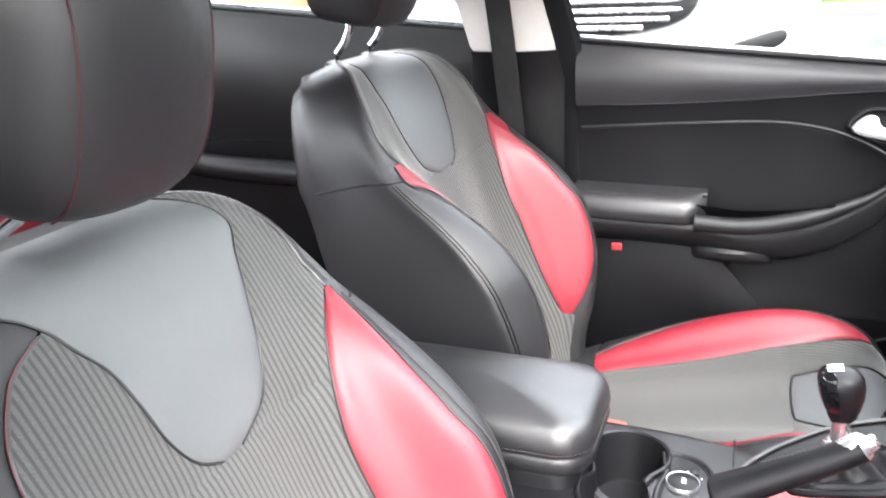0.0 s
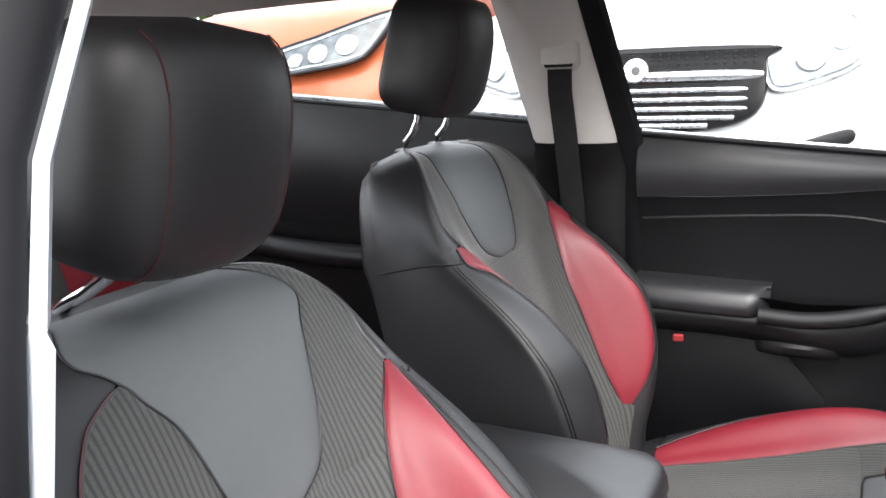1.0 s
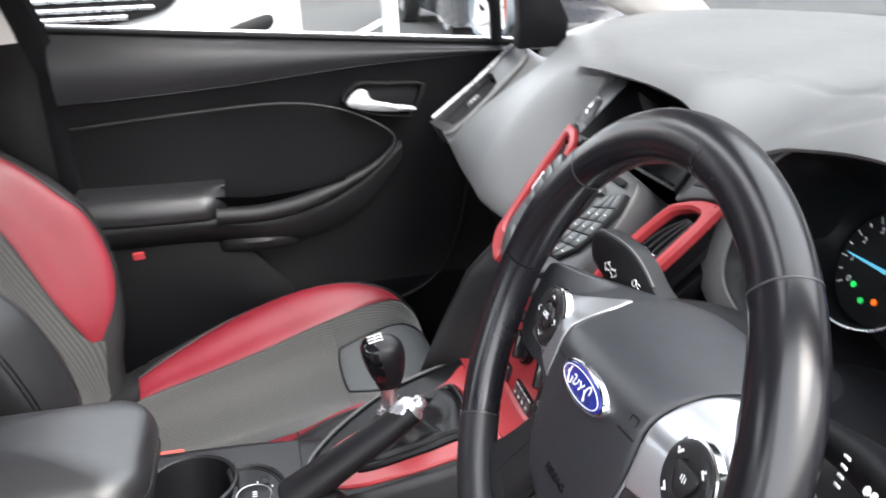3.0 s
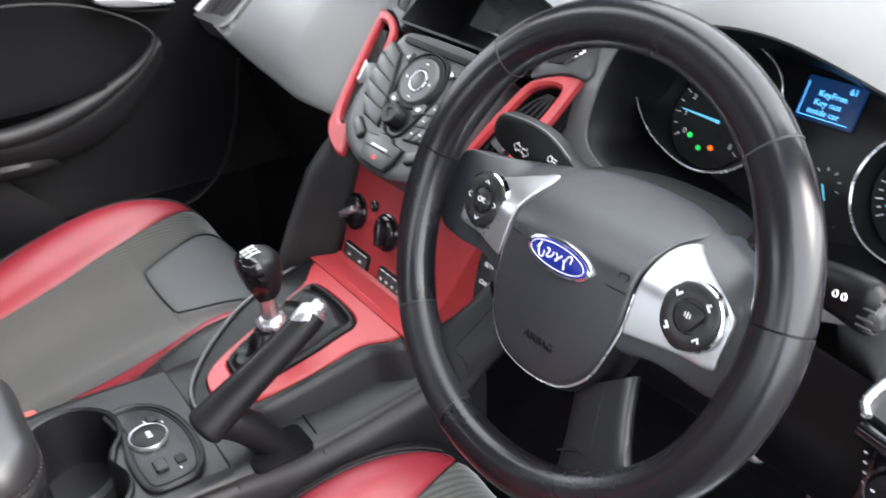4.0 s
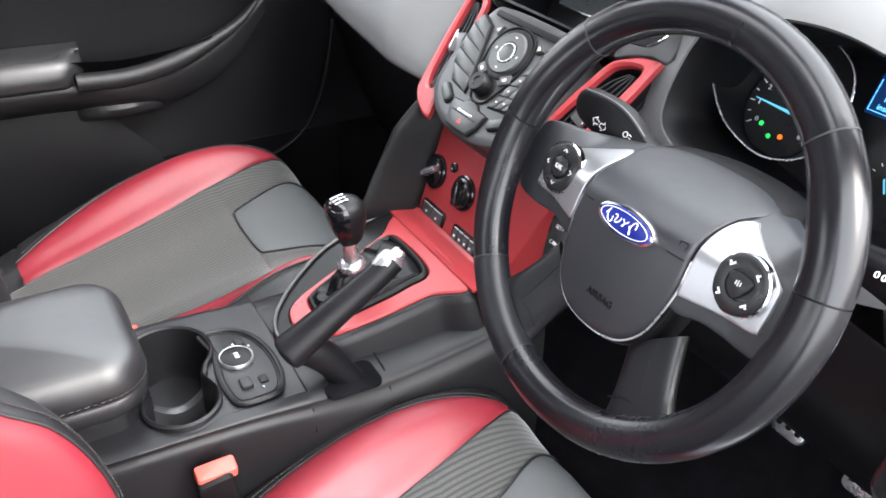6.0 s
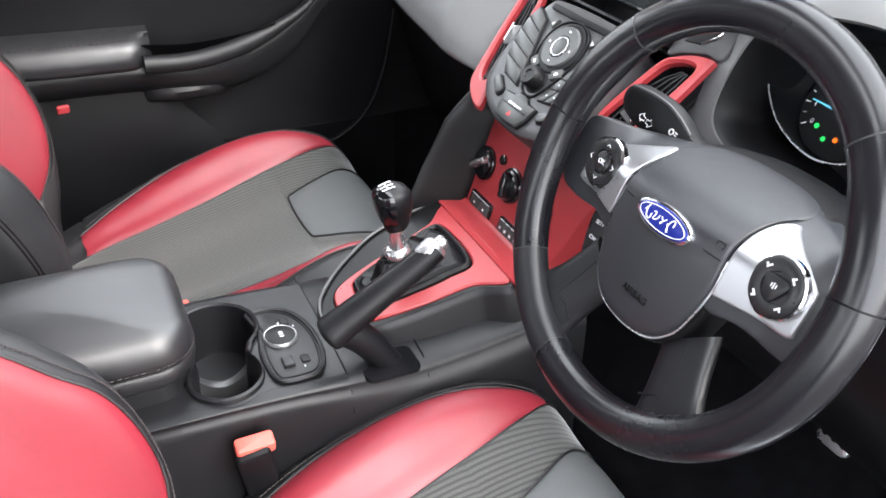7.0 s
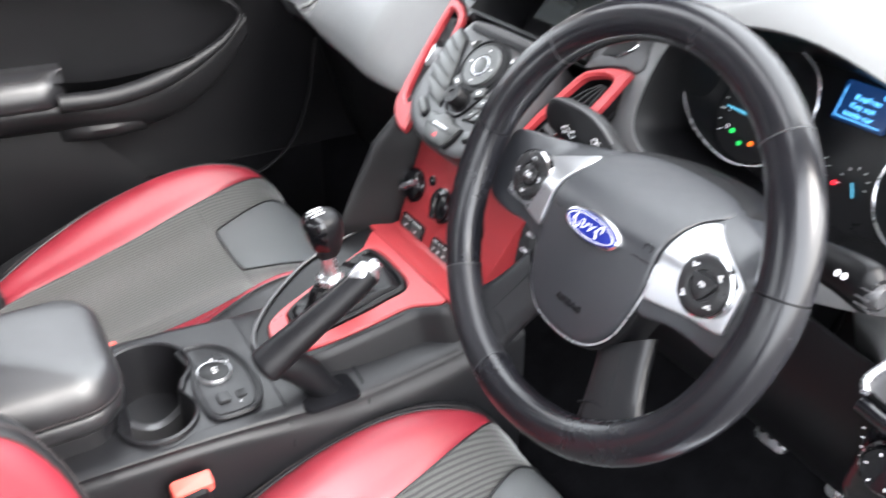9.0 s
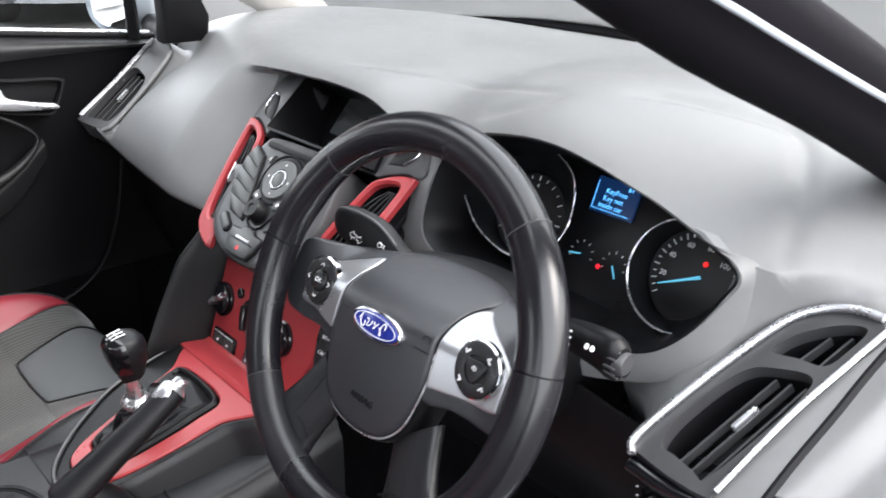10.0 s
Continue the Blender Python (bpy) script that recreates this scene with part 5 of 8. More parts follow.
# heater panel
CLI = basis((0, 0.492, 0.497), (1, 0, 0), (0, 0.30, 0.95))
HP = smooth_outline(mirrored([(0, 0.062), (0.11, 0.062), (0.142, 0.052), (0.131, 0.015), (0.117, -0.030), (0.103, -0.066), (0.085, -0.080), (0, -0.083)]), 80)
bm = bmesh.new()
plate(bm, HP, CLI, -0.05, 0.0, 0.003)
heater = part("heater_panel", bm, RED_PLASTIC, stack, "red painted heater panel")
for x in (-0.0835, -0.0125, 0.0585):
    y = -0.009
    b = bmesh.new()
    disc(b, CLI @ pose(x, y, 0), [(0.0235, -0.002), (0.0235, 0.0035), (0.0215, 0.0045), (0.0205, 0.002), (0.0, 0.002)], 40)
    base = part("knob_well", b, GLOSS_BLACK, heater)
    b = bmesh.new()
    disc(b, CLI @ pose(x, y, 0), [(0.0203, 0.001), (0.0198, 0.0070), (0.0180, 0.0085), (0.0, 0.0085)], 40)
    part("knob", b, GLOSS_BLACK, heater, "round black heater knob")
    b = bmesh.new()
    box(b, CLI @ pose(x, y, 0.0125, 0, 0, 35 if x < -0.05 else 100), (0.034, 0.0085, 0.011), 0.003)
    part("knob_grip", b, SATIN if x < -0.05 else GLOSS_BLACK, heater, "raised grip of the knob")
for x in (-0.047, 0.022):
    b = bmesh.new()
    disc(b, CLI @ pose(x, 0.012, 0), [(0.0070, -0.001), (0.0068, 0.003), (0.0055, 0.004), (0.0, 0.004)], 24)
    part("button", b, GLOSS_BLACK, heater)
for x, w in ((-0.062, 0.058), (0.018, 0.058)):
    b = bmesh.new()
    plate(b, rounded(w, 0.024, 0.005, 5, x, -0.062), CLI, -0.002, 0.0025, 0.001)
    pad = part("switch_pad", b, GLOSS_BLACK, heater)
    for k in range(2 if x < 0 else 4):
        n = 2 if x < 0 else 4
        bw = (w - 0.008) / n
        b = bmesh.new()
        plate(b, rounded(bw - 0.0015, 0.014, 0.002, 4, x - w / 2 + 0.004 + bw * (k + 0.5), -0.063), CLI, 0.0, 0.0042, 0.0008)
        part("button", b, BUTTON, heater)
        b = bmesh.new()
        box(b, CLI @ pose(x - w / 2 + 0.004 + bw * (k + 0.5), -0.064, 0.0044), (0.004, 0.003, 0.0003))
        part("symbol", b, WHITE_INK, heater)
        b = bmesh.new()
        box(b, CLI @ pose(x - w / 2 + 0.004 + bw * (k + 0.5), -0.0535, 0.0040), (bw - 0.003, 0.0012, 0.0006))
        part("pale_line", b, WHITE_INK, pad)

# ---- tunnel console
console = thing("tunnel_console", "dark grey console between the seats with cup holders and switches", "centre console")
# body in three stretches, sections as (half width, height) rows
BODY = [
    (-0.34, [(0.000, 0.372), (0.080, 0.372), (0.094, 0.362), (0.100, 0.330), (0.106, 0.20), (0.110, 0.03)]),
    (-0.02, [(0.000, 0.374), (0.106, 0.373), (0.118, 0.364), (0.124, 0.335), (0.128, 0.20), (0.132, 0.03)]),
    (0.14, [(0.000, 0.372), (0.108, 0.370), (0.124, 0.360), (0.130, 0.330), (0.134, 0.20), (0.136, 0.03)]),
    (0.22, [(0.000, 0.368), (0.108, 0.364), (0.124, 0.350), (0.131, 0.320), (0.136, 0.20), (0.138, 0.03)]),
    (0.30, [(0.000, 0.366), (0.106, 0.356), (0.123, 0.340), (0.132, 0.310), (0.138, 0.20), (0.140, 0.03)]),
    (0.42, [(0.000, 0.385), (0.110, 0.372), (0.128, 0.356), (0.138, 0.325), (0.142, 0.20), (0.144, 0.03)]),
    (0.52, [(0.000, 0.410), (0.115, 0.396), (0.134, 0.380), (0.142, 0.350), (0.146, 0.20), (0.148, 0.03)]),
]


def left_share(y):
    """How much narrower the passenger side of the console is than the driver side."""
    return float(np.interp(y, [-0.1, 0.0, 0.22, 0.25, 0.33, 0.42], [0.85, 0.74, 0.72, 0.78, 0.92, 1.0]))


def console_body(y0, y1, n, hole=False):
    bm = bmesh.new()
    rings = []
    for i in range(n + 1):
        y = y0 + (y1 - y0) * i / n
        half = spline([curve_at([(s[0], s[1][k]) for s in BODY], y) for k in range(6)], 21)
        ring = [Vector((x, y, z)) for x, z in half]
        if hole:
            rings.append([Vector((-q.x, q.y, q.z)) for q in reversed(ring) if q.x > 0.094] + [q for q in ring if q.x > 0.094])
        else:
            rings.append([Vector((-q.x * left_share(y), q.y, q.z)) for q in reversed(ring[1:])] + ring)
    return rings


bm = bmesh.new()
add_rings(bm, console_body(-0.34, 0.03, 16), closed=False)
part("console_body", bm, SOFT_BLACK, console, "rear part of the console")
bm = bmesh.new()
add_rings(bm, console_body(0.215, 0.52, 24), closed=False)
part("console_body", bm, SOFT_BLACK, console, "front part of the console")


def side_strip(s):
    b = bmesh.new()
    rows = []
    for i in range(13):
        y = 0.03 + 0.185 * i / 12
        half = spline([curve_at([(t[0], t[1][k]) for t in BODY], y) for k in range(6)], 41)
        rows.append([Vector((s * x * (left_share(y) if s < 0 else 1.0), y, z)) for x, z in half[8:]])
    add_rings(b, rows, closed=False)
    return b, [r[0] for r in rows]


edges = []
for s in (-1, 1):
    b, edge = side_strip(s)
    edges.append(edge)
    part("console_side", b, SOFT_BLACK, console)
# top sheet with the cup opening
ca, cb = np.array((-0.012, 0.093)), np.array((0.070, 0.088))
ra, rb = 0.047, 0.039


def cup_outline(grow=0.0, n=72):
    """The union of two round cups, with a soft waist, seen from the middle between them."""
    c = np.array((0.022, 0.091))
    out = []
    for i in range(n):
        a = 2 * math.pi * i / n
        d = np.array((math.cos(a), math.sin(a)))
        far = 0.0
        for cc, r in ((ca, ra), (cb, rb)):
            q = c - cc
            bq, cq = q @ d, q @ q - r * r
            disc_ = bq * bq - cq
            if disc_ > 0:
                far = max(far, -bq + math.sqrt(disc_))
        far = max(far, 0.031)
        out.append(c + d * (far + grow))
    p = np.array(out)
    for _ in range(2):
        p = 0.25 * np.roll(p, 1, 0) + 0.5 * p + 0.25 * np.roll(p, -1, 0)
    return p


cup = cup_outline()


def to_rect(p, c=np.array((0.022, 0.1))):
    """The place on the sheet's border along the ray from its middle."""
    d = p - c
    t = min((0.1075 - c[0]) / d[0] if d[0] > 0 else (-0.078 - c[0]) / d[0] if d[0] < 0 else 9, (0.215 - c[1]) / d[1] if d[1] > 0 else (0.03 - c[1]) / d[1] if d[1] < 0 else 9)
    return c + d * t


top_z = lambda y: float(np.interp(y, [0.0, 0.03, 0.14, 0.215, 0.25], [0.374, 0.3738, 0.372, 0.3685, 0.367]))
bm = bmesh.new()
rect = np.array([to_rect(p) for p in cup])
for corner in ((0.1075, 0.03), (0.1075, 0.215), (-0.078, 0.03), (-0.078, 0.215)):
    rect[np.hypot(rect[:, 0] - corner[0], rect[:, 1] - corner[1]).argmin()] = corner
rings = []
for f in (0.0, 0.25, 0.6, 1.0):
    rings.append([Vector((*(p + ((max(r[0], p[0] + 0.004) if r[0] > 0.022 else min(r[0], p[0] - 0.004)) - p[0], r[1] - p[1]) * np.array((f, f))), top_z(p[1] + (r[1] - p[1]) * f) - f * (r[0] / 0.1075) ** 2 * float(np.interp(r[1], [0.03, 0.14, 0.215], [0.0012, 0.002, 0.0042])))) for p, r in zip(cup_outline(0.006), rect)])
add_rings(bm, rings)
part("console_top", bm, SOFT_BLACK, console)
bm = bmesh.new()
lip = []
for g, z in ((0.0075, 0.0), (0.0065, 0.004), (0.0035, 0.0055), (0.0008, 0.004), (0.0, -0.001), (-0.0035, -0.060), (-0.006, -0.066), (-0.012, -0.067)):
    lip.append([Vector((*p, 0.374 + z)) for p in cup_outline(g)])
vs = add_rings(bm, lip)
bm.faces.new(vs[-1])
holder = part("cup_holder", bm, SOFT_BLACK, console, "double cup holder with a raised lip")
bm = bmesh.new()
rows = []
for i in range(9):
    a = -1 + i / 4
    rows.append([Vector((0.034 + dx, 0.091 + 0.03 * a, 0.352 - 0.018 * (1 - a * a) + dz)) for dx, dz in ((-0.010, -0.045), (-0.006, -0.002), (0.0, 0.0), (0.006, -0.002), (0.010, -0.045))])
add_rings(bm, rows, closed=False)
part("divider", bm, SOFT_GREY, holder, "low saddle between the two cups")
# switch plate
SW = basis((0.045, 0.172, 0.3708), (1, 0, 0), (0, 1, -0.03))
plate_out = smooth_outline([(-0.076, -0.034), (-0.075, -0.006), (-0.056, 0.016), (-0.018, 0.028), (0.025, 0.027), (0.052, 0.016), (0.058, -0.006), (0.054, -0.030), (0.030, -0.036), (0.0, -0.036), (-0.035, -0.030), (-0.062, -0.034)], 60)
bm = bmesh.new()
plate(bm, plate_out, SW, -0.004, 0.0012, 0.0006)
swp = part("switch_plate", bm, SOFT_BLACK, console, "curved switch plate with a round knob")
bm = bmesh.new()
sweep(bm, [SW @ Vector((x, y, 0.0010)) for x, y in inset(plate_out, -0.001)], 0.0032, 8, closed=True)
part("plate_rim", bm, SOFT_BLACK, swp, "raised rim of the switch plate")
bm = bmesh.new()
sweep(bm, [SW @ Vector((x, y, 0.0012)) for x, y in inset(plate_out, 0.0042)], 0.0010, 6, closed=True)
part("plate_groove", bm, RUBBER, swp)
KN = SW @ pose(-0.018, -0.010, 0)
bm = bmesh.new()
disc(bm, KN, [(0.0200, 0.001), (0.0198, 0.0050), (0.0190, 0.0060), (0.0180, 0.0055)], 40)
knob = part("knob_ring", bm, BEZEL, swp, "bright ring of the round knob")
bm = bmesh.new()
disc(bm, KN, [(0.0181, 0.002), (0.0180, 0.0056), (0.0165, 0.0064), (0.0, 0.0064)], 40)
part("knob_cap", bm, HARD_BLACK, knob, "glossy black knob cap")
bm = bmesh.new()
for k in range(3):
    box(bm, KN @ pose(-0.004 + 0.004 * k, 0.001, 0.0066), (0.0016, 0.005, 0.0003))
part("symbol", bm, WHITE_INK, knob)
for x, y in ((0.029, -0.014),):
    bm = bmesh.new()
    box(bm, SW @ pose(x, y, 0.003), (0.017, 0.013, 0.006), 0.002)
    part("button", bm, SOFT_BLACK, swp)
for x, y, w in ((-0.044, -0.006, 0.006), (-0.034, 0.010, 0.006), (0.042, 0.002, 0.006)):
    bm = bmesh.new()
    box(bm, SW @ pose(x, y, 0.0024), (0.5 * w, 0.0016, 0.0004))
    part("symbol", bm, WHITE_INK, swp)
for px, w in ((-0.046, 0.014), (0.029, 0.012)):
    bm = bmesh.new()
    box(bm, SW @ pose(px, 0.002 if px < 0 else 0.006, 0.0022), (w, 0.010, 0.0022), 0.0015)
    part("button", bm, HARD_BLACK, swp)
# seam lines across the console
bm = bmesh.new()
sweep(bm, [(x, 0.216 + 0.0, z + 0.0004) for x, z in ((-0.10, 0.363), (0.0, 0.368), (0.108, 0.3645), (0.124, 0.350), (0.131, 0.322))], 0.0013, 6)
part("joint", bm, RUBBER, console)
bm = bmesh.new()
sweep(bm, [(x, 0.312, z + 0.0004) for x, z in ((0.07, 0.363), (0.106, 0.3575), (0.123, 0.341), (0.1325, 0.312))], 0.0013, 6)
part("joint", bm, RUBBER, console)

# armrest
arm = thing("armrest", "black leather covered armrest on the console", "armrest")
PAD = [tuple(q) for q in rounded(0.184, 0.366, 0.046, 14, 0.0, -0.119)]
bm = bmesh.new()
rings = []
for z, d, slope in ((0.390, 0.016, 0), (0.394, 0.007, 0), (0.401, 0.002, 0), (0.410, 0.0, 0), (0.4175, 0.0012, 0), (0.4195, 0.0028, 0), (0.4215, 0.0010, 0), (0.430, 0.0, 0), (0.441, 0.0018, 0), (0.451, 0.006, 0.1), (0.458, 0.012, 0.3), (0.4635, 0.020, 0.6)):
    rings.append([Vector((x, y, z - slope * 0.010 * max(0.0, (y + 0.05) / 0.11) ** 2)) for x, y in inset(PAD, d)])
for k, z, slope in ((0.86, 0.4685, 0.8), (0.70, 0.4735, 0.95), (0.50, 0.4775, 1.1), (0.25, 0.4800, 1.2)):
    rings.append([Vector((x * k, -0.119 + (y + 0.119) * k, z - slope * 0.010 * max(0.0, (-0.069 + (y + 0.119) * k) / 0.11) ** 2)) for x, y in inset(PAD, 0.020)])
vs = add_rings(bm, rings)
bm.faces.new(vs[-1])
bm.faces.new(list(reversed(vs[0])))
part("armrest_pad", bm, ARM_LEATHER, arm, "padded black leather armrest lid")
bm = bmesh.new()
sweep(bm, [(x, y, 0.4195) for x, y in inset(PAD, 0.0022)], 0.0012, 6, closed=True)
part("piping", bm, RUBBER, arm)
bm = bmesh.new()
line = [np.array((x, y, 0.4250)) for x, y in inset(PAD, -0.0003)]
for p, q in zip(line, line[1:] + line[:1]):
    n = max(1, int(np.linalg.norm(q - p) / 0.0075))
    for k in range(n):
        sweep(bm, [p + (q - p) * (k + 0.15) / n, p + (q - p) * (k + 0.75) / n], 0.0007, 4)
part("stitching", bm, THREAD, arm, "row of pale stitches")
bm = bmesh.new()
rings = []
for z, g in ((0.365, 0.0), (0.385, 0.0), (0.402, -0.002), (0.406, -0.006)):
    rings.append([Vector((x, y, z)) for x, y in inset(rounded(0.168, 0.345, 0.03, 7, 0, -0.125), -g if g else 0)])
add_rings(bm, rings, cap=True)
part("armrest_base", bm, SOFT_BLACK, arm, "grey plastic armrest base")

# gear surround
GRIP = material("dark_grip_leather", (0.0050, 0.0050, 0.0060), 0.42, vary=0.3, grain=0.6, grain_size=700, grain_kind="cells", scale=9, spec=0.26)
gear = thing("gear_surround", "red and black surround of the gear lever", "gear console")
GS = basis((0.0, 0.33, 0.401), (1, 0, 0), (0, 1, 0.25))
S_BASE = smooth_outline([(0.055, -0.104), (0.068, -0.064), (0.078, 0.0), (0.084, 0.06), (0.094, 0.112), (-0.116, 0.112), (-0.116, 0.06), (-0.106, 0.0), (-0.056, -0.080), (0.006, -0.120)], 72)
S_OUT = smooth_outline([(0.038, -0.085), (0.056, -0.060), (0.068, 0.0), (0.074, 0.06), (0.088, 0.110), (-0.088, 0.110), (-0.072, 0.07), (-0.058, 0.018), (-0.034, -0.070), (-0.004, -0.092)], 72)
S_IN = smooth_outline([(0.026, -0.060), (0.039, -0.044), (0.044, 0.0), (0.045, 0.045), (0.036, 0.083), (-0.050, 0.085), (-0.064, 0.064), (-0.051, 0.018), (-0.030, -0.050), (-0.010, -0.063)], 72)
bm = bmesh.new()
add_rings(bm, [[GS @ Vector((x, y, w)) for x, y in inset(S_BASE, d)] for d, w in ((-0.010, -0.060), (-0.003, -0.012), (0.0, -0.004), (0.003, -0.001))])
part("surround_wall", bm, SOFT_BLACK, gear, "black side wall of the surround")
bm = bmesh.new()
frame_plate(bm, [tuple(q) for q in inset(S_BASE, 0.002)], [tuple(q) for q in inset(S_OUT, -0.001)], GS, -0.014, -0.001, 0.001)
part("surround_band", bm, HARD_BLACK, gear, "satin black band beside the red trim")
bm = bmesh.new()
frame_plate(bm, S_OUT, S_IN, GS, -0.012, 0.0015, 0.002)
part("surround_top", bm, RED_PLASTIC, gear, "red painted top of the surround")
bm = bmesh.new()
frame_plate(bm, [tuple(q) for q in inset(S_IN, 0.001)], [tuple(q) for q in inset(S_IN, 0.009)], GS, -0.01, 0.006, 0.003)
part("gaiter_frame", bm, HARD_BLACK, gear, "satin black gaiter frame")
# the rim's grey paints the highlight along the black wall's edge
bm = bmesh.new()
sweep(bm, [GS @ Vector((x, y, 0.0015)) for x, y in spline([(-0.113, 0.108), (-0.112, 0.06), (-0.102, 0.0), (-0.078, -0.045), (-0.054, -0.077), (-0.024, -0.104), (0.006, -0.114), (0.034, -0.112)], 48)], 0.0029, 12, flat=0.8)
part("side_rail", bm, SOFT_GREY, gear, "rim along the surround, coloured grey for its lit edge")
# folded leather gaiter
bm = bmesh.new()
rings = []
for k in range(15):
    f = k / 14
    ring = []
    for i, q in enumerate(inset(S_IN, 0.006)):
        c = np.array((-0.002, 0.0))
        fold = 1 + 0.10 * math.sin(math.pi * f) * math.sin(i * 2 * math.pi / 72 * 9 + 3 * f)
        p = c + (q - c) * ((1 - f) ** 1.15 * 0.97 + 0.14) / 1.11 * (fold if f > 0 else 1)
        ring.append(GS @ Vector((*p, -0.004 + 0.042 * f**0.9 + 0.006 * math.sin(f * 12))))
    rings.append(ring)
add_rings(bm, rings)
part("gaiter", bm, GRIP, gear, "folded black leather gaiter")
lever = thing("gear_lever", "gear lever with a glossy black knob and chrome collar", "gear lever")
LV = basis((0.001, 0.322, 0.452), (1, 0, 0), (0, 1, 0.06))
bm = bmesh.new()
disc(bm, LV, [(0.008, -0.045), (0.009, -0.022), (0.0150, -0.020), (0.0172, -0.016), (0.0172, -0.012), (0.0150, -0.008), (0.0105, -0.006), (0.0095, 0.016), (0.0115, 0.020), (0.010, 0.028)], 32)
part("collar", bm, SATIN, lever, "chromed collar under the knob")
bm = bmesh.new()
rings = []
for z, a, b, dy in ((0.018, 0.011, 0.012, 0), (0.024, 0.0145, 0.016, 0.001), (0.036, 0.0185, 0.020, 0.001), (0.050, 0.0232, 0.0240, 0), (0.064, 0.0258, 0.0262, -0.001), (0.074, 0.0248, 0.0255, -0.002), (0.081, 0.0205, 0.0215, -0.003), (0.0845, 0.0135, 0.0145, -0.004), (0.086, 0.005, 0.006, -0.004)):
    rings.append([LV @ Vector((0.9 * a * math.copysign(abs(math.cos(t)) ** 0.9, math.cos(t)), dy + 0.9 * b * math.sin(t), 0.018 + 0.92 * (z - 0.018))) for t in np.linspace(0, 2 * math.pi, 32, endpoint=False)])
add_rings(bm, rings, cap=True)
knob = part("knob", bm, GRIP, lever, "black leather sided gear knob")
face = bmesh.new()
add_rings(face, [[q + (q - LV @ Vector((0, -0.003, 0.045))).normalized() * 0.0009 for q in (ring[17:32] if k < 7 else ring[16:] + ring[:1])] for k, ring in enumerate(rings) if k > 1][:6], closed=False)
part("knob_face", thicken(face, 0.0008), GLOSS_BLACK, knob, "glossy black face of the knob")
PT = LV @ pose(0, -0.008, 0.0812, 9)
bm = bmesh.new()
for x in (-0.007, 0.0, 0.007):
    box(bm, PT @ pose(x, 0, 0), (0.0010, 0.010, 0.0012))
box(bm, PT, (0.0149, 0.0009, 0.0012))
for x in (-0.007, 0.0, 0.007):
    for y in (0.0085, -0.0085):
        box(bm, PT @ pose(x, 0.8 * y, -0.0004), (0.0022, 0.0026, 0.0012))
part("shift_pattern", bm, WHITE_INK, lever, "white shift pattern")
# handbrake
brake = thing("handbrake", "black leather handbrake lever with a chrome button", "handbrake")
bm = bmesh.new()
path = spline([(0.095, 0.331, 0.497), (0.095, 0.300, 0.476), (0.095, 0.262, 0.4525), (0.095, 0.232, 0.434), (0.095, 0.208, 0.419), (0.095, 0.196, 0.4115)], 54)
sweep(bm, path, lambda f: float(curve_at([(0, 0.0138), (0.3, 0.0155), (0.65, 0.0182), (0.85, 0.0195), (0.93, 0.0180), (0.975, 0.0130), (1.0, 0.0050)], f)), 18, flat=1.1, up=(1, 0, 0))
part("lever", bm, GRIP, brake, "black leather handbrake grip")
bm = bmesh.new()
sweep(bm, spline([(0.095, 0.208, 0.414), (0.0955, 0.226, 0.410), (0.097, 0.244, 0.394), (0.099, 0.260, 0.370), (0.101, 0.276, 0.346), (0.102, 0.288, 0.322)], 30), lambda f: float(curve_at([(0, 0.012), (0.12, 0.0175), (0.4, 0.0185), (0.7, 0.0165), (1.0, 0.0155)], f)), 18, flat=0.85, up=(1, 0, 0))
part("lever_arm", bm, GRIP, brake, "black arm under the grip")
bm = bmesh.new()
top_line = [Vector(q) + Vector((0.0, -0.0085, 0.0142)) * (0.9 + 0.25 * i / 23) for i, q in enumerate(path[2:26])]
for i in range(0, 23, 1):
    sweep(bm, [top_line[i], top_line[i] * 0.4 + top_line[i + 1] * 0.6], 0.0007, 4)
part("stitching", bm, THREAD, brake, "stitched seam along the grip")
bm = bmesh.new()
d = (Vector((0.094, 0.328, 0.496)) - Vector((0.092, 0.295, 0.472))).normalized()
BT = basis(Vector((0.0942, 0.326, 0.4945)), (1, 0, 0), Vector((0, -d.z, d.y)))
if (BT.to_3x3() @ Vector((0, 0, 1))).dot(d) < 0:
    BT = BT @ pose(0, 0, 0, 180)
disc(bm, BT, [(0.0138, -0.014), (0.0150, -0.003), (0.0142, 0.006), (0.0110, 0.010), (0.0080, 0.0115), (0.0075, 0.018), (0.005, 0.020), (0.0, 0.020)], 28)
part("release_button", bm, SATIN, brake, "chromed end cap with its button")
# flat plate, coloured dark in place of the shade inside the lever's slot
bm = bmesh.new()
plate(bm, rounded(0.046, 0.068, 0.010, 5), basis((0.106, 0.268, 0.3592), (1, 0, 0), (0, 1, -0.03)), -0.004, 0.0015, 0.001)
part("slot_plate", bm, CARPET, brake, "flat dark plate painting the shaded slot under the lever")
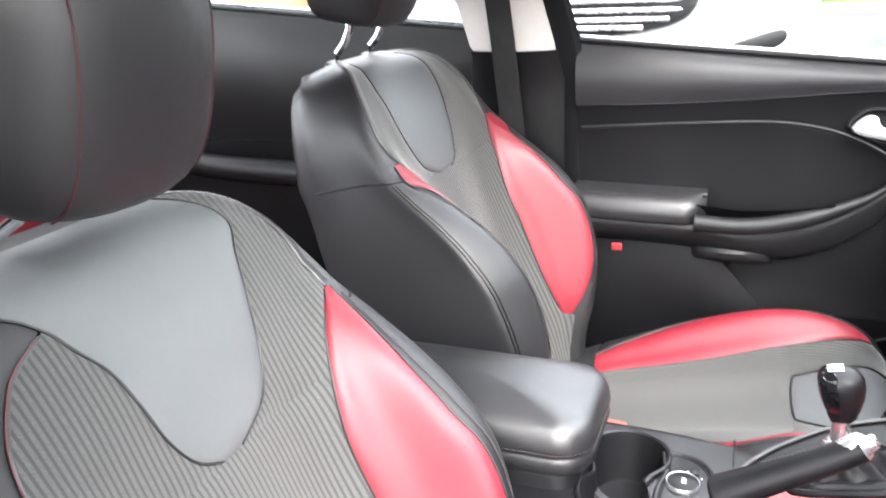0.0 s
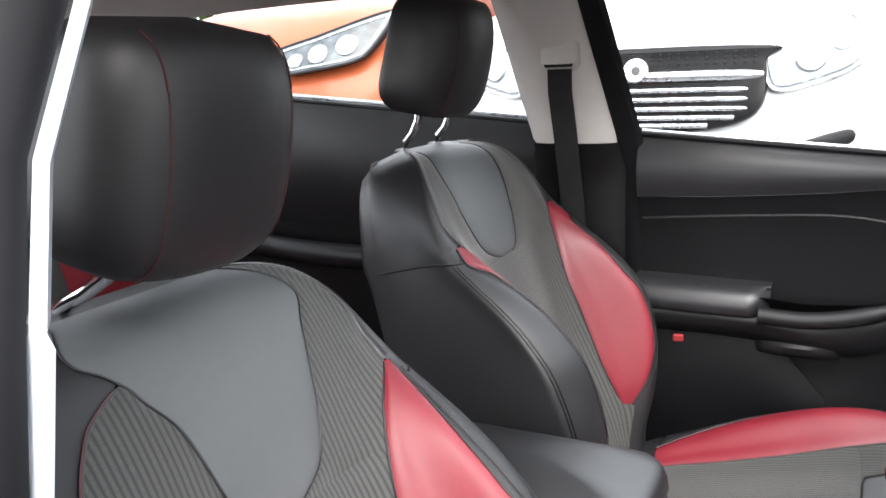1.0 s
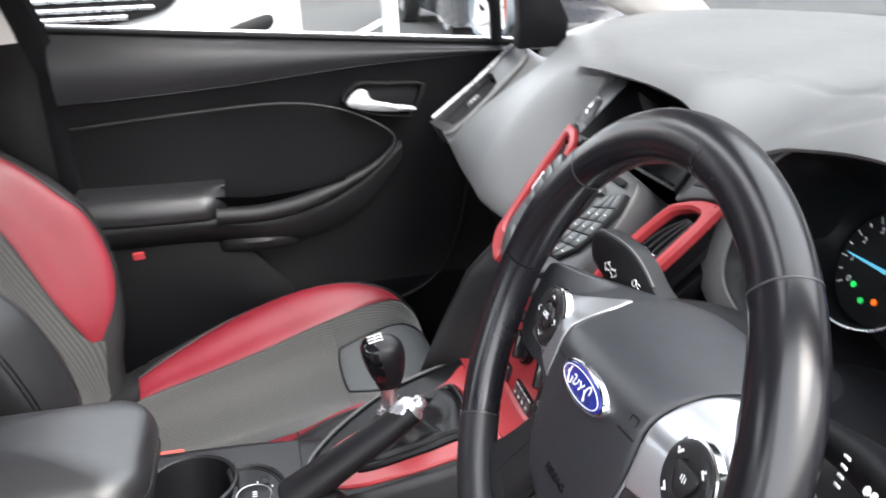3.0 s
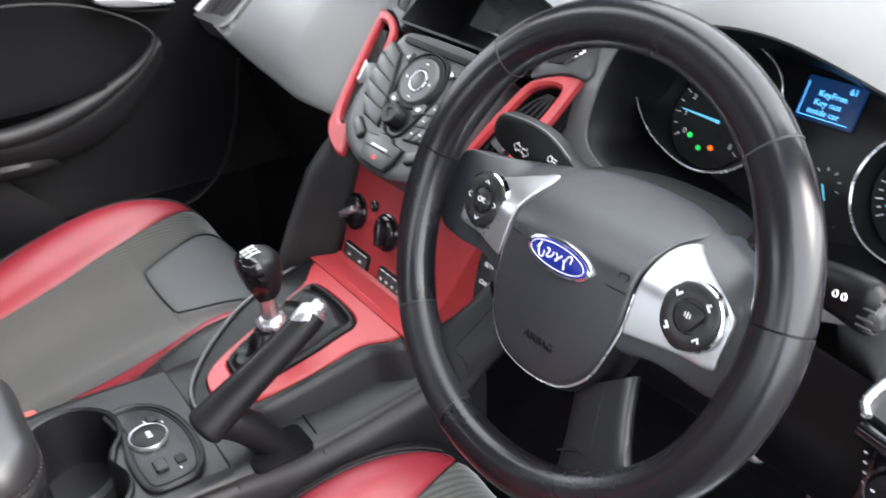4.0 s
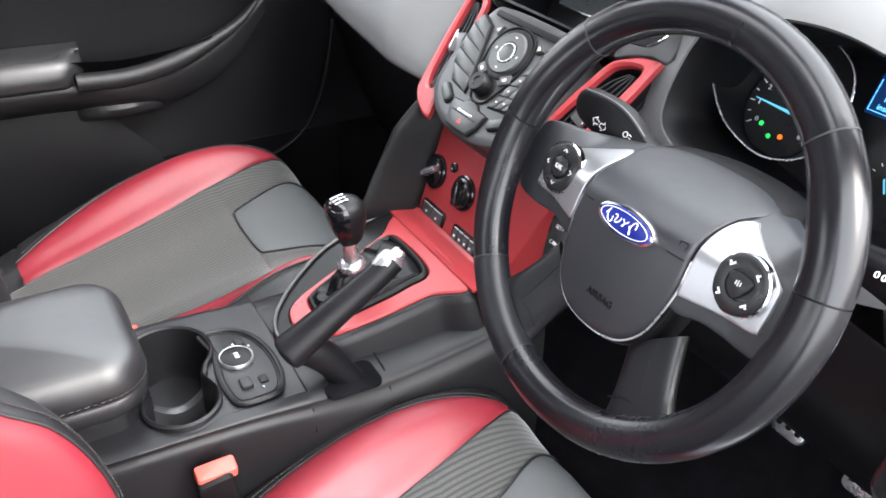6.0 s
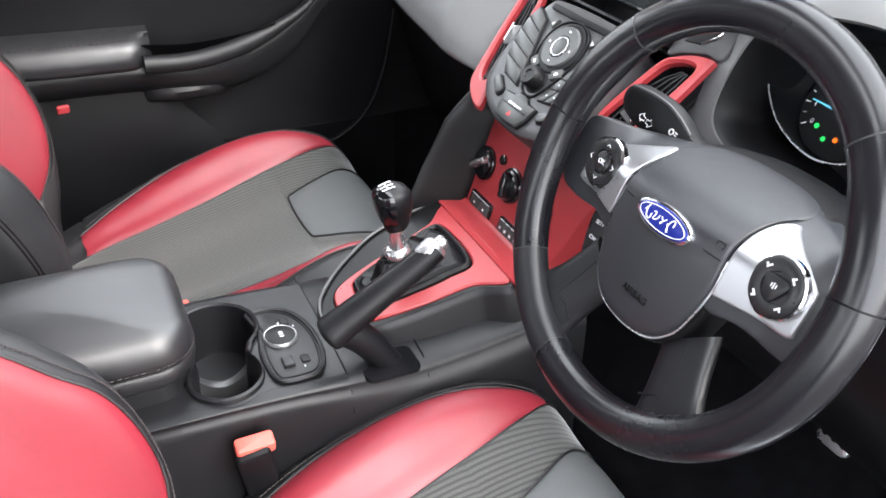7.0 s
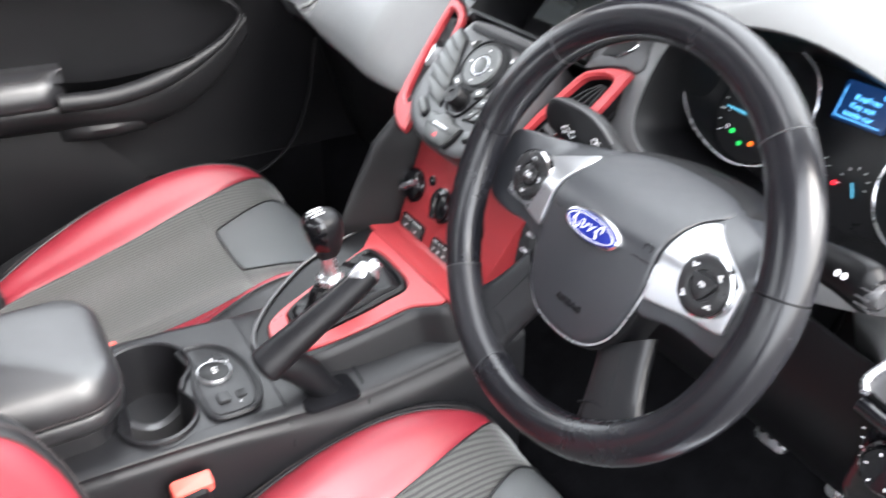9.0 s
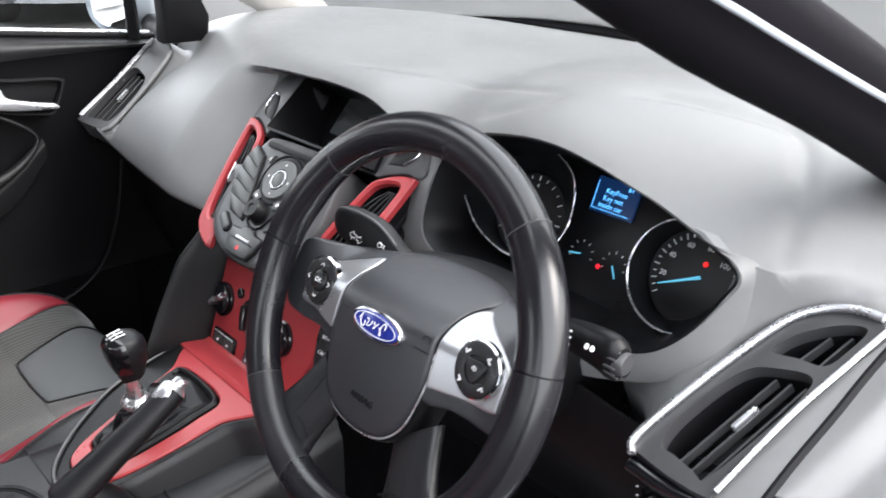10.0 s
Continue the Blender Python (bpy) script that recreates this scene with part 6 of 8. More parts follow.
# wing from the console to the passenger side of the stack
for s in (-1,):
    bm = bmesh.new()
    prof = [(0.372, 0.396), (0.384, 0.428), (0.404, 0.466), (0.429, 0.512), (0.455, 0.560), (0.486, 0.606)]
    backp = [(0.42, 0.36), (0.46, 0.37), (0.49, 0.40), (0.51, 0.44), (0.53, 0.50), (0.56, 0.57)]
    a = spline(prof, 24)
    c = spline(backp, 24)
    rings = []
    for p, q in zip(a, c):
        deep = max(0.0, p[1] - 0.545)
        yh = 0.494 + (p[1] - 0.497) * 0.316 + 0.6 * deep
        p = (p[0] + 0.45 * deep, p[1])
        dx = float(np.interp(p[1], [0.396, 0.43, 0.48, 0.606], [0.028, 0.026, 0.016, 0.010]))
        rings.append([Vector((s * x, y, z)) for x, y, z in spline([(0.098, yh, p[1]), (0.116 - 0.3 * dx, (yh + p[0]) / 2, p[1]), (0.129 - 0.6 * dx, p[0] + 0.003, p[1]), (0.141 - dx, p[0], p[1] - 0.003), (0.152 - dx, p[0] + 0.010, p[1] - 0.010), (0.159 - dx, 0.6 * p[0] + 0.4 * q[0], 0.6 * p[1] + 0.4 * q[1]), (0.161 - dx, *q)], 22)] + [Vector((s * 0.10, max(q[0], yh) + 0.006, p[1]))])
    add_rings(bm, rings, cap=True)
    bmesh.ops.recalc_face_normals(bm, faces=bm.faces)
    part("stack_wing", bm, HARD_BLACK, console, "black wing rising to the stack")
bm = bmesh.new()
rows = []
for x in np.linspace(-0.108, 0.108, 15):
    rows.append([Vector((x, y, z)) for y, z in spline([(0.430, 0.4270), (0.446, 0.4262), (0.458, 0.4250), (0.465, 0.4255), (0.4700, 0.4285)], 12)])
add_rings(bm, rows, closed=False)
part("red_sweep", thicken(bm, -0.003), RED_PLASTIC, console, "red curve joining surround and heater panel")
# belt buckles
for x, y, z, lean in ((0.150, 0.097, 0.335, 14), (-0.098, 0.058, 0.352, -10)):
    bk = thing("belt_buckle", "red topped black seat belt buckle beside the seat", "belt buckle", group="belt buckles")
    bm = bmesh.new()
    box(bm, pose(x, y, z - 0.035, lean * 0.5, lean, 0) @ pose(0, 0, 0, 0, 90, 0) @ pose(0, 0, 0), (0.085, 0.038, 0.013), 0.006)
    part("housing", bm, RUBBER, bk)
    bm = bmesh.new()
    box(bm, pose(x, y, z + 0.006, 0, lean, 0), (0.020, 0.042, 0.013), 0.004)
    part("release", bm, material("buckle_red", (0.62, 0.085, 0.065), 0.45, vary=0.05), bk, "bright red release button")

# ---- end vents, light switch, stalks, pedals
for s in (-1, 1):
    P = vent_plane(s)
    vent = thing("end_vent", "silver edged air vent at the end of the dashboard", "air vent", group="end vents")
    o, holes = V_OUT, [H1, H2] if s > 0 else [H1]
    bm = bmesh.new()
    holed(bm, o, holes, P, -0.030, 0.009, 0.013)
    body = part("vent_panel", bm, SOFT_GREY, vent, "grey vent panel")
    bm = bmesh.new()
    plate(bm, inset(o, 0.006), P, -0.052, -0.040, 0.001)
    for h in holes:
        add_rings(bm, [[P @ Vector((x, y, w)) for x, y in inset(h, -0.0006)] for w in (-0.003, -0.042)])
    part("vent_back", bm, RUBBER, vent, "dark duct of the vent")
    bm = bmesh.new()
    arc = spline([(0.137, -0.008), (0.1405, 0.008), (0.120, 0.051), (0.089, 0.104), (0.055, 0.150), (0.031, 0.1645), (0.005, 0.1675), (-0.020, 0.160)], 60)
    arc = [np.array(q) + (np.array((0.05, 0.06)) - q) / np.linalg.norm(np.array((0.05, 0.06)) - q) * 0.003 for q in arc]
    sweep(bm, [P @ Vector((x, y, 0.0122)) for x, y in arc], 0.0037, 12)
    part("bright_edge" if s > 0 else "inner_edge", bm, SATIN if s > 0 else DASH_GREY, vent, "bright silver edge" if s > 0 else "grey inner edge")
    bm = bmesh.new()
    sweep(bm, [P @ Vector((x, y, 0.0100)) for x, y in spline([(-0.024, 0.150), (-0.001, 0.107), (0.027, 0.053), (0.058, -0.020)], 30)], 0.0026 if s > 0 else 0.0042, 8)
    part("bright_edge", bm, SATIN, vent, "bright silver edge")
    for n, ends in ((3, ((0.112, 0.006), (0.064, -0.012), (0.062, 0.097), (0.014, 0.088))), (2 if s > 0 else 0, ((0.057, 0.115), (0.008, 0.108), (0.036, 0.142), (-0.010, 0.146)))):
        e = [np.array(q) for q in ends]
        for k in range(n):
            f = (k + 0.9) / (n + 0.8)
            a, c = e[0] * (1 - f) + e[1] * f, e[2] * (1 - f) + e[3] * f
            d = (c - a) / np.linalg.norm(c - a)
            side = np.array((-d[1], d[0]))
            b = bmesh.new()
            add_rings(b, [[P @ Vector((*(q + side * u), w)) for u, w in ((-0.0011, -0.001), (0.0011, -0.001), (0.0007, -0.010), (-0.0007, -0.010))] for q in (a, (a + c) / 2, c)], cap=True)
            part("slat", b, SOFT_GREY, vent)
    b = bmesh.new()
    box(b, P @ pose(0.062, 0.052, 0.001, 0, 0, math.degrees(math.atan2(0.022, -0.012))), (0.026, 0.0055, 0.006), 0.0018)
    part("vent_tab", b, SATIN, vent, "bright vent slider")
# strip and groove beside the driver vent
bm = bmesh.new()
plate(bm, [(-0.0215, 0.152), (0.001, 0.107), (0.029, 0.053), (0.060, -0.019), (0.064, -0.030), (0.030, -0.036), (0.024, -0.018), (0.014, 0.015), (-0.002, 0.067), (-0.016, 0.110), (-0.034, 0.158)], vent_plane(1), -0.022, 0.0045, 0.0015)
part("end_strip", bm, DASH_GREY, dash, "smooth grey strip beside the end vent")
bm = bmesh.new()
P = vent_plane(1)
sweep(bm, [P @ Vector((x, y, 0.0015)) for x, y in spline([(-0.031, 0.150), (-0.016, 0.110), (-0.002, 0.067), (0.014, 0.021), (0.026, -0.018)], 30)], 0.0042, 8)
part("groove", bm, RUBBER, dash, "dark groove by the door")
# strip and light switch under the driver vent
lamp = thing("light_switch", "round black headlamp switch with a bright ring", "light switch")
LP = basis((0.590, 0.528, 0.530), (1, 0.10, 0.0), (0, 0.30, 0.95))
bm = bmesh.new()
plate(bm, rounded(0.115, 0.085, 0.022, 7, 0.02, -0.006), LP, -0.03, 0.0, 0.004)
part("switch_panel", bm, GLOSS_BLACK, lamp)
LN = LP @ pose(-0.011, 0.0, 0) @ Matrix.Diagonal((0.72, 0.72, 1, 1))
bm = bmesh.new()
disc(bm, LN, [(0.0305, -0.001), (0.0300, 0.0055), (0.0275, 0.007), (0.0265, 0.004)], 44)
part("ring", bm, CHROME, lamp, "bright ring")
bm = bmesh.new()
disc(bm, LN, [(0.0265, 0.001), (0.0260, 0.010), (0.0235, 0.014), (0.0, 0.015)], 44)
part("rotary_knob", bm, GLOSS_BLACK, lamp)
for k in range(5):
    a = radians(60 + 60 * k)
    bm = bmesh.new()
    box(bm, LN @ pose(0.018 * math.cos(a), 0.018 * math.sin(a), 0.0148, 0, 0, math.degrees(a)), (0.0034, 0.0018, 0.0004))
    part("symbol", bm, WHITE_INK, lamp)
for k in range(4):
    bm = bmesh.new()
    box(bm, LN @ pose(-0.040 + 0.003 * k, 0.024 - 0.010 * k, 0.0004), (0.0032, 0.0014, 0.0006))
    part("symbol", bm, WHITE_INK, lamp)
bm = bmesh.new()
sweep(bm, spline([(0.545, 0.522, 0.570), (0.580, 0.517, 0.571), (0.62, 0.516, 0.578), (0.69, 0.525, 0.60)], 30), 0.0075, 10)
part("gloss_strip", bm, GLOSS_BLACK, lamp)


def stalk(label, pts, radii, marks):
    st = thing("column_stalk", label, "control stalk", group="column stalks")
    b = bmesh.new()
    path = spline(pts, 28)
    sweep(b, path, lambda f: float(curve_at(radii, f)), 18, flat=0.62, up=(0, 1, 0.3))
    part("lever", b, HARD_BLACK, st)
    return st


left = thing("column_stalk", "black indicator stalk with white arrow marks", "control stalk", group="column stalks")
right = stalk("black wiper stalk with a ribbed grey end", [(0.42, 0.505, 0.660), (0.465, 0.500, 0.672), (0.50, 0.493, 0.680), (0.530, 0.486, 0.684), (0.550, 0.482, 0.684)], [(0, 0.012), (0.3, 0.014), (0.55, 0.018), (0.9, 0.021), (1.0, 0.014)], None)
SM = basis((0.222, 0.4715, 0.6925), (0.93, 0.12, -0.30), (0.26, 0.25, 0.93))
bm = bmesh.new()
plate(bm, smooth_outline([(-0.015, 0.016), (0.007, 0.0225), (0.028, 0.0255), (0.046, 0.0235), (0.066, 0.018), (0.095, 0.016), (0.105, 0.004), (0.085, -0.006), (0.060, -0.009), (0.032, -0.0105), (0.011, -0.012), (-0.009, -0.0085), (-0.018, 0.003)], 60), SM, -0.014, 0.004, 0.004, 0.001)
part("lever", bm, HARD_BLACK, left)
bm = bmesh.new()
sweep(bm, [SM @ Vector((x, y, 0.0015)) for x, y in spline([(-0.014, 0.0155), (0.007, 0.0218), (0.028, 0.0248), (0.046, 0.0228), (0.062, 0.018)], 24)], 0.0016, 6)
part("pale_edge", bm, SOFT_GREY, left, "lighter upper edge")
for s in (-1, 1):
    bm = bmesh.new()
    sweep(bm, [SM @ Vector((0.019 + s * x * 0.8, 0.001 + y * 0.8, 0.0058)) for x, y in ((0.0015, 0.0025), (0.0055, 0.0025), (0.0055, 0.0055), (0.0105, 0), (0.0055, -0.0055), (0.0055, -0.0025), (0.0015, -0.0025))], 0.0004, 5, closed=True)
    part("arrow_mark", bm, WHITE_INK, left)
bm = bmesh.new()
frame_plate(bm, oval(0.0026, 0.0030, 16, 0.047, 0.010), oval(0.0019, 0.0023, 16, 0.047, 0.010), SM, 0.003, 0.0056, 0.0003)
for k in range(3):
    box(bm, SM @ pose(0.052, 0.007 + 0.0026 * k, 0.0052), (0.003, 0.0007, 0.0006))
part("lamp_mark", bm, WHITE_INK, left)
bm = bmesh.new()
disc(bm, basis((0.549, 0.482, 0.684), (0, 0, 1), (0, 1, 0)) @ pose(0, 0, 0, 0, 180, 0), [(0.010, -0.012), (0.0105, 0.0), (0.008, 0.004), (0.0, 0.004)], 20)
part("end_cap", bm, SOFT_GREY, right, "grey ribbed stalk end")
for k in range(7):
    bm = bmesh.new()
    a = radians(90 + 30 * (k - 3))
    box(bm, pose(0.545, 0.482 - 0.0125 * math.sin(a), 0.684 + 0.0125 * math.cos(a), math.degrees(a) - 90), (0.010, 0.0018, 0.0014), 0.0005)
    part("rib", bm, SOFT_GREY, right)
SM2 = basis((0.524, 0.4665, 0.694), (0.95, -0.2, 0.15), (-0.1, 0.3, 0.95))
bm = bmesh.new()
for k in range(4):
    box(bm, SM2 @ pose(-0.018, -0.009 + 0.005 * k, 0.001), (0.005, 0.0014, 0.001))
for cx in (0.003, 0.009):
    frame_plate(bm, oval(0.0018, 0.0024, 14, cx, 0.0), oval(0.0014, 0.0019, 14, cx, 0.0), SM2, 0.0, 0.0016, 0.0002)
part("wiper_mark", bm, WHITE_INK, right)
# cruise keys low on the wheel
bm = bmesh.new()
plate(bm, smooth_outline([(-0.098, -0.036), (-0.074, -0.040), (-0.066, -0.075), (-0.074, -0.084), (-0.090, -0.080)], 30), WHEEL, -0.02, -0.009, 0.002)
keys = part("cruise_keys", bm, PAD_BLACK, wheel, "black cruise control keys with white words")
for text, x, y in (("SET+", -0.084, -0.045), ("CAN", -0.084, -0.060), ("SET-", -0.079, -0.074)):
    lettering("key_words", text, WHEEL @ pose(x, y, -0.0086), 0.0052, WHITE_INK, keys, 0.0002)
# pedals
for x, y, z, w, h, lab in ((0.322, 0.822, 0.220, 0.050, 0.055, "clutch"), (0.440, 0.820, 0.222, 0.056, 0.060, "brake"), (0.540, 0.830, 0.172, 0.045, 0.110, "accelerator")):
    ped = thing("pedal", f"bright metal {lab} pedal with black rubber grips", "pedal", group="pedals")
    m = basis((x, y, z), (1, 0, 0), (0, 0.55, 0.83))
    bm = bmesh.new()
    plate(bm, rounded(w, h, 0.010, 5), m, -0.006, 0.003, 0.002)
    part("pad", bm, SATIN, ped, "brushed metal pedal pad")
    for i in range(3):
        for j in range(2 if h < 0.06 else 5):
            bm = bmesh.new()
            plate(bm, oval(0.0045, 0.0035, 12, -w * 0.3 + w * 0.3 * i, -h * 0.25 + j * 0.020), m, 0.002, 0.0052, 0.001)
            part("grip", bm, RUBBER, ped)
    bm = bmesh.new()
    sweep(bm, spline([m @ Vector((0, 0.01, -0.006)), m @ Vector((0, 0.05, -0.03)), Vector((x, y + 0.05, z + 0.14)), Vector((x, y + 0.06, z + 0.22))], 14), 0.009, 8)
    part("arm", bm, HARD_BLACK, ped)

# ---- car body round the cabin
PAINT = material("pale_blue_car_paint", (0.46, 0.50, 0.55), 0.3, metal=0.2, vary=0.03, scale=3, coat=0.8)


def tagged_sheet(name, bm, mat, label, category, kind="structure"):
    return tagged(link_bm(name, bm, mat), label, category, kind=kind)


bm = bmesh.new()
rows = []
for y in np.linspace(-1.6, 1.12, 42):
    rise = 0.0 if y < 0.62 else 0.55 * (y - 0.62)
    rows.append([Vector((x, y, 0.025 + rise + 0.004 * math.sin(9 * x + 5 * y))) for x in np.linspace(-0.70, 0.72, 25)])
add_rings(bm, rows, closed=False)
tagged_sheet("floor", bm, CARPET, "dark carpeted car floor", "floor")
mat_ = thing("floor_mat", "ribbed dark grey mat in the driver footwell", "floor mat")
bm = bmesh.new()
plate(bm, rounded(0.40, 0.50, 0.06, 6), basis((0.40, 0.52, 0.035), (1, 0, 0), (0, 1, 0)), -0.012, 0.006, 0.004)
part("mat", bm, CARPET, mat_)
for k in range(16):
    bm = bmesh.new()
    box(bm, pose(0.40, 0.33 + 0.024 * k, 0.043), (0.30, 0.008, 0.006), 0.002)
    part("rib", bm, HARD_BLACK, mat_)

# roof lining, closed rear, sills
bm = bmesh.new()
rows = []
for y in np.linspace(-1.5, 0.10, 24):
    f = (y + 1.5) / 1.72
    rows.append([Vector((x, y, 1.20 + 0.03 * math.sin(math.pi * f) - 0.10 * (abs(x) / 0.58) ** 4)) for x in np.linspace(-0.58, 0.58, 21)])
add_rings(bm, rows, closed=False)
tagged_sheet("ceiling", thicken(bm, 0.04), BEIGE, "pale cloth roof lining", "ceiling")
bm = bmesh.new()
rows = [[Vector((x, -1.5 - 0.12 * f, 0.02 + 0.85 * f)) for x in np.linspace(-0.74, 0.74, 9)] for f in np.linspace(0, 1, 6)]
add_rings(bm, rows, closed=False)
tagged_sheet("wall_rear", thicken(bm, 0.03), HARD_BLACK, "black rear wall of the cabin", "wall")
bm = bmesh.new()
rows = [[Vector((x, 1.0 + 0.16 * f, 0.22 + 0.57 * f)) for x in np.linspace(-0.72, 0.72, 9)] for f in np.linspace(0, 1, 6)]
add_rings(bm, rows, closed=False)
tagged_sheet("wall_front", thicken(bm, 0.02), HARD_BLACK, "black bulkhead behind the dashboard", "wall")

for s in (-1, 1):
    bm = bmesh.new()
    rows = [[Vector((s * (0.715 + 0.012 * math.sin(4 * y)), y, z)) for z in np.linspace(0.0, 0.60 if y < 0.74 else 0.745, 6)] for y in np.linspace(0.58, 1.25, 9)]
    add_rings(bm, rows, closed=False)
    tagged_sheet("wall_footwell_left" if s < 0 else "wall_footwell_right", thicken(bm, 0.01), CARPET, "dark carpeted side of the footwell", "wall")

body = thing("hatchback", "pale blue parked car with its driver door open", "car")


def beam(pts, wid, thick, mat, name, label="", up=(0, 1, 0), n=20):
    b = bmesh.new()
    sweep(b, spline(pts, n), wid, 14, flat=thick / wid if not callable(wid) else thick, up=up)
    return part(name, b, mat, body, label)


# pillars
beam([(-0.665, 1.08, 0.745), (-0.655, 0.95, 0.815), (-0.640, 0.80, 0.890), (-0.615, 0.60, 0.985), (-0.585, 0.35, 1.10), (-0.56, 0.15, 1.18)], 0.050, 0.030, BEIGE, "front_pillar", "pale cloth covered front pillar", up=(1, 0, 0))
beam([(-0.715, 1.08, 0.765), (-0.700, 0.93, 0.85), (-0.68, 0.72, 0.955), (-0.65, 0.45, 1.08), (-0.61, 0.18, 1.19)], 0.026, 0.020, RUBBER, "front_pillar_seal", "black rubber seal", up=(1, 0, 0))
# near-black base colour carries the shade on the driver-side pillar trim
SHADED_TRIM = material("shaded_pillar_trim", (0.007, 0.006, 0.008), 0.9, vary=0.2, grain=0.3, grain_size=900, scale=6, spec=0.12)
beam([(0.655, 0.93, 0.738), (0.640, 0.80, 0.798), (0.612, 0.62, 0.879), (0.583, 0.45, 0.948), (0.55, 0.25, 1.048), (0.52, 0.08, 1.153)], 0.036, 0.040, SHADED_TRIM, "front_pillar", "front pillar with its shade put into a near-black trim colour", up=(1, 0, 0))
beam([(0.694, 0.80, 0.805), (0.673, 0.68, 0.850), (0.655, 0.588, 0.8835), (0.639, 0.503, 0.9155), (0.6255, 0.434, 0.9425), (0.612, 0.36, 0.972), (0.585, 0.20, 1.045)], 0.0022, 0.0022, PAINT, "pillar_edge", "pale painted edge of the pillar", up=(1, 0, 0))
beam([(0.725, 0.93, 0.775), (0.715, 0.80, 0.842), (0.690, 0.62, 0.925), (0.664, 0.45, 1.002), (0.635, 0.25, 1.095), (0.61, 0.08, 1.19)], 0.018, 0.016, RUBBER, "front_pillar_seal", "black rubber seal", up=(1, 0, 0))
for s in (-1, 1):
    beam([(s * 0.57, 0.20, 1.175), (s * 0.575, -0.5, 1.19), (s * 0.57, -1.0, 1.17), (s * 0.54, -1.45, 1.08)], 0.040, 0.045, BEIGE, "roof_rail", "pale roof rail", up=(0, 0, 1))


def pillar_sheet(s, y_front, y_back, zs, mat, name, label, x_of):
    b = bmesh.new()
    rows = []
    for z in zs:
        yf, yb = y_front(z), y_back(z)
        rows.append([Vector((s * (x_of(z) - 0.022 * math.sin(math.pi * f) ** 0.6), yf + (yb - yf) * f, z)) for f in np.linspace(0, 1, 13)])
    add_rings(b, rows, closed=False)
    return part(name, thicken(b, 0.006), mat, body, label)


xb = lambda z: 0.715 if z < 0.75 else 0.715 - 0.30 * (z - 0.75)
bf = lambda z: -0.150 + (-0.22) * max(0, z - 0.78) if z > 0.78 else -0.135
bb = lambda z: -0.325 - 0.20 * max(0, z - 0.8)
for s in (-1, 1):
    pillar_sheet(s, bf, bb, np.linspace(0.795, 1.18, 14), BEIGE, "centre_pillar", "pale upper trim of the centre pillar", xb)
    pillar_sheet(s, lambda z: bf(z) + 0.005, lambda z: bb(z) - 0.006, np.linspace(0.05, 0.797, 18), HARD_BLACK, "centre_pillar_foot", "black lower trim of the centre pillar", lambda z: xb(z) - 0.002)
    beam([(s * 0.722, -0.115, 0.06), (s * 0.725, -0.112, 0.40), (s * 0.722, -0.118, 0.70), (s * 0.710, -0.138, 0.85), (s * 0.675, -0.185, 1.03), (s * 0.63, -0.225, 1.17)], 0.013, 0.016, RUBBER, "door_seal", "black rubber door seal", up=(1, 0, 0))
# painted flange of the open driver doorway
b = bmesh.new()
rows = []
for z, x, y0, y1 in ((0.05, 0.722, -0.036, -0.026), (0.50, 0.724, -0.033, -0.023), (0.80, 0.720, -0.031, -0.021), (0.858, 0.715, -0.026, -0.0145), (0.864, 0.7145, -0.023, -0.0185), (0.92, 0.688, -0.0425, -0.0380), (0.977, 0.662, -0.0405, -0.0365), (1.18, 0.595, -0.034, -0.030)):
    rows.append([Vector((x - 0.012, y0 - 0.010, z)), Vector((x, y0, z)), Vector((x + 0.0005, y1, z))])
add_rings(b, rows, closed=False)
part("door_flange", thicken(b, 0.004), PAINT, body, "pale painted flange of the doorway")
b = bmesh.new()
rows = []
for z, y, x in ((0.05, -0.030, 0.725), (0.50, -0.027, 0.727), (0.80, -0.025, 0.723), (0.862, -0.021, 0.717), (0.92, -0.042, 0.6905), (0.977, -0.040, 0.6645), (1.18, -0.034, 0.5975)):
    rows.append([Vector((x, y, z)), Vector((x + 0.012, y + 0.001, z)), Vector((x + 0.03, y - 0.010, z)), Vector((x + 0.05, y - 0.035, z)), Vector((x + 0.05, y - 0.10, z))])
add_rings(b, rows, closed=False)
part("door_seal", thicken(b, 0.006), RUBBER, body, "broad black door seal")
b = bmesh.new()
rows = [[Vector((-0.737, y, z)) for z in (0.03, 0.4, sz)] for y, sz in ((-0.34, 0.83), (-0.20, 0.825), (-0.06, 0.80))]
add_rings(b, rows, closed=False)
part("door_jamb", thicken(b, -0.004), RUBBER, body)
b = bmesh.new()
plate(b, rounded(0.10, 2.1, 0.03, 5, 0.0, 0.0), pose(0.745, 0.0, 0.06), -0.12, 0.02, 0.01)
part("door_sill", b, PAINT, body, "painted door sill")
# bonnet and screen base
b = bmesh.new()
rows = []
for x in np.linspace(-0.74, 0.74, 21):
    k = (x / 0.74) ** 2
    rows.append([Vector((x, y, z - 0.06 * k - 0.02 * k * k)) for y, z in spline([(1.30, 0.755), (1.5, 0.745), (1.8, 0.70), (2.05, 0.62), (2.15, 0.50)], 16)])
add_rings(b, rows, closed=False)
part("bonnet", thicken(b, 0.01), PAINT, body, "pale painted bonnet")
b = bmesh.new()
rows = []
for x in np.linspace(-0.72, 0.72, 17):
    k = (x / 0.72) ** 2
    rows.append([Vector((x, y - 0.10 * k, z - 0.015 * k)) for y, z in ((1.165, 0.795), (1.21, 0.775), (1.27, 0.770), (1.32, 0.755))])
add_rings(b, rows, closed=False)
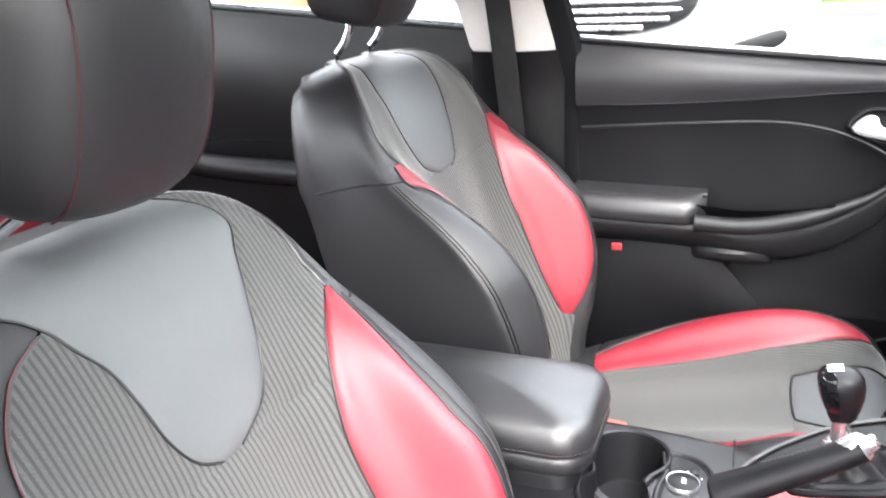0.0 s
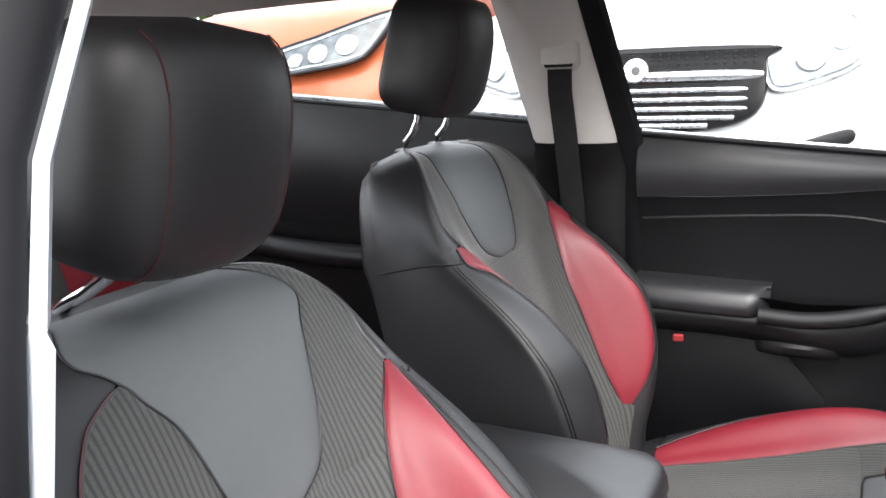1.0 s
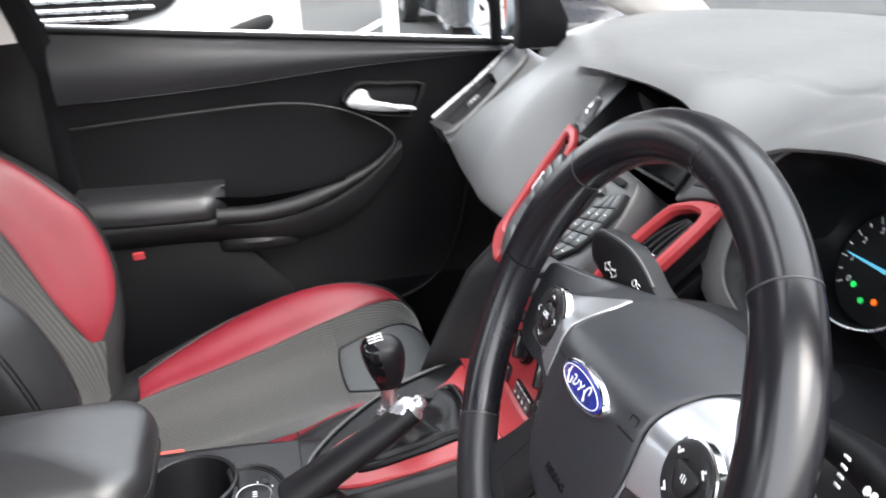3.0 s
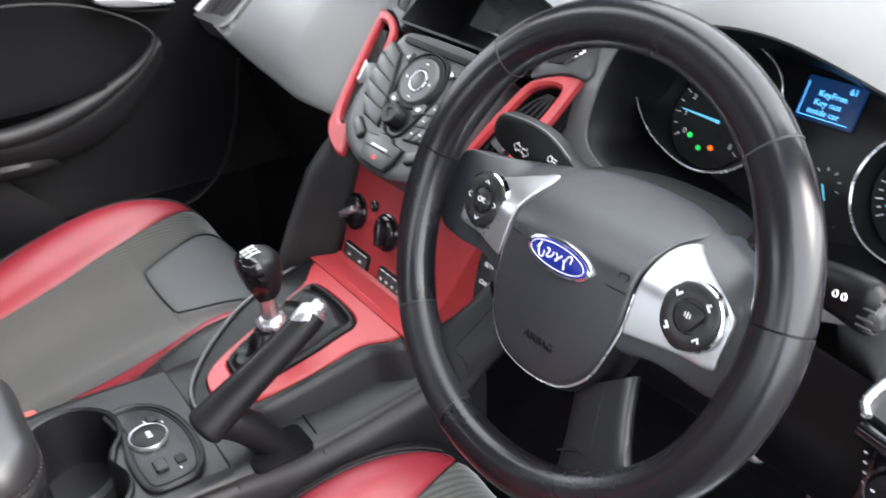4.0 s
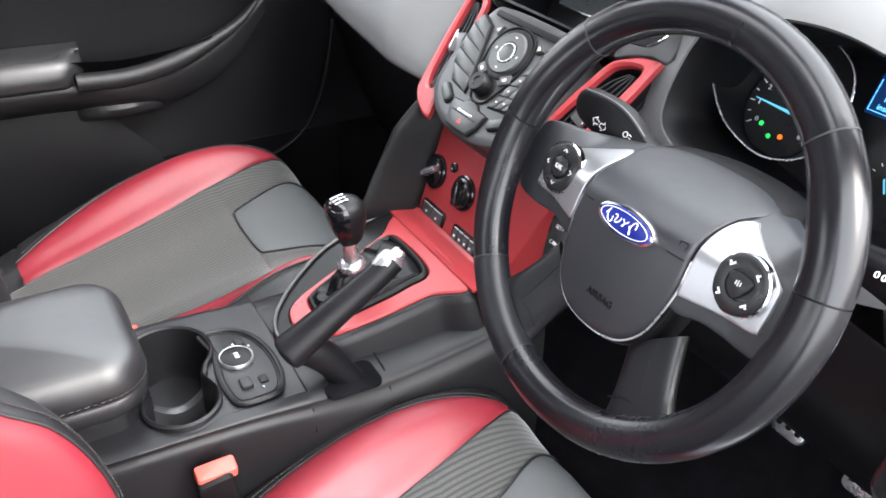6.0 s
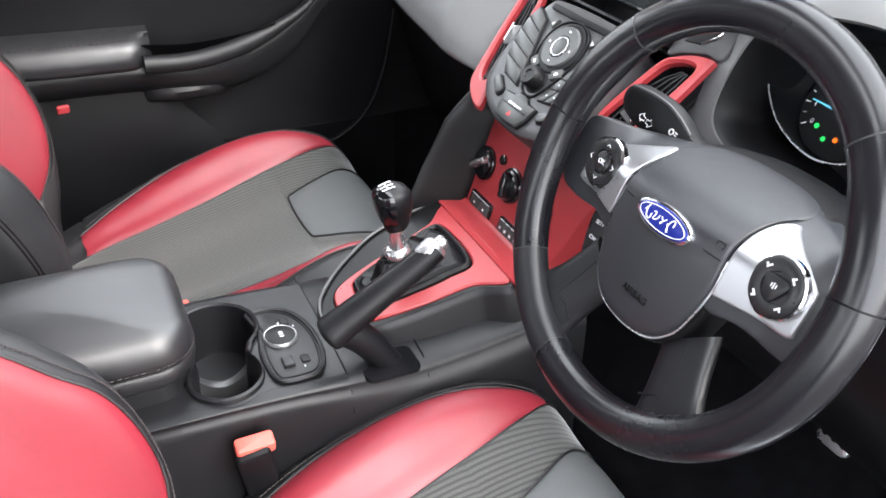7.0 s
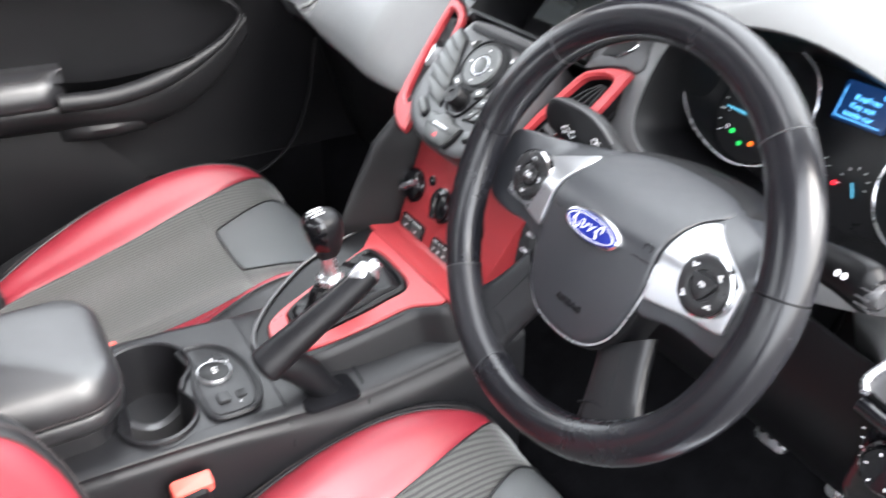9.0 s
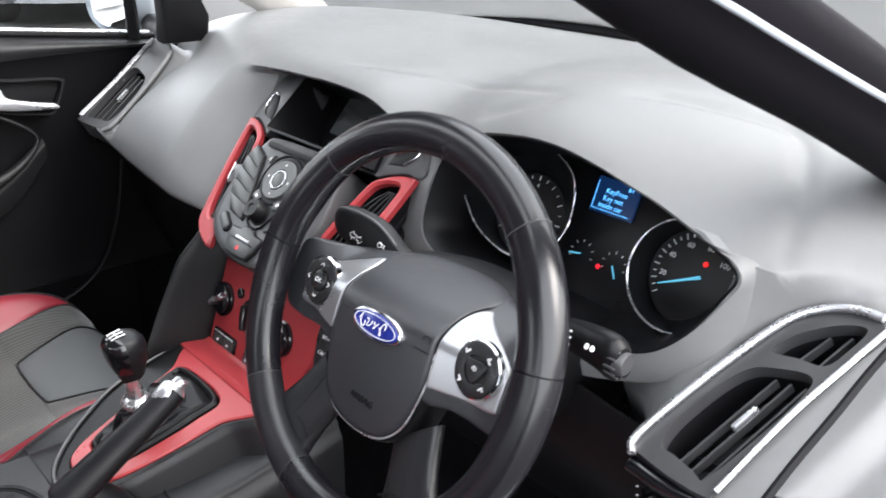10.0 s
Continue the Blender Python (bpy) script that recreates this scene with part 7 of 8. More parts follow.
part("scuttle", thicken(b, 0.006), HARD_BLACK, body, "black scuttle panel below the windscreen")
b = bmesh.new()
sweep(b, [(x, 1.195 - 0.10 * (x / 0.72) ** 2 - 0.012, 0.803 - 0.015 * (x / 0.72) ** 2) for x in np.linspace(-0.68, 0.66, 30)], 0.006, 8)
part("screen_seal", b, RUBBER, body)
b = bmesh.new()
sweep(b, spline([(-0.55, 1.19, 0.812), (-0.2, 1.235, 0.815), (0.10, 1.22, 0.83)], 20), 0.008, 8)
part("wiper", b, RUBBER, body, "black wiper arm")
b = bmesh.new()
rows = []
for x in np.linspace(-1, 1, 17):
    k = x * x
    rows.append([Vector((x * (0.66 - 0.11 * f), 1.205 - 0.98 * f - 0.10 * k * (1 - f) - 0.03 * k, 0.795 + 0.425 * f - 0.02 * k)) for f in np.linspace(0, 1, 10)])
add_rings(b, rows, closed=False)
g = part("windscreen", b, GLASS, body, "clear windscreen glass")
g.visible_shadow = False
# rear side of the driver side and rear glass
b = bmesh.new()
rows = [[Vector((0.735 - 0.02 * (1 - f), y, 0.02 + f * (0.84 + 0.07 * (-0.33 - y)))) for y in np.linspace(-0.34, -1.55, 9)] for f in np.linspace(0, 1, 5)]
add_rings(b, rows, closed=False)
part("rear_side", thicken(b, 0.02), HARD_BLACK, body, "closed rear door on the driver side")

# seat belt on the passenger pillar
belt = thing("seat_belt", "black seat belt hanging from a pale pillar guide", "seat belt")
BELT = material("belt_webbing", (0.007, 0.007, 0.008), 0.75, vary=0.15, grain=0.6, grain_size=1500, scale=30)
b = bmesh.new()
rows = []
for x, y, z in ((-0.624, -0.252, 0.945), (-0.632, -0.254, 0.90), (-0.650, -0.250, 0.82), (-0.664, -0.246, 0.74), (-0.670, -0.236, 0.62), (-0.672, -0.222, 0.42), (-0.672, -0.20, 0.25)):
    rows.append([Vector((x - 0.002, y + 0.024, z)), Vector((x, y, z)), Vector((x - 0.002, y - 0.024, z))])
add_rings(b, rows, closed=False)
part("webbing", thicken(b, 0.0015), BELT, belt)
b = bmesh.new()
plate(b, rounded(0.075, 0.052, 0.015, 6), basis((-0.628, -0.250, 0.968), (0, 1, 0), (-0.25, 0, 0.97)), -0.012, 0.014, 0.006)
part("guide", b, BEIGE, belt, "pale plastic belt guide")
b = bmesh.new()
plate(b, rounded(0.058, 0.014, 0.005, 5), basis((-0.616, -0.250, 0.952), (0, 1, 0), (-0.25, 0, 0.97)), -0.004, 0.006, 0.002)
part("slot", b, HARD_BLACK, belt)

# ---- passenger door
door = thing("passenger_door", "black passenger door panel with an armrest and chrome handle", "car door")
sill = lambda y: 0.741 + 0.085 * (0.681 - y)
crease = lambda y: float(curve_at([(-0.14, 0.690), (0.05, 0.697), (0.2, 0.706), (0.35, 0.719), (0.5, 0.727), (0.70, 0.730)], y))
X0 = -0.690


def door_sheet(y0, y1, zlo, zhi, fx, ny=60, nz=14):
    b = bmesh.new()
    rows = []
    for i in range(ny + 1):
        y = y0 + (y1 - y0) * i / ny
        a, c = zlo(y), zhi(y)
        rows.append([Vector((fx(y, j / nz), y, a + (c - a) * j / nz)) for j in range(nz + 1)])
    add_rings(b, rows, closed=False)
    return b


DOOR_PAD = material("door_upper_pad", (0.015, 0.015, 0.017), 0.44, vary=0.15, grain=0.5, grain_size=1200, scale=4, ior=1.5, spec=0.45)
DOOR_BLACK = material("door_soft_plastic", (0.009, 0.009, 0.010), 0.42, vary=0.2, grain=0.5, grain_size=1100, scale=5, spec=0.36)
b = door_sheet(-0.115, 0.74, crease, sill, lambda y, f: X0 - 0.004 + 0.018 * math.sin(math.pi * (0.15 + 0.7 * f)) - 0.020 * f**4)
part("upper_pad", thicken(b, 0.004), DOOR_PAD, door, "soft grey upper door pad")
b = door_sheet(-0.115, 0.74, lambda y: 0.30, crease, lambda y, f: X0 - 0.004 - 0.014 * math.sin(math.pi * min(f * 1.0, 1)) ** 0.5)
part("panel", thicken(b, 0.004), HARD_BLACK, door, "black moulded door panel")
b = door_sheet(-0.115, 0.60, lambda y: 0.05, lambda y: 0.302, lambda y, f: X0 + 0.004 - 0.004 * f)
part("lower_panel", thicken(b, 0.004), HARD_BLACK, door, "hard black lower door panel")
# swooping armrest and its raised front rim
b = bmesh.new()
rim = spline([(-0.672, -0.10, 0.652), (-0.672, 0.10, 0.664), (-0.672, 0.26, 0.668), (-0.674, 0.37, 0.645), (-0.672, 0.450, 0.595), (-0.664, 0.425, 0.553), (-0.652, 0.36, 0.520), (-0.640, 0.28, 0.495), (-0.632, 0.20, 0.484), (-0.630, 0.12, 0.487)], 90)
sweep(b, rim, lambda f: 0.0035 + 0.0125 * min(1, max(0, (f - 0.45) / 0.3)) ** 1.5, 12, up=(1, 0, 0))
part("armrest_rim", b, DOOR_BLACK, door, "curved rim running into the pull handle")
b = bmesh.new()
rings = []
for i in range(33):
    f = i / 32
    y = -0.112 + 0.250 * f
    e = 1 - 0.35 * max(0, (f - 0.8) / 0.2) ** 2
    k = max(0.0, (f - 0.84) / 0.16) ** 2
    zt = 0.530 - 0.006 * f
    xo = -0.628 + 0.004 * math.sin(math.pi * f) - 0.034 * k
    prof = [(X0 - 0.01, zt + 0.010), (-0.668, zt + 0.009), (xo - 0.012, zt), (xo, zt - 0.016 * e), (xo + 0.001, zt - 0.034), (xo - 0.010, zt - 0.048), (X0 - 0.01, zt - 0.075)]
    rings.append([Vector((x, y, z)) for x, z in spline(prof, 24)])
add_rings(b, rings, closed=False, cap=False)
part("armrest_pad", thicken(b, 0.004), ARM_LEATHER, door, "padded black door armrest")
b = bmesh.new()
line = spline([(-0.640, -0.10, 0.5335), (-0.639, 0.0, 0.5315), (-0.641, 0.09, 0.529), (-0.655, 0.108, 0.533)], 120)
for i in range(0, 118, 4):
    sweep(b, [line[i], line[i + 2]], 0.0008, 4)
part("stitching", b, THREAD, door, "row of pale stitches")
# grab cup between pad and rim
b = bmesh.new()
rings = []
for f, g in ((0.0, 0.0), (0.3, 0.006), (1.0, 0.012)):
    rings.append([Vector((-0.640 - 0.035 * f, y, z - 0.028 * f)) for y, z in inset(smooth_outline([(0.115, 0.518), (0.20, 0.512), (0.30, 0.520), (0.355, 0.532), (0.30, 0.505), (0.20, 0.492), (0.12, 0.496)], 40), g * 0.3)])
vs = add_rings(b, rings)
b.faces.new(vs[-1])
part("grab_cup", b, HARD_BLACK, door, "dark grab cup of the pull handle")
# shelf under the rim
b = bmesh.new()
rings = []
for i in range(30):
    f = i / 29
    y = -0.112 + 0.58 * f
    zt = float(curve_at([(-0.12, 0.485), (0.1, 0.480), (0.2, 0.470), (0.3, 0.480), (0.4, 0.520), (0.48, 0.58)], y))
    d = 0.050 * (1 - max(0, (f - 0.55) / 0.45) ** 1.2)
    zb = float(curve_at([(-0.12, 0.435), (0.1, 0.430), (0.2, 0.415), (0.3, 0.420), (0.4, 0.470), (0.48, 0.56)], y))
    rings.append([Vector((x, y, z)) for x, z in spline([(X0 - 0.005, zt + 0.01), (X0 + d, zt), (X0 + d * 0.95, (zt + zb) / 2), (X0 + d * 0.4, zb), (X0 - 0.005, zb - 0.005)], 16)])
add_rings(b, rings, closed=False)
part("armrest_shelf", thicken(b, 0.003), DOOR_BLACK, door, "black shelf under the armrest")
b = bmesh.new()
rings = []
for i in range(17):
    f = i / 16
    y = 0.115 + 0.145 * f
    e = math.sin(math.pi * f) ** 0.5
    rings.append([Vector((x, y, z)) for x, z in spline([(X0 + 0.012, 0.438), (X0 + 0.012 + 0.030 * e, 0.430), (X0 + 0.012 + 0.026 * e, 0.410), (X0 + 0.010, 0.402)], 8)])
add_rings(b, rings, closed=False)
part("pocket_lip", thicken(b, 0.003), DOOR_BLACK, door, "small pocket lip")
b = door_sheet(-0.112, 0.240, lambda y: 0.10 + 0.30 * max(0, y - 0.10), lambda y: 0.428 - 1.15 * max(0, y - 0.145), lambda y, f: X0 + 0.012 + 0.014 * math.sin(math.pi * f))
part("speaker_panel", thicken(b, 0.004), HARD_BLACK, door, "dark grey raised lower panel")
b = bmesh.new()
sweep(b, spline([(-0.680, 0.22, 0.325), (-0.68, 0.27, 0.27), (-0.68, 0.34, 0.255), (-0.68, 0.45, 0.262), (-0.68, 0.53, 0.31), (-0.68, 0.575, 0.40), (-0.68, 0.60, 0.52)], 40), 0.004, 8)
part("map_pocket_rim", b, HARD_BLACK, door, "rim of the map pocket")
# inside handle
HM = basis((-0.676, 0.440, 0.660), (0, 1, 0), (-0.10, 0, 1))
if (HM.to_3x3() @ Vector((0, 0, 1))).x < 0:
    HM = HM @ Matrix.Diagonal((1, 1, -1, 1))
ho = smooth_outline([(-0.078, 0.004), (-0.050, 0.034), (0.0, 0.033), (0.066, 0.028), (0.074, 0.016), (0.052, -0.028), (0.035, -0.034), (-0.035, -0.022)], 50)
b = bmesh.new()
frame_plate(b, ho, [tuple(q) for q in inset(ho, 0.005)], HM, -0.022, 0.004, 0.0022)
part("handle_frame", b, DOOR_BLACK, door, "black frame of the inside handle")
b = bmesh.new()
plate(b, [tuple(q) for q in inset(ho, 0.004)], HM, -0.022, -0.012, 0.001)
part("handle_recess", b, RUBBER, door)
b = bmesh.new()
plate(b, smooth_outline([(-0.072, 0.002), (-0.052, 0.022), (-0.034, 0.021), (-0.024, 0.004), (0.012, -0.006), (0.050, -0.013), (0.054, -0.024), (0.012, -0.022), (-0.026, -0.018), (-0.062, -0.010)], 60), HM, 0.0, 0.012, 0.005)
part("handle_lever", b, SATIN, door, "chromed inside door handle")
# broad black rear post of the window frame
b = bmesh.new()
rows = []
for z in np.linspace(0.10, 1.17, 16):
    y0, lean = (-0.150 - 0.22 * max(0, z - 0.78)), -0.715 + 0.30 * max(0, z - 0.75)
    rows.append([Vector((lean + 0.006, y0 + 0.002, z)), Vector((lean + 0.012, y0 + 0.012, z)), Vector((lean + 0.012, y0 + 0.038, z)), Vector((lean + 0.002, y0 + 0.046, z))])
add_rings(b, rows, closed=False)
part("window_post", thicken(b, 0.004), RUBBER, door, "broad black rear post of the door frame")
# window edge, glass and corner piece
b = bmesh.new()
sweep(b, [(-0.706, y, sill(y) + 0.004) for y in np.linspace(-0.115, 0.70, 20)], 0.006, 8)
part("window_seal", b, RUBBER, door)
b = bmesh.new()
sweep(b, [(-0.728, y, sill(y) + 0.006) for y in np.linspace(-0.115, 0.70, 20)], 0.006, 8)
part("outer_seal", b, SATIN, door, "bright outer window strip")
b = bmesh.new()
rows = [[Vector((-0.717 + 0.30 * max(0, z - 0.75) * 0.9, y, z)) for z in np.linspace(sill(y) - 0.01, 1.16, 6)] for y in np.linspace(-0.16, 0.70, 12)]
add_rings(b, rows, closed=False)
g = part("window_glass", b, GLASS, door, "clear side window")
g.visible_shadow = False
b = bmesh.new()
plate(b, [(0.668, 0.752), (0.755, 0.752), (0.758, 0.80), (0.735, 0.845), (0.66, 0.885), (0.668, 0.80)], basis((-0.690, 0, 0), (0, 1, 0), (0.12, 0, 1)) @ Matrix.Diagonal((1, 1, 1, 1)), -0.02, 0.012, 0.006)
part("corner_piece", b, HARD_BLACK, door, "black corner piece behind the mirror")
b = bmesh.new()
sweep(b, spline([(-0.700, 0.660, 0.745), (-0.690, 0.652, 0.83), (-0.676, 0.625, 0.905), (-0.655, 0.50, 0.985), (-0.625, 0.25, 1.10), (-0.60, 0.05, 1.165), (-0.60, -0.16, 1.165)], 40), 0.012, 8)
part("window_frame", b, RUBBER, door, "black window frame")

# exterior mirror
mir = thing("door_mirror", "pale blue door mirror outside the passenger window", "door mirror")
MM = basis((-0.90, 0.700, 0.795), (-1, -0.10, 0.0), (0, 0, 1))
b = bmesh.new()
rings = []
for k in range(10):
    f = k / 9
    e = (1 - f**2.4) ** (1 / 2.4) if f < 1 else 0.02
    rings.append([MM @ Vector((0.108 * e * math.copysign(abs(math.cos(t)) ** 0.7, math.cos(t)), 0.070 * e * math.copysign(abs(math.sin(t)) ** 0.7, math.sin(t)), -0.085 * f if (MM.to_3x3() @ Vector((0, 0, 1))).y < 0 else 0.085 * f)) for t in np.linspace(0, 2 * math.pi, 36, endpoint=False)])
add_rings(b, rings)
part("housing", b, PAINT, mir, "pale blue mirror shell")
b = bmesh.new()
sgn = 1 if (MM.to_3x3() @ Vector((0, 0, 1))).y < 0 else -1
plate(b, [(0.098 * math.copysign(abs(math.cos(t)) ** 0.7, math.cos(t)), 0.061 * math.copysign(abs(math.sin(t)) ** 0.7, math.sin(t))) for t in np.linspace(0, 2 * math.pi, 40, endpoint=False)], MM @ Matrix.Diagonal((1, 1, sgn, 1)), -0.006, -0.002, 0.0005)
part("mirror_glass", b, material("mirror", (0.9, 0.9, 0.9), 0.02, metal=1.0, vary=0.01, rough_vary=0.01), mir, "mirror glass")
b = bmesh.new()
sweep(b, [(-0.72, 0.735, 0.745), (-0.80, 0.74, 0.752)], 0.022, 10)
part("foot", b, HARD_BLACK, mir)

# rear passenger door
rdoor = thing("rear_door", "black rear door panel under its window", "car door")
rs = lambda y: 0.832 + 0.095 * (-0.33 - y)
b = door_sheet(-1.50, -0.325, lambda y: 0.60, rs, lambda y, f: -0.705 + 0.02 * math.sin(math.pi * f), 30, 12)
part("upper_pad", thicken(b, 0.004), SOFT_BLACK, rdoor)
b = door_sheet(-1.50, -0.325, lambda y: 0.04, lambda y: 0.60, lambda y, f: -0.700 + 0.0 * f, 30, 12)
part("panel", thicken(b, 0.004), HARD_BLACK, rdoor)
b = bmesh.new()
sweep(b, spline([(-0.66, -0.40, 0.545), (-0.64, -0.60, 0.54), (-0.64, -0.9, 0.545), (-0.66, -1.1, 0.56)], 24), 0.028, 10)
part("armrest", b, SOFT_BLACK, rdoor)
b = bmesh.new()
sweep(b, [(-0.708, y, rs(y) + 0.004) for y in np.linspace(-1.5, -0.325, 16)], 0.007, 8)
part("window_seal", b, RUBBER, rdoor)
b = bmesh.new()
sweep(b, [(-0.728, y, rs(y) + 0.012) for y in np.linspace(-1.5, -0.325, 16)], 0.006, 8)
part("outer_seal", b, SATIN, rdoor, "bright outer window strip")
b = bmesh.new()
rows = [[Vector((-0.717 + 0.27 * max(0, z - 0.75), y, z)) for z in np.linspace(rs(y) - 0.01, 1.16, 6)] for y in np.linspace(-1.5, -0.33, 12)]
add_rings(b, rows, closed=False)
g = part("window_glass", b, GLASS, rdoor, "clear rear side window")
g.visible_shadow = False

# rear bench
bench = thing("rear_seat", "black leather rear bench with red side bolsters", "car seat")
for name, mat, x0, x1 in (("bench_centre", FABRIC, -0.28, 0.28), ("bench_bolster", RED_LEATHER, -0.46, -0.28), ("bench_bolster", RED_LEATHER, 0.28, 0.46), ("bench_side", BLACK_LEATHER, -0.68, -0.46), ("bench_side", BLACK_LEATHER, 0.46, 0.68)):
    b = bmesh.new()
    rows = []
    for i in range(9):
        x = x0 + (x1 - x0) * i / 8
        e = 0.015 * math.sin(math.pi * i / 8) ** 0.5
        rows.append([Vector((x, y, z + e)) for y, z in spline([(-0.72, 0.06), (-0.70, 0.25), (-0.73, 0.315), (-0.90, 0.305), (-1.12, 0.285), (-1.20, 0.36), (-1.28, 0.60), (-1.36, 0.82), (-1.42, 0.84), (-1.46, 0.78)], 40)])
    add_rings(b, rows, closed=False)
    part(name, b, mat, bench)

# ---- car park outside
G = -0.08
ASPHALT = material("asphalt", (0.042, 0.041, 0.040), 0.85, vary=0.25, grain=1.0, grain_size=120, scale=1.5)
bm = bmesh.new()
add_rings(bm, [[Vector((x, y, z)) for y in (-900, -40, 0, 40, 900)] for x, z in ((-900, G), (-40, G), (-2.6, G), (-1.9, G - 0.05), (-1.2, -0.28), (-0.8, -0.30), (40, -0.30), (900, -0.30))], closed=False)
tagged_sheet("ground", bm, ASPHALT, "dark asphalt car park", "ground")
KERB = material("kerb_stone", (0.17, 0.13, 0.10), 0.85, vary=0.25, grain=0.6, grain_size=60, scale=2)
LINE = material("road_paint", (0.75, 0.74, 0.70), 0.7, vary=0.2, scale=5)
bm = bmesh.new()
box(bm, pose(-15.2, 4, G + 0.06), (0.6, 46, 0.14), 0.03)
tagged_sheet("pavement", bm, KERB, "low brown kerb before the hedge", "kerb")
bm = bmesh.new()
box(bm, pose(-9.2, 1.62, G + 0.004, 0, 0, -20), (2.6, 0.12, 0.006))
tagged_sheet("road", bm, LINE, "white painted bay line", "road marking")
GRASS = material("verge", (0.045, 0.075, 0.02), 0.9, vary=0.4, grain=1.0, grain_size=20, scale=1)
bm = bmesh.new()
rows = [[Vector((x, y, G + 0.10 + 0.12 * (i / 6) + 0.04 * noise.noise(Vector((x, y, 0))))) for y in np.linspace(-22, 30, 90)] for i, x in enumerate(np.linspace(-15.5, -18.2, 7))]
add_rings(bm, rows, closed=False)
tagged_sheet("verge", bm, GRASS, "rough grass verge behind the kerb", "grass", "stuff")
# hedge of many leaves
LEAF = material("hedge_leaf", (0.034, 0.066, 0.012), 0.6, vary=0.6, scale=1.3)
LEAF.node_tree.nodes["Principled BSDF"].inputs["Subsurface Weight"].default_value = 0.0
rng = random.Random(4)
verts, faces = [], []
for _ in range(24000):
    y = rng.uniform(-22, 30)
    h = 2.7 + 0.9 * noise.noise(Vector((0, y * 0.35, 3))) + 0.5 * noise.noise(Vector((0, y * 1.3, 7)))
    z = G + 0.15 + h * rng.random() ** 0.8
    front = -17.2 + 0.7 * noise.noise(Vector((y * 0.5, z * 0.7, 1))) + 0.5 * (z - G) / 3 * rng.random()
    c = Vector((front - abs(rng.gauss(0, 0.22)), y, z))
    u = Vector((rng.gauss(0, 1), rng.gauss(0, 1), rng.gauss(0, 1))).normalized()
    v = u.orthogonal().normalized()
    s = rng.uniform(0.07, 0.17)
    k = len(verts)
    verts += [c - u * s, c + v * s * 0.5, c + u * s, c - v * s * 0.5]
    faces.append((k, k + 1, k + 2, k + 3))
me = bpy.data.meshes.new("hedge")
me.from_pydata(verts, [], faces)
me.materials.append(LEAF)
tagged(new("hedge", me), "tall green hedge with an uneven top", "hedge", kind="stuff")
# dark sheet behind the leaves, its colour painted as the hedge's inner shade
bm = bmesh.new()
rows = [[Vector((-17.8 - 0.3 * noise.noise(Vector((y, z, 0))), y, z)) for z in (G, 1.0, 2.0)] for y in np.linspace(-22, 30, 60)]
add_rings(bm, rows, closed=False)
tagged_sheet("hedge_shade_sheet", bm, material("hedge_shade", (0.02, 0.03, 0.012), 0.9, vary=0.4, scale=2), "dark sheet painting the shade inside the hedge", "hedge", "stuff")
post = thing("post", "plain white square post in the car park", "post")
bm = bmesh.new()
box(bm, pose(-6.0, 1.34, 1.2, 0, 0, 5), (0.105, 0.105, 3.1), 0.01)
part("shaft", bm, material("white_post", (0.78, 0.79, 0.78), 0.5, vary=0.06), post)
bm = bmesh.new()
box(bm, pose(-6.0, 1.34, G + 0.03), (0.26, 0.26, 0.06), 0.01)
part("foot", bm, KERB, post)

WHITE_PAINT = material("white_car_paint", (0.52, 0.53, 0.55), 0.25, vary=0.03, coat=0.8)
ORANGE_PAINT = material("orange_car_paint", (0.26, 0.050, 0.012), 0.5, vary=0.05, coat=0.25, spec=0.3)
DARK_PAINT = material("dark_car_paint", (0.02, 0.022, 0.028), 0.25, vary=0.05, coat=0.9)
LENS = material("lamp_lens", (0.05, 0.058, 0.065), 0.22, vary=0.7, scale=14, coat=0.15, spec=0.3)
PALE_LENS = material("pale_lamp_lens", (0.48, 0.50, 0.53), 0.12, vary=0.2, scale=14, coat=1.0)
TYRE = material("tyre", (0.015, 0.015, 0.015), 0.8, vary=0.2, scale=20)


def vehicle(label, at, paint, prof, width, length, wheel_x):
    """A parked vehicle with its nose towards +x at the given pose: prof lists (distance behind the nose, height, half-width share)."""
    car = thing("car", label, "car", at, group="parked cars")
    b = bmesh.new()
    rings = []
    for d, z0, z1, share in prof:
        ring = []
        for t in np.linspace(-1, 1, 21):
            wy = width / 2 * share * t
            bow = 0.22 * (abs(t) ** 3.0) * (1 if d < 0.9 else 0.2)
            ring.append((Vector((-d - bow, wy, z1 - 0.05 * abs(t) ** 4))))
        low = [Vector((q.x - 0.02, q.y * 1.01, z0)) for q in reversed(ring)]
        rings.append(ring + low)
    add_rings(b, rings, cap=True)
    part("body", b, paint, car)
    return car


def wheel_at(car, x, y, r=0.32):
    b = bmesh.new()
    m = pose(x, y, r, 90)
    disc(b, m, [(r * 0.6, -0.09), (r * 0.93, -0.10), (r, -0.06), (r, 0.06), (r * 0.93, 0.10), (r * 0.6, 0.09)], 32)
    w = part("wheel", b, TYRE, car)
    b = bmesh.new()
    disc(b, m, [(r * 0.58, -0.095), (r * 0.3, -0.07), (0.02, -0.085), (0.02, 0.085), (r * 0.3, 0.07), (r * 0.58, 0.095)], 24)
    part("rim", b, SATIN, w)


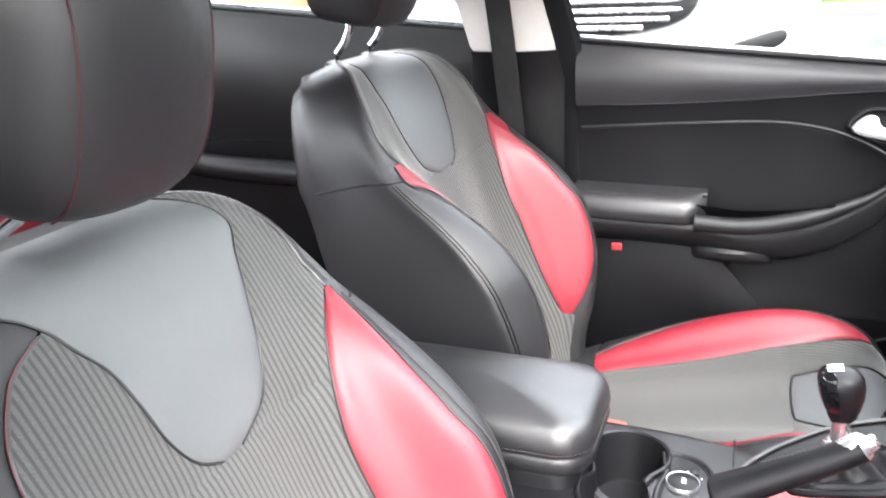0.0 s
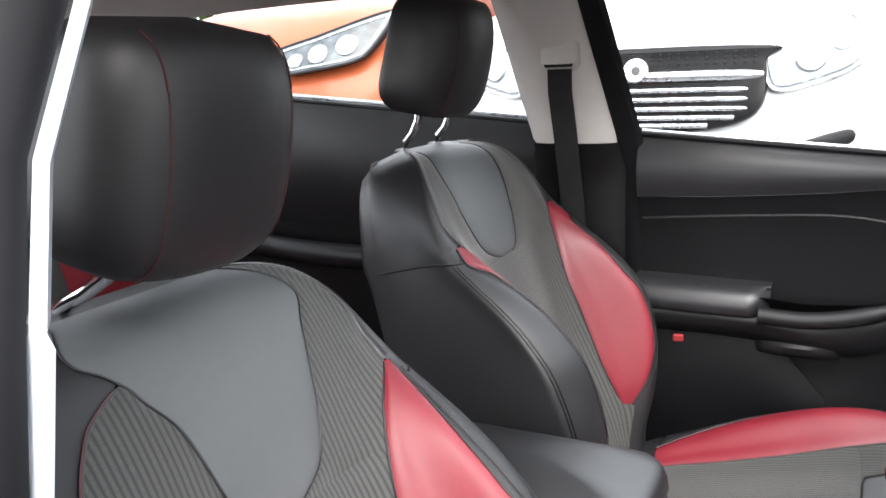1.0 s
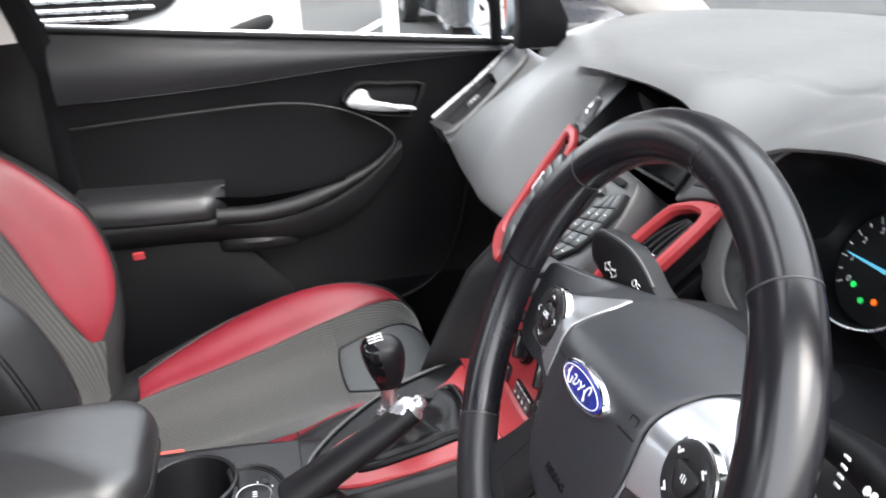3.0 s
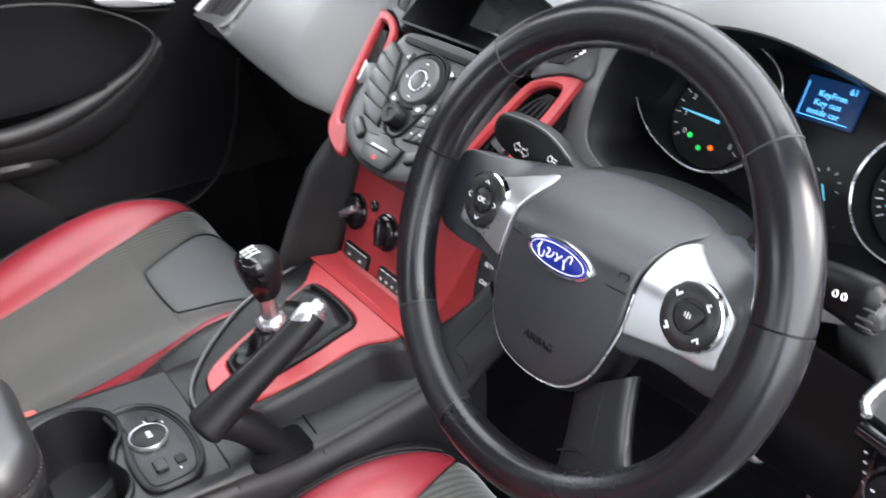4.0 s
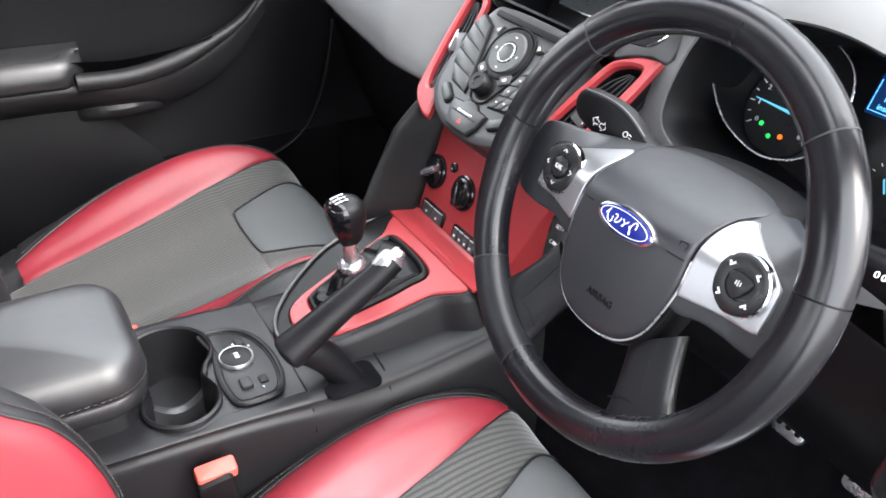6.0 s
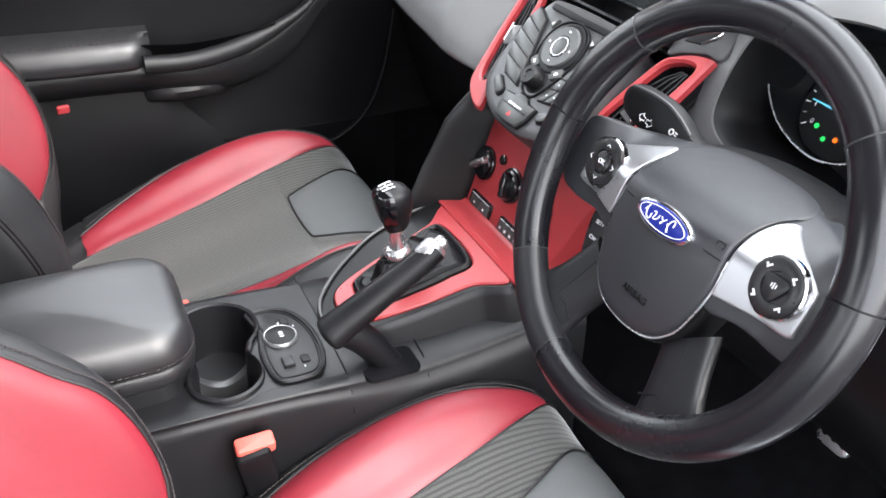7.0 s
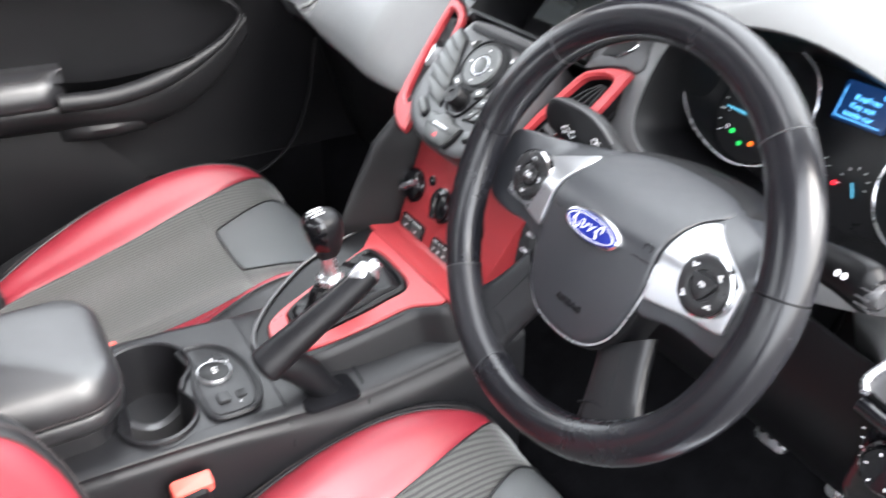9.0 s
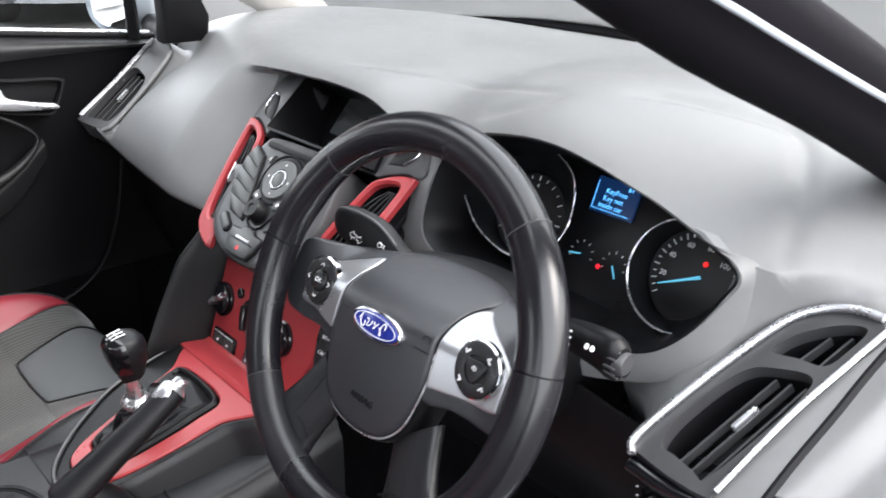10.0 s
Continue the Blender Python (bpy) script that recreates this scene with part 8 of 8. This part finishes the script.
# white van facing the car
van = vehicle("white van with a chrome barred grille facing the car", pose(-2.62, -0.52, G), WHITE_PAINT, [(-0.02, 0.30, 0.50, 0.90), (-0.06, 0.24, 0.72, 0.96), (-0.02, 0.22, 1.00, 0.99), (0.05, 0.22, 1.16, 1.0), (0.35, 0.22, 1.32, 1.0), (0.75, 0.22, 1.42, 1.0), (1.35, 0.22, 1.95, 0.96), (1.7, 0.25, 2.1, 0.93), (4.8, 0.25, 2.1, 0.93)], 1.90, 4.8, 0.9)
b = bmesh.new()
VG = basis((0.065, 0.0, 0.92), (0, 1, 0), (-0.12, 0, 1))
go = smooth_outline([(-0.48, 0.165), (0.48, 0.165), (0.50, 0.10), (0.49, -0.07), (0.36, -0.15), (0.0, -0.19), (-0.36, -0.15), (-0.49, -0.07), (-0.50, 0.10)], 60)
plate(b, go, VG, -0.06, 0.004, 0.01)
gr = part("grille", b, HARD_BLACK, van, "black grille with bright bars")
for k, (v, hw, r) in enumerate(((0.050, 0.49, 0.022), (-0.006, 0.49, 0.0105), (-0.044, 0.485, 0.0105), (-0.082, 0.45, 0.0105), (-0.118, 0.39, 0.0105), (-0.150, 0.29, 0.0105))):
    b = bmesh.new()
    sweep(b, [VG @ Vector((u, v, 0.012 - 0.03 * (u / 0.5) ** 4)) for u in np.linspace(-hw, hw, 15)], r, 10, flat=1.0)
    part("grille_bar", b, SATIN, gr, "bright grille bar")
b = bmesh.new()
for i in range(26):
    for j in range(3):
        box(b, VG @ pose(-0.46 + 0.0368 * i, 0.100 + 0.020 * j, 0.006, 0, 0, 45), (0.011, 0.011, 0.004))
part("grille_mesh", b, RUBBER, gr)
b = bmesh.new()
disc(b, VG @ pose(0, 0.075, 0.02), [(0.050, -0.01), (0.050, 0.018), (0.044, 0.022), (0.041, 0.012), (0.0, 0.012)], 32)
part("badge", b, SATIN, gr, "round bright badge")
b = bmesh.new()
disc(b, VG @ pose(0, 0.075, 0.032), [(0.020, -0.004), (0.019, 0.003), (0.0, 0.004)], 20)
part("badge_mark", b, SOFT_GREY, gr)
FRONT = basis((0, 0, 0), (0, 1, 0), (0, 0, 1))
BOWL = material("lamp_bowl", (0.30, 0.33, 0.36), 0.25, metal=0.6, vary=0.3, scale=20)


def on_nose(bm, fx):
    """Bend a flat part round a vehicle's nose."""
    for v in bm.verts:
        v.co.x += fx(v.co.y, v.co.z)
    return bm


def lamp_unit(car, outline, s, fx, bowls, lens_mat=LENS, rim_mat=RUBBER):
    out = np.array(smooth_outline([(s * y, z) for y, z in outline], 56))
    b = bmesh.new()
    plate(b, out, FRONT, -0.05, 0.012, 0.008, 0.004)
    lens = part("headlight", on_nose(b, fx), lens_mat, car, "large clear headlight")
    b = bmesh.new()
    frame_plate(b, inset(out, -0.008), inset(out, 0.004), FRONT, -0.03, 0.014, 0.003)
    part("lamp_rim", on_nose(b, fx), rim_mat, lens)
    b = bmesh.new()
    frame_plate(b, inset(out, 0.012), inset(out, 0.026), FRONT, 0.0, 0.020, 0.004)
    part("lamp_strip", on_nose(b, fx), BOWL, lens, "pale light strip inside the lamp")
    for y, z, r in bowls:
        b = bmesh.new()
        disc(b, FRONT @ pose(s * y, z, 0.010), [(r, 0.0), (r, 0.014), (r * 0.85, 0.018), (r * 0.55, 0.010), (0.0, 0.008)], 24)
        part("lamp_bowl", on_nose(b, fx), BOWL, lens)
    return lens


van_x = lambda y, z: 0.058 - 0.22 * min(1.2, abs(y) / 0.95) ** 3 - 0.42 * max(0, z - 1.02)
for s in (-1, 1):
    lamp_unit(van, [(0.50, 1.08), (0.525, 0.915), (0.674, 0.928), (0.835, 1.0), (0.85, 1.142), (0.773, 1.210), (0.643, 1.144)], s, van_x, ((0.66, 1.03, 0.060), (0.77, 1.10, 0.050)), PALE_LENS, SATIN)
    b = bmesh.new()
    plate(b, smooth_outline([(s * 0.597, 0.682), (s * 0.80, 0.741), (s * 0.83, 0.70), (s * 0.747, 0.655), (s * 0.62, 0.650)], 30), FRONT, -0.04, 0.012, 0.008)
    part("fog_recess", on_nose(b, van_x), HARD_BLACK, van)
    for wx in (-0.9, -3.9):
        wheel_at(van, wx, s * 0.86)
b = bmesh.new()
rows = [[Vector((0.022 - 0.5 * k, y, 1.52 + 0.93 * k)) for y in np.linspace(-0.78, 0.78, 9)] for k in (0.06, 0.5)]
rows = [[Vector((-0.80 - 0.52 * f, y, 1.58 + 0.42 * f)) for y in np.linspace(-0.80, 0.80, 9)] for f in (0, 1)]
add_rings(b, rows, closed=False)
part("windscreen", b, GLOSS_BLACK, van, "dark windscreen")
# orange car beside it
oc = vehicle("orange car with slanted headlights facing the car", pose(-2.55, -2.77, G, 0, 0, 0), ORANGE_PAINT, [(0.02, 0.25, 0.45, 0.86), (-0.04, 0.20, 0.70, 0.93), (0.0, 0.20, 0.95, 0.97), (0.10, 0.20, 1.14, 0.99), (0.32, 0.20, 1.34, 1.0), (0.8, 0.20, 1.46, 1.0), (1.3, 0.20, 1.54, 1.0), (2.1, 0.22, 1.95, 0.84), (2.8, 0.22, 2.0, 0.82), (4.4, 0.25, 1.75, 0.85)], 1.92, 4.4, 0.85)
oc_x = lambda y, z: 0.065 - 0.24 * min(1.2, abs(y) / 0.96) ** 3 - 0.55 * max(0, z - 0.98)
for s in (-1, 1):
    lamp_unit(oc, [(0.35, 1.142), (0.44, 1.052), (0.60, 1.060), (0.80, 1.098), (0.87, 1.16), (0.93, 1.30), (0.92, 1.345), (0.62, 1.235)], s, oc_x, ((0.52, 1.11, 0.036), (0.63, 1.14, 0.046), (0.76, 1.18, 0.050)))
    for wx in (-0.85, -3.3):
        wheel_at(oc, wx, s * 0.84)
b = bmesh.new()
OG = basis((0.03, 0.0, 0.80), (0, 1, 0), (-0.15, 0, 1))
plate(b, smooth_outline([(-0.34, 0.10), (0.34, 0.10), (0.30, -0.10), (-0.30, -0.10)], 40), OG, -0.05, 0.01, 0.01)
part("grille", b, HARD_BLACK, oc)
for k in range(5):
    b = bmesh.new()
    sweep(b, [OG @ Vector((u, -0.07 + 0.035 * k, 0.014)) for u in (-0.30, 0, 0.30)], 0.006, 6)
    part("grille_bar", b, GLOSS_BLACK, oc)
# dark car farther off
dc = vehicle("dark car parked behind the white post", pose(-6.4, 3.0, G, 0, 0, 0), DARK_PAINT, [(0.0, 0.30, 0.50, 0.85), (0.0, 0.22, 0.80, 0.95), (0.15, 0.20, 0.95, 1.0), (1.1, 0.20, 1.05, 1.0), (1.8, 0.2, 1.45, 0.82), (3.0, 0.2, 1.45, 0.82), (4.2, 0.22, 1.0, 0.95)], 1.8, 4.2, 0.85)
for s in (-1, 1):
    for wx in (-0.85, -3.3):
        wheel_at(dc, wx, s * 0.80)
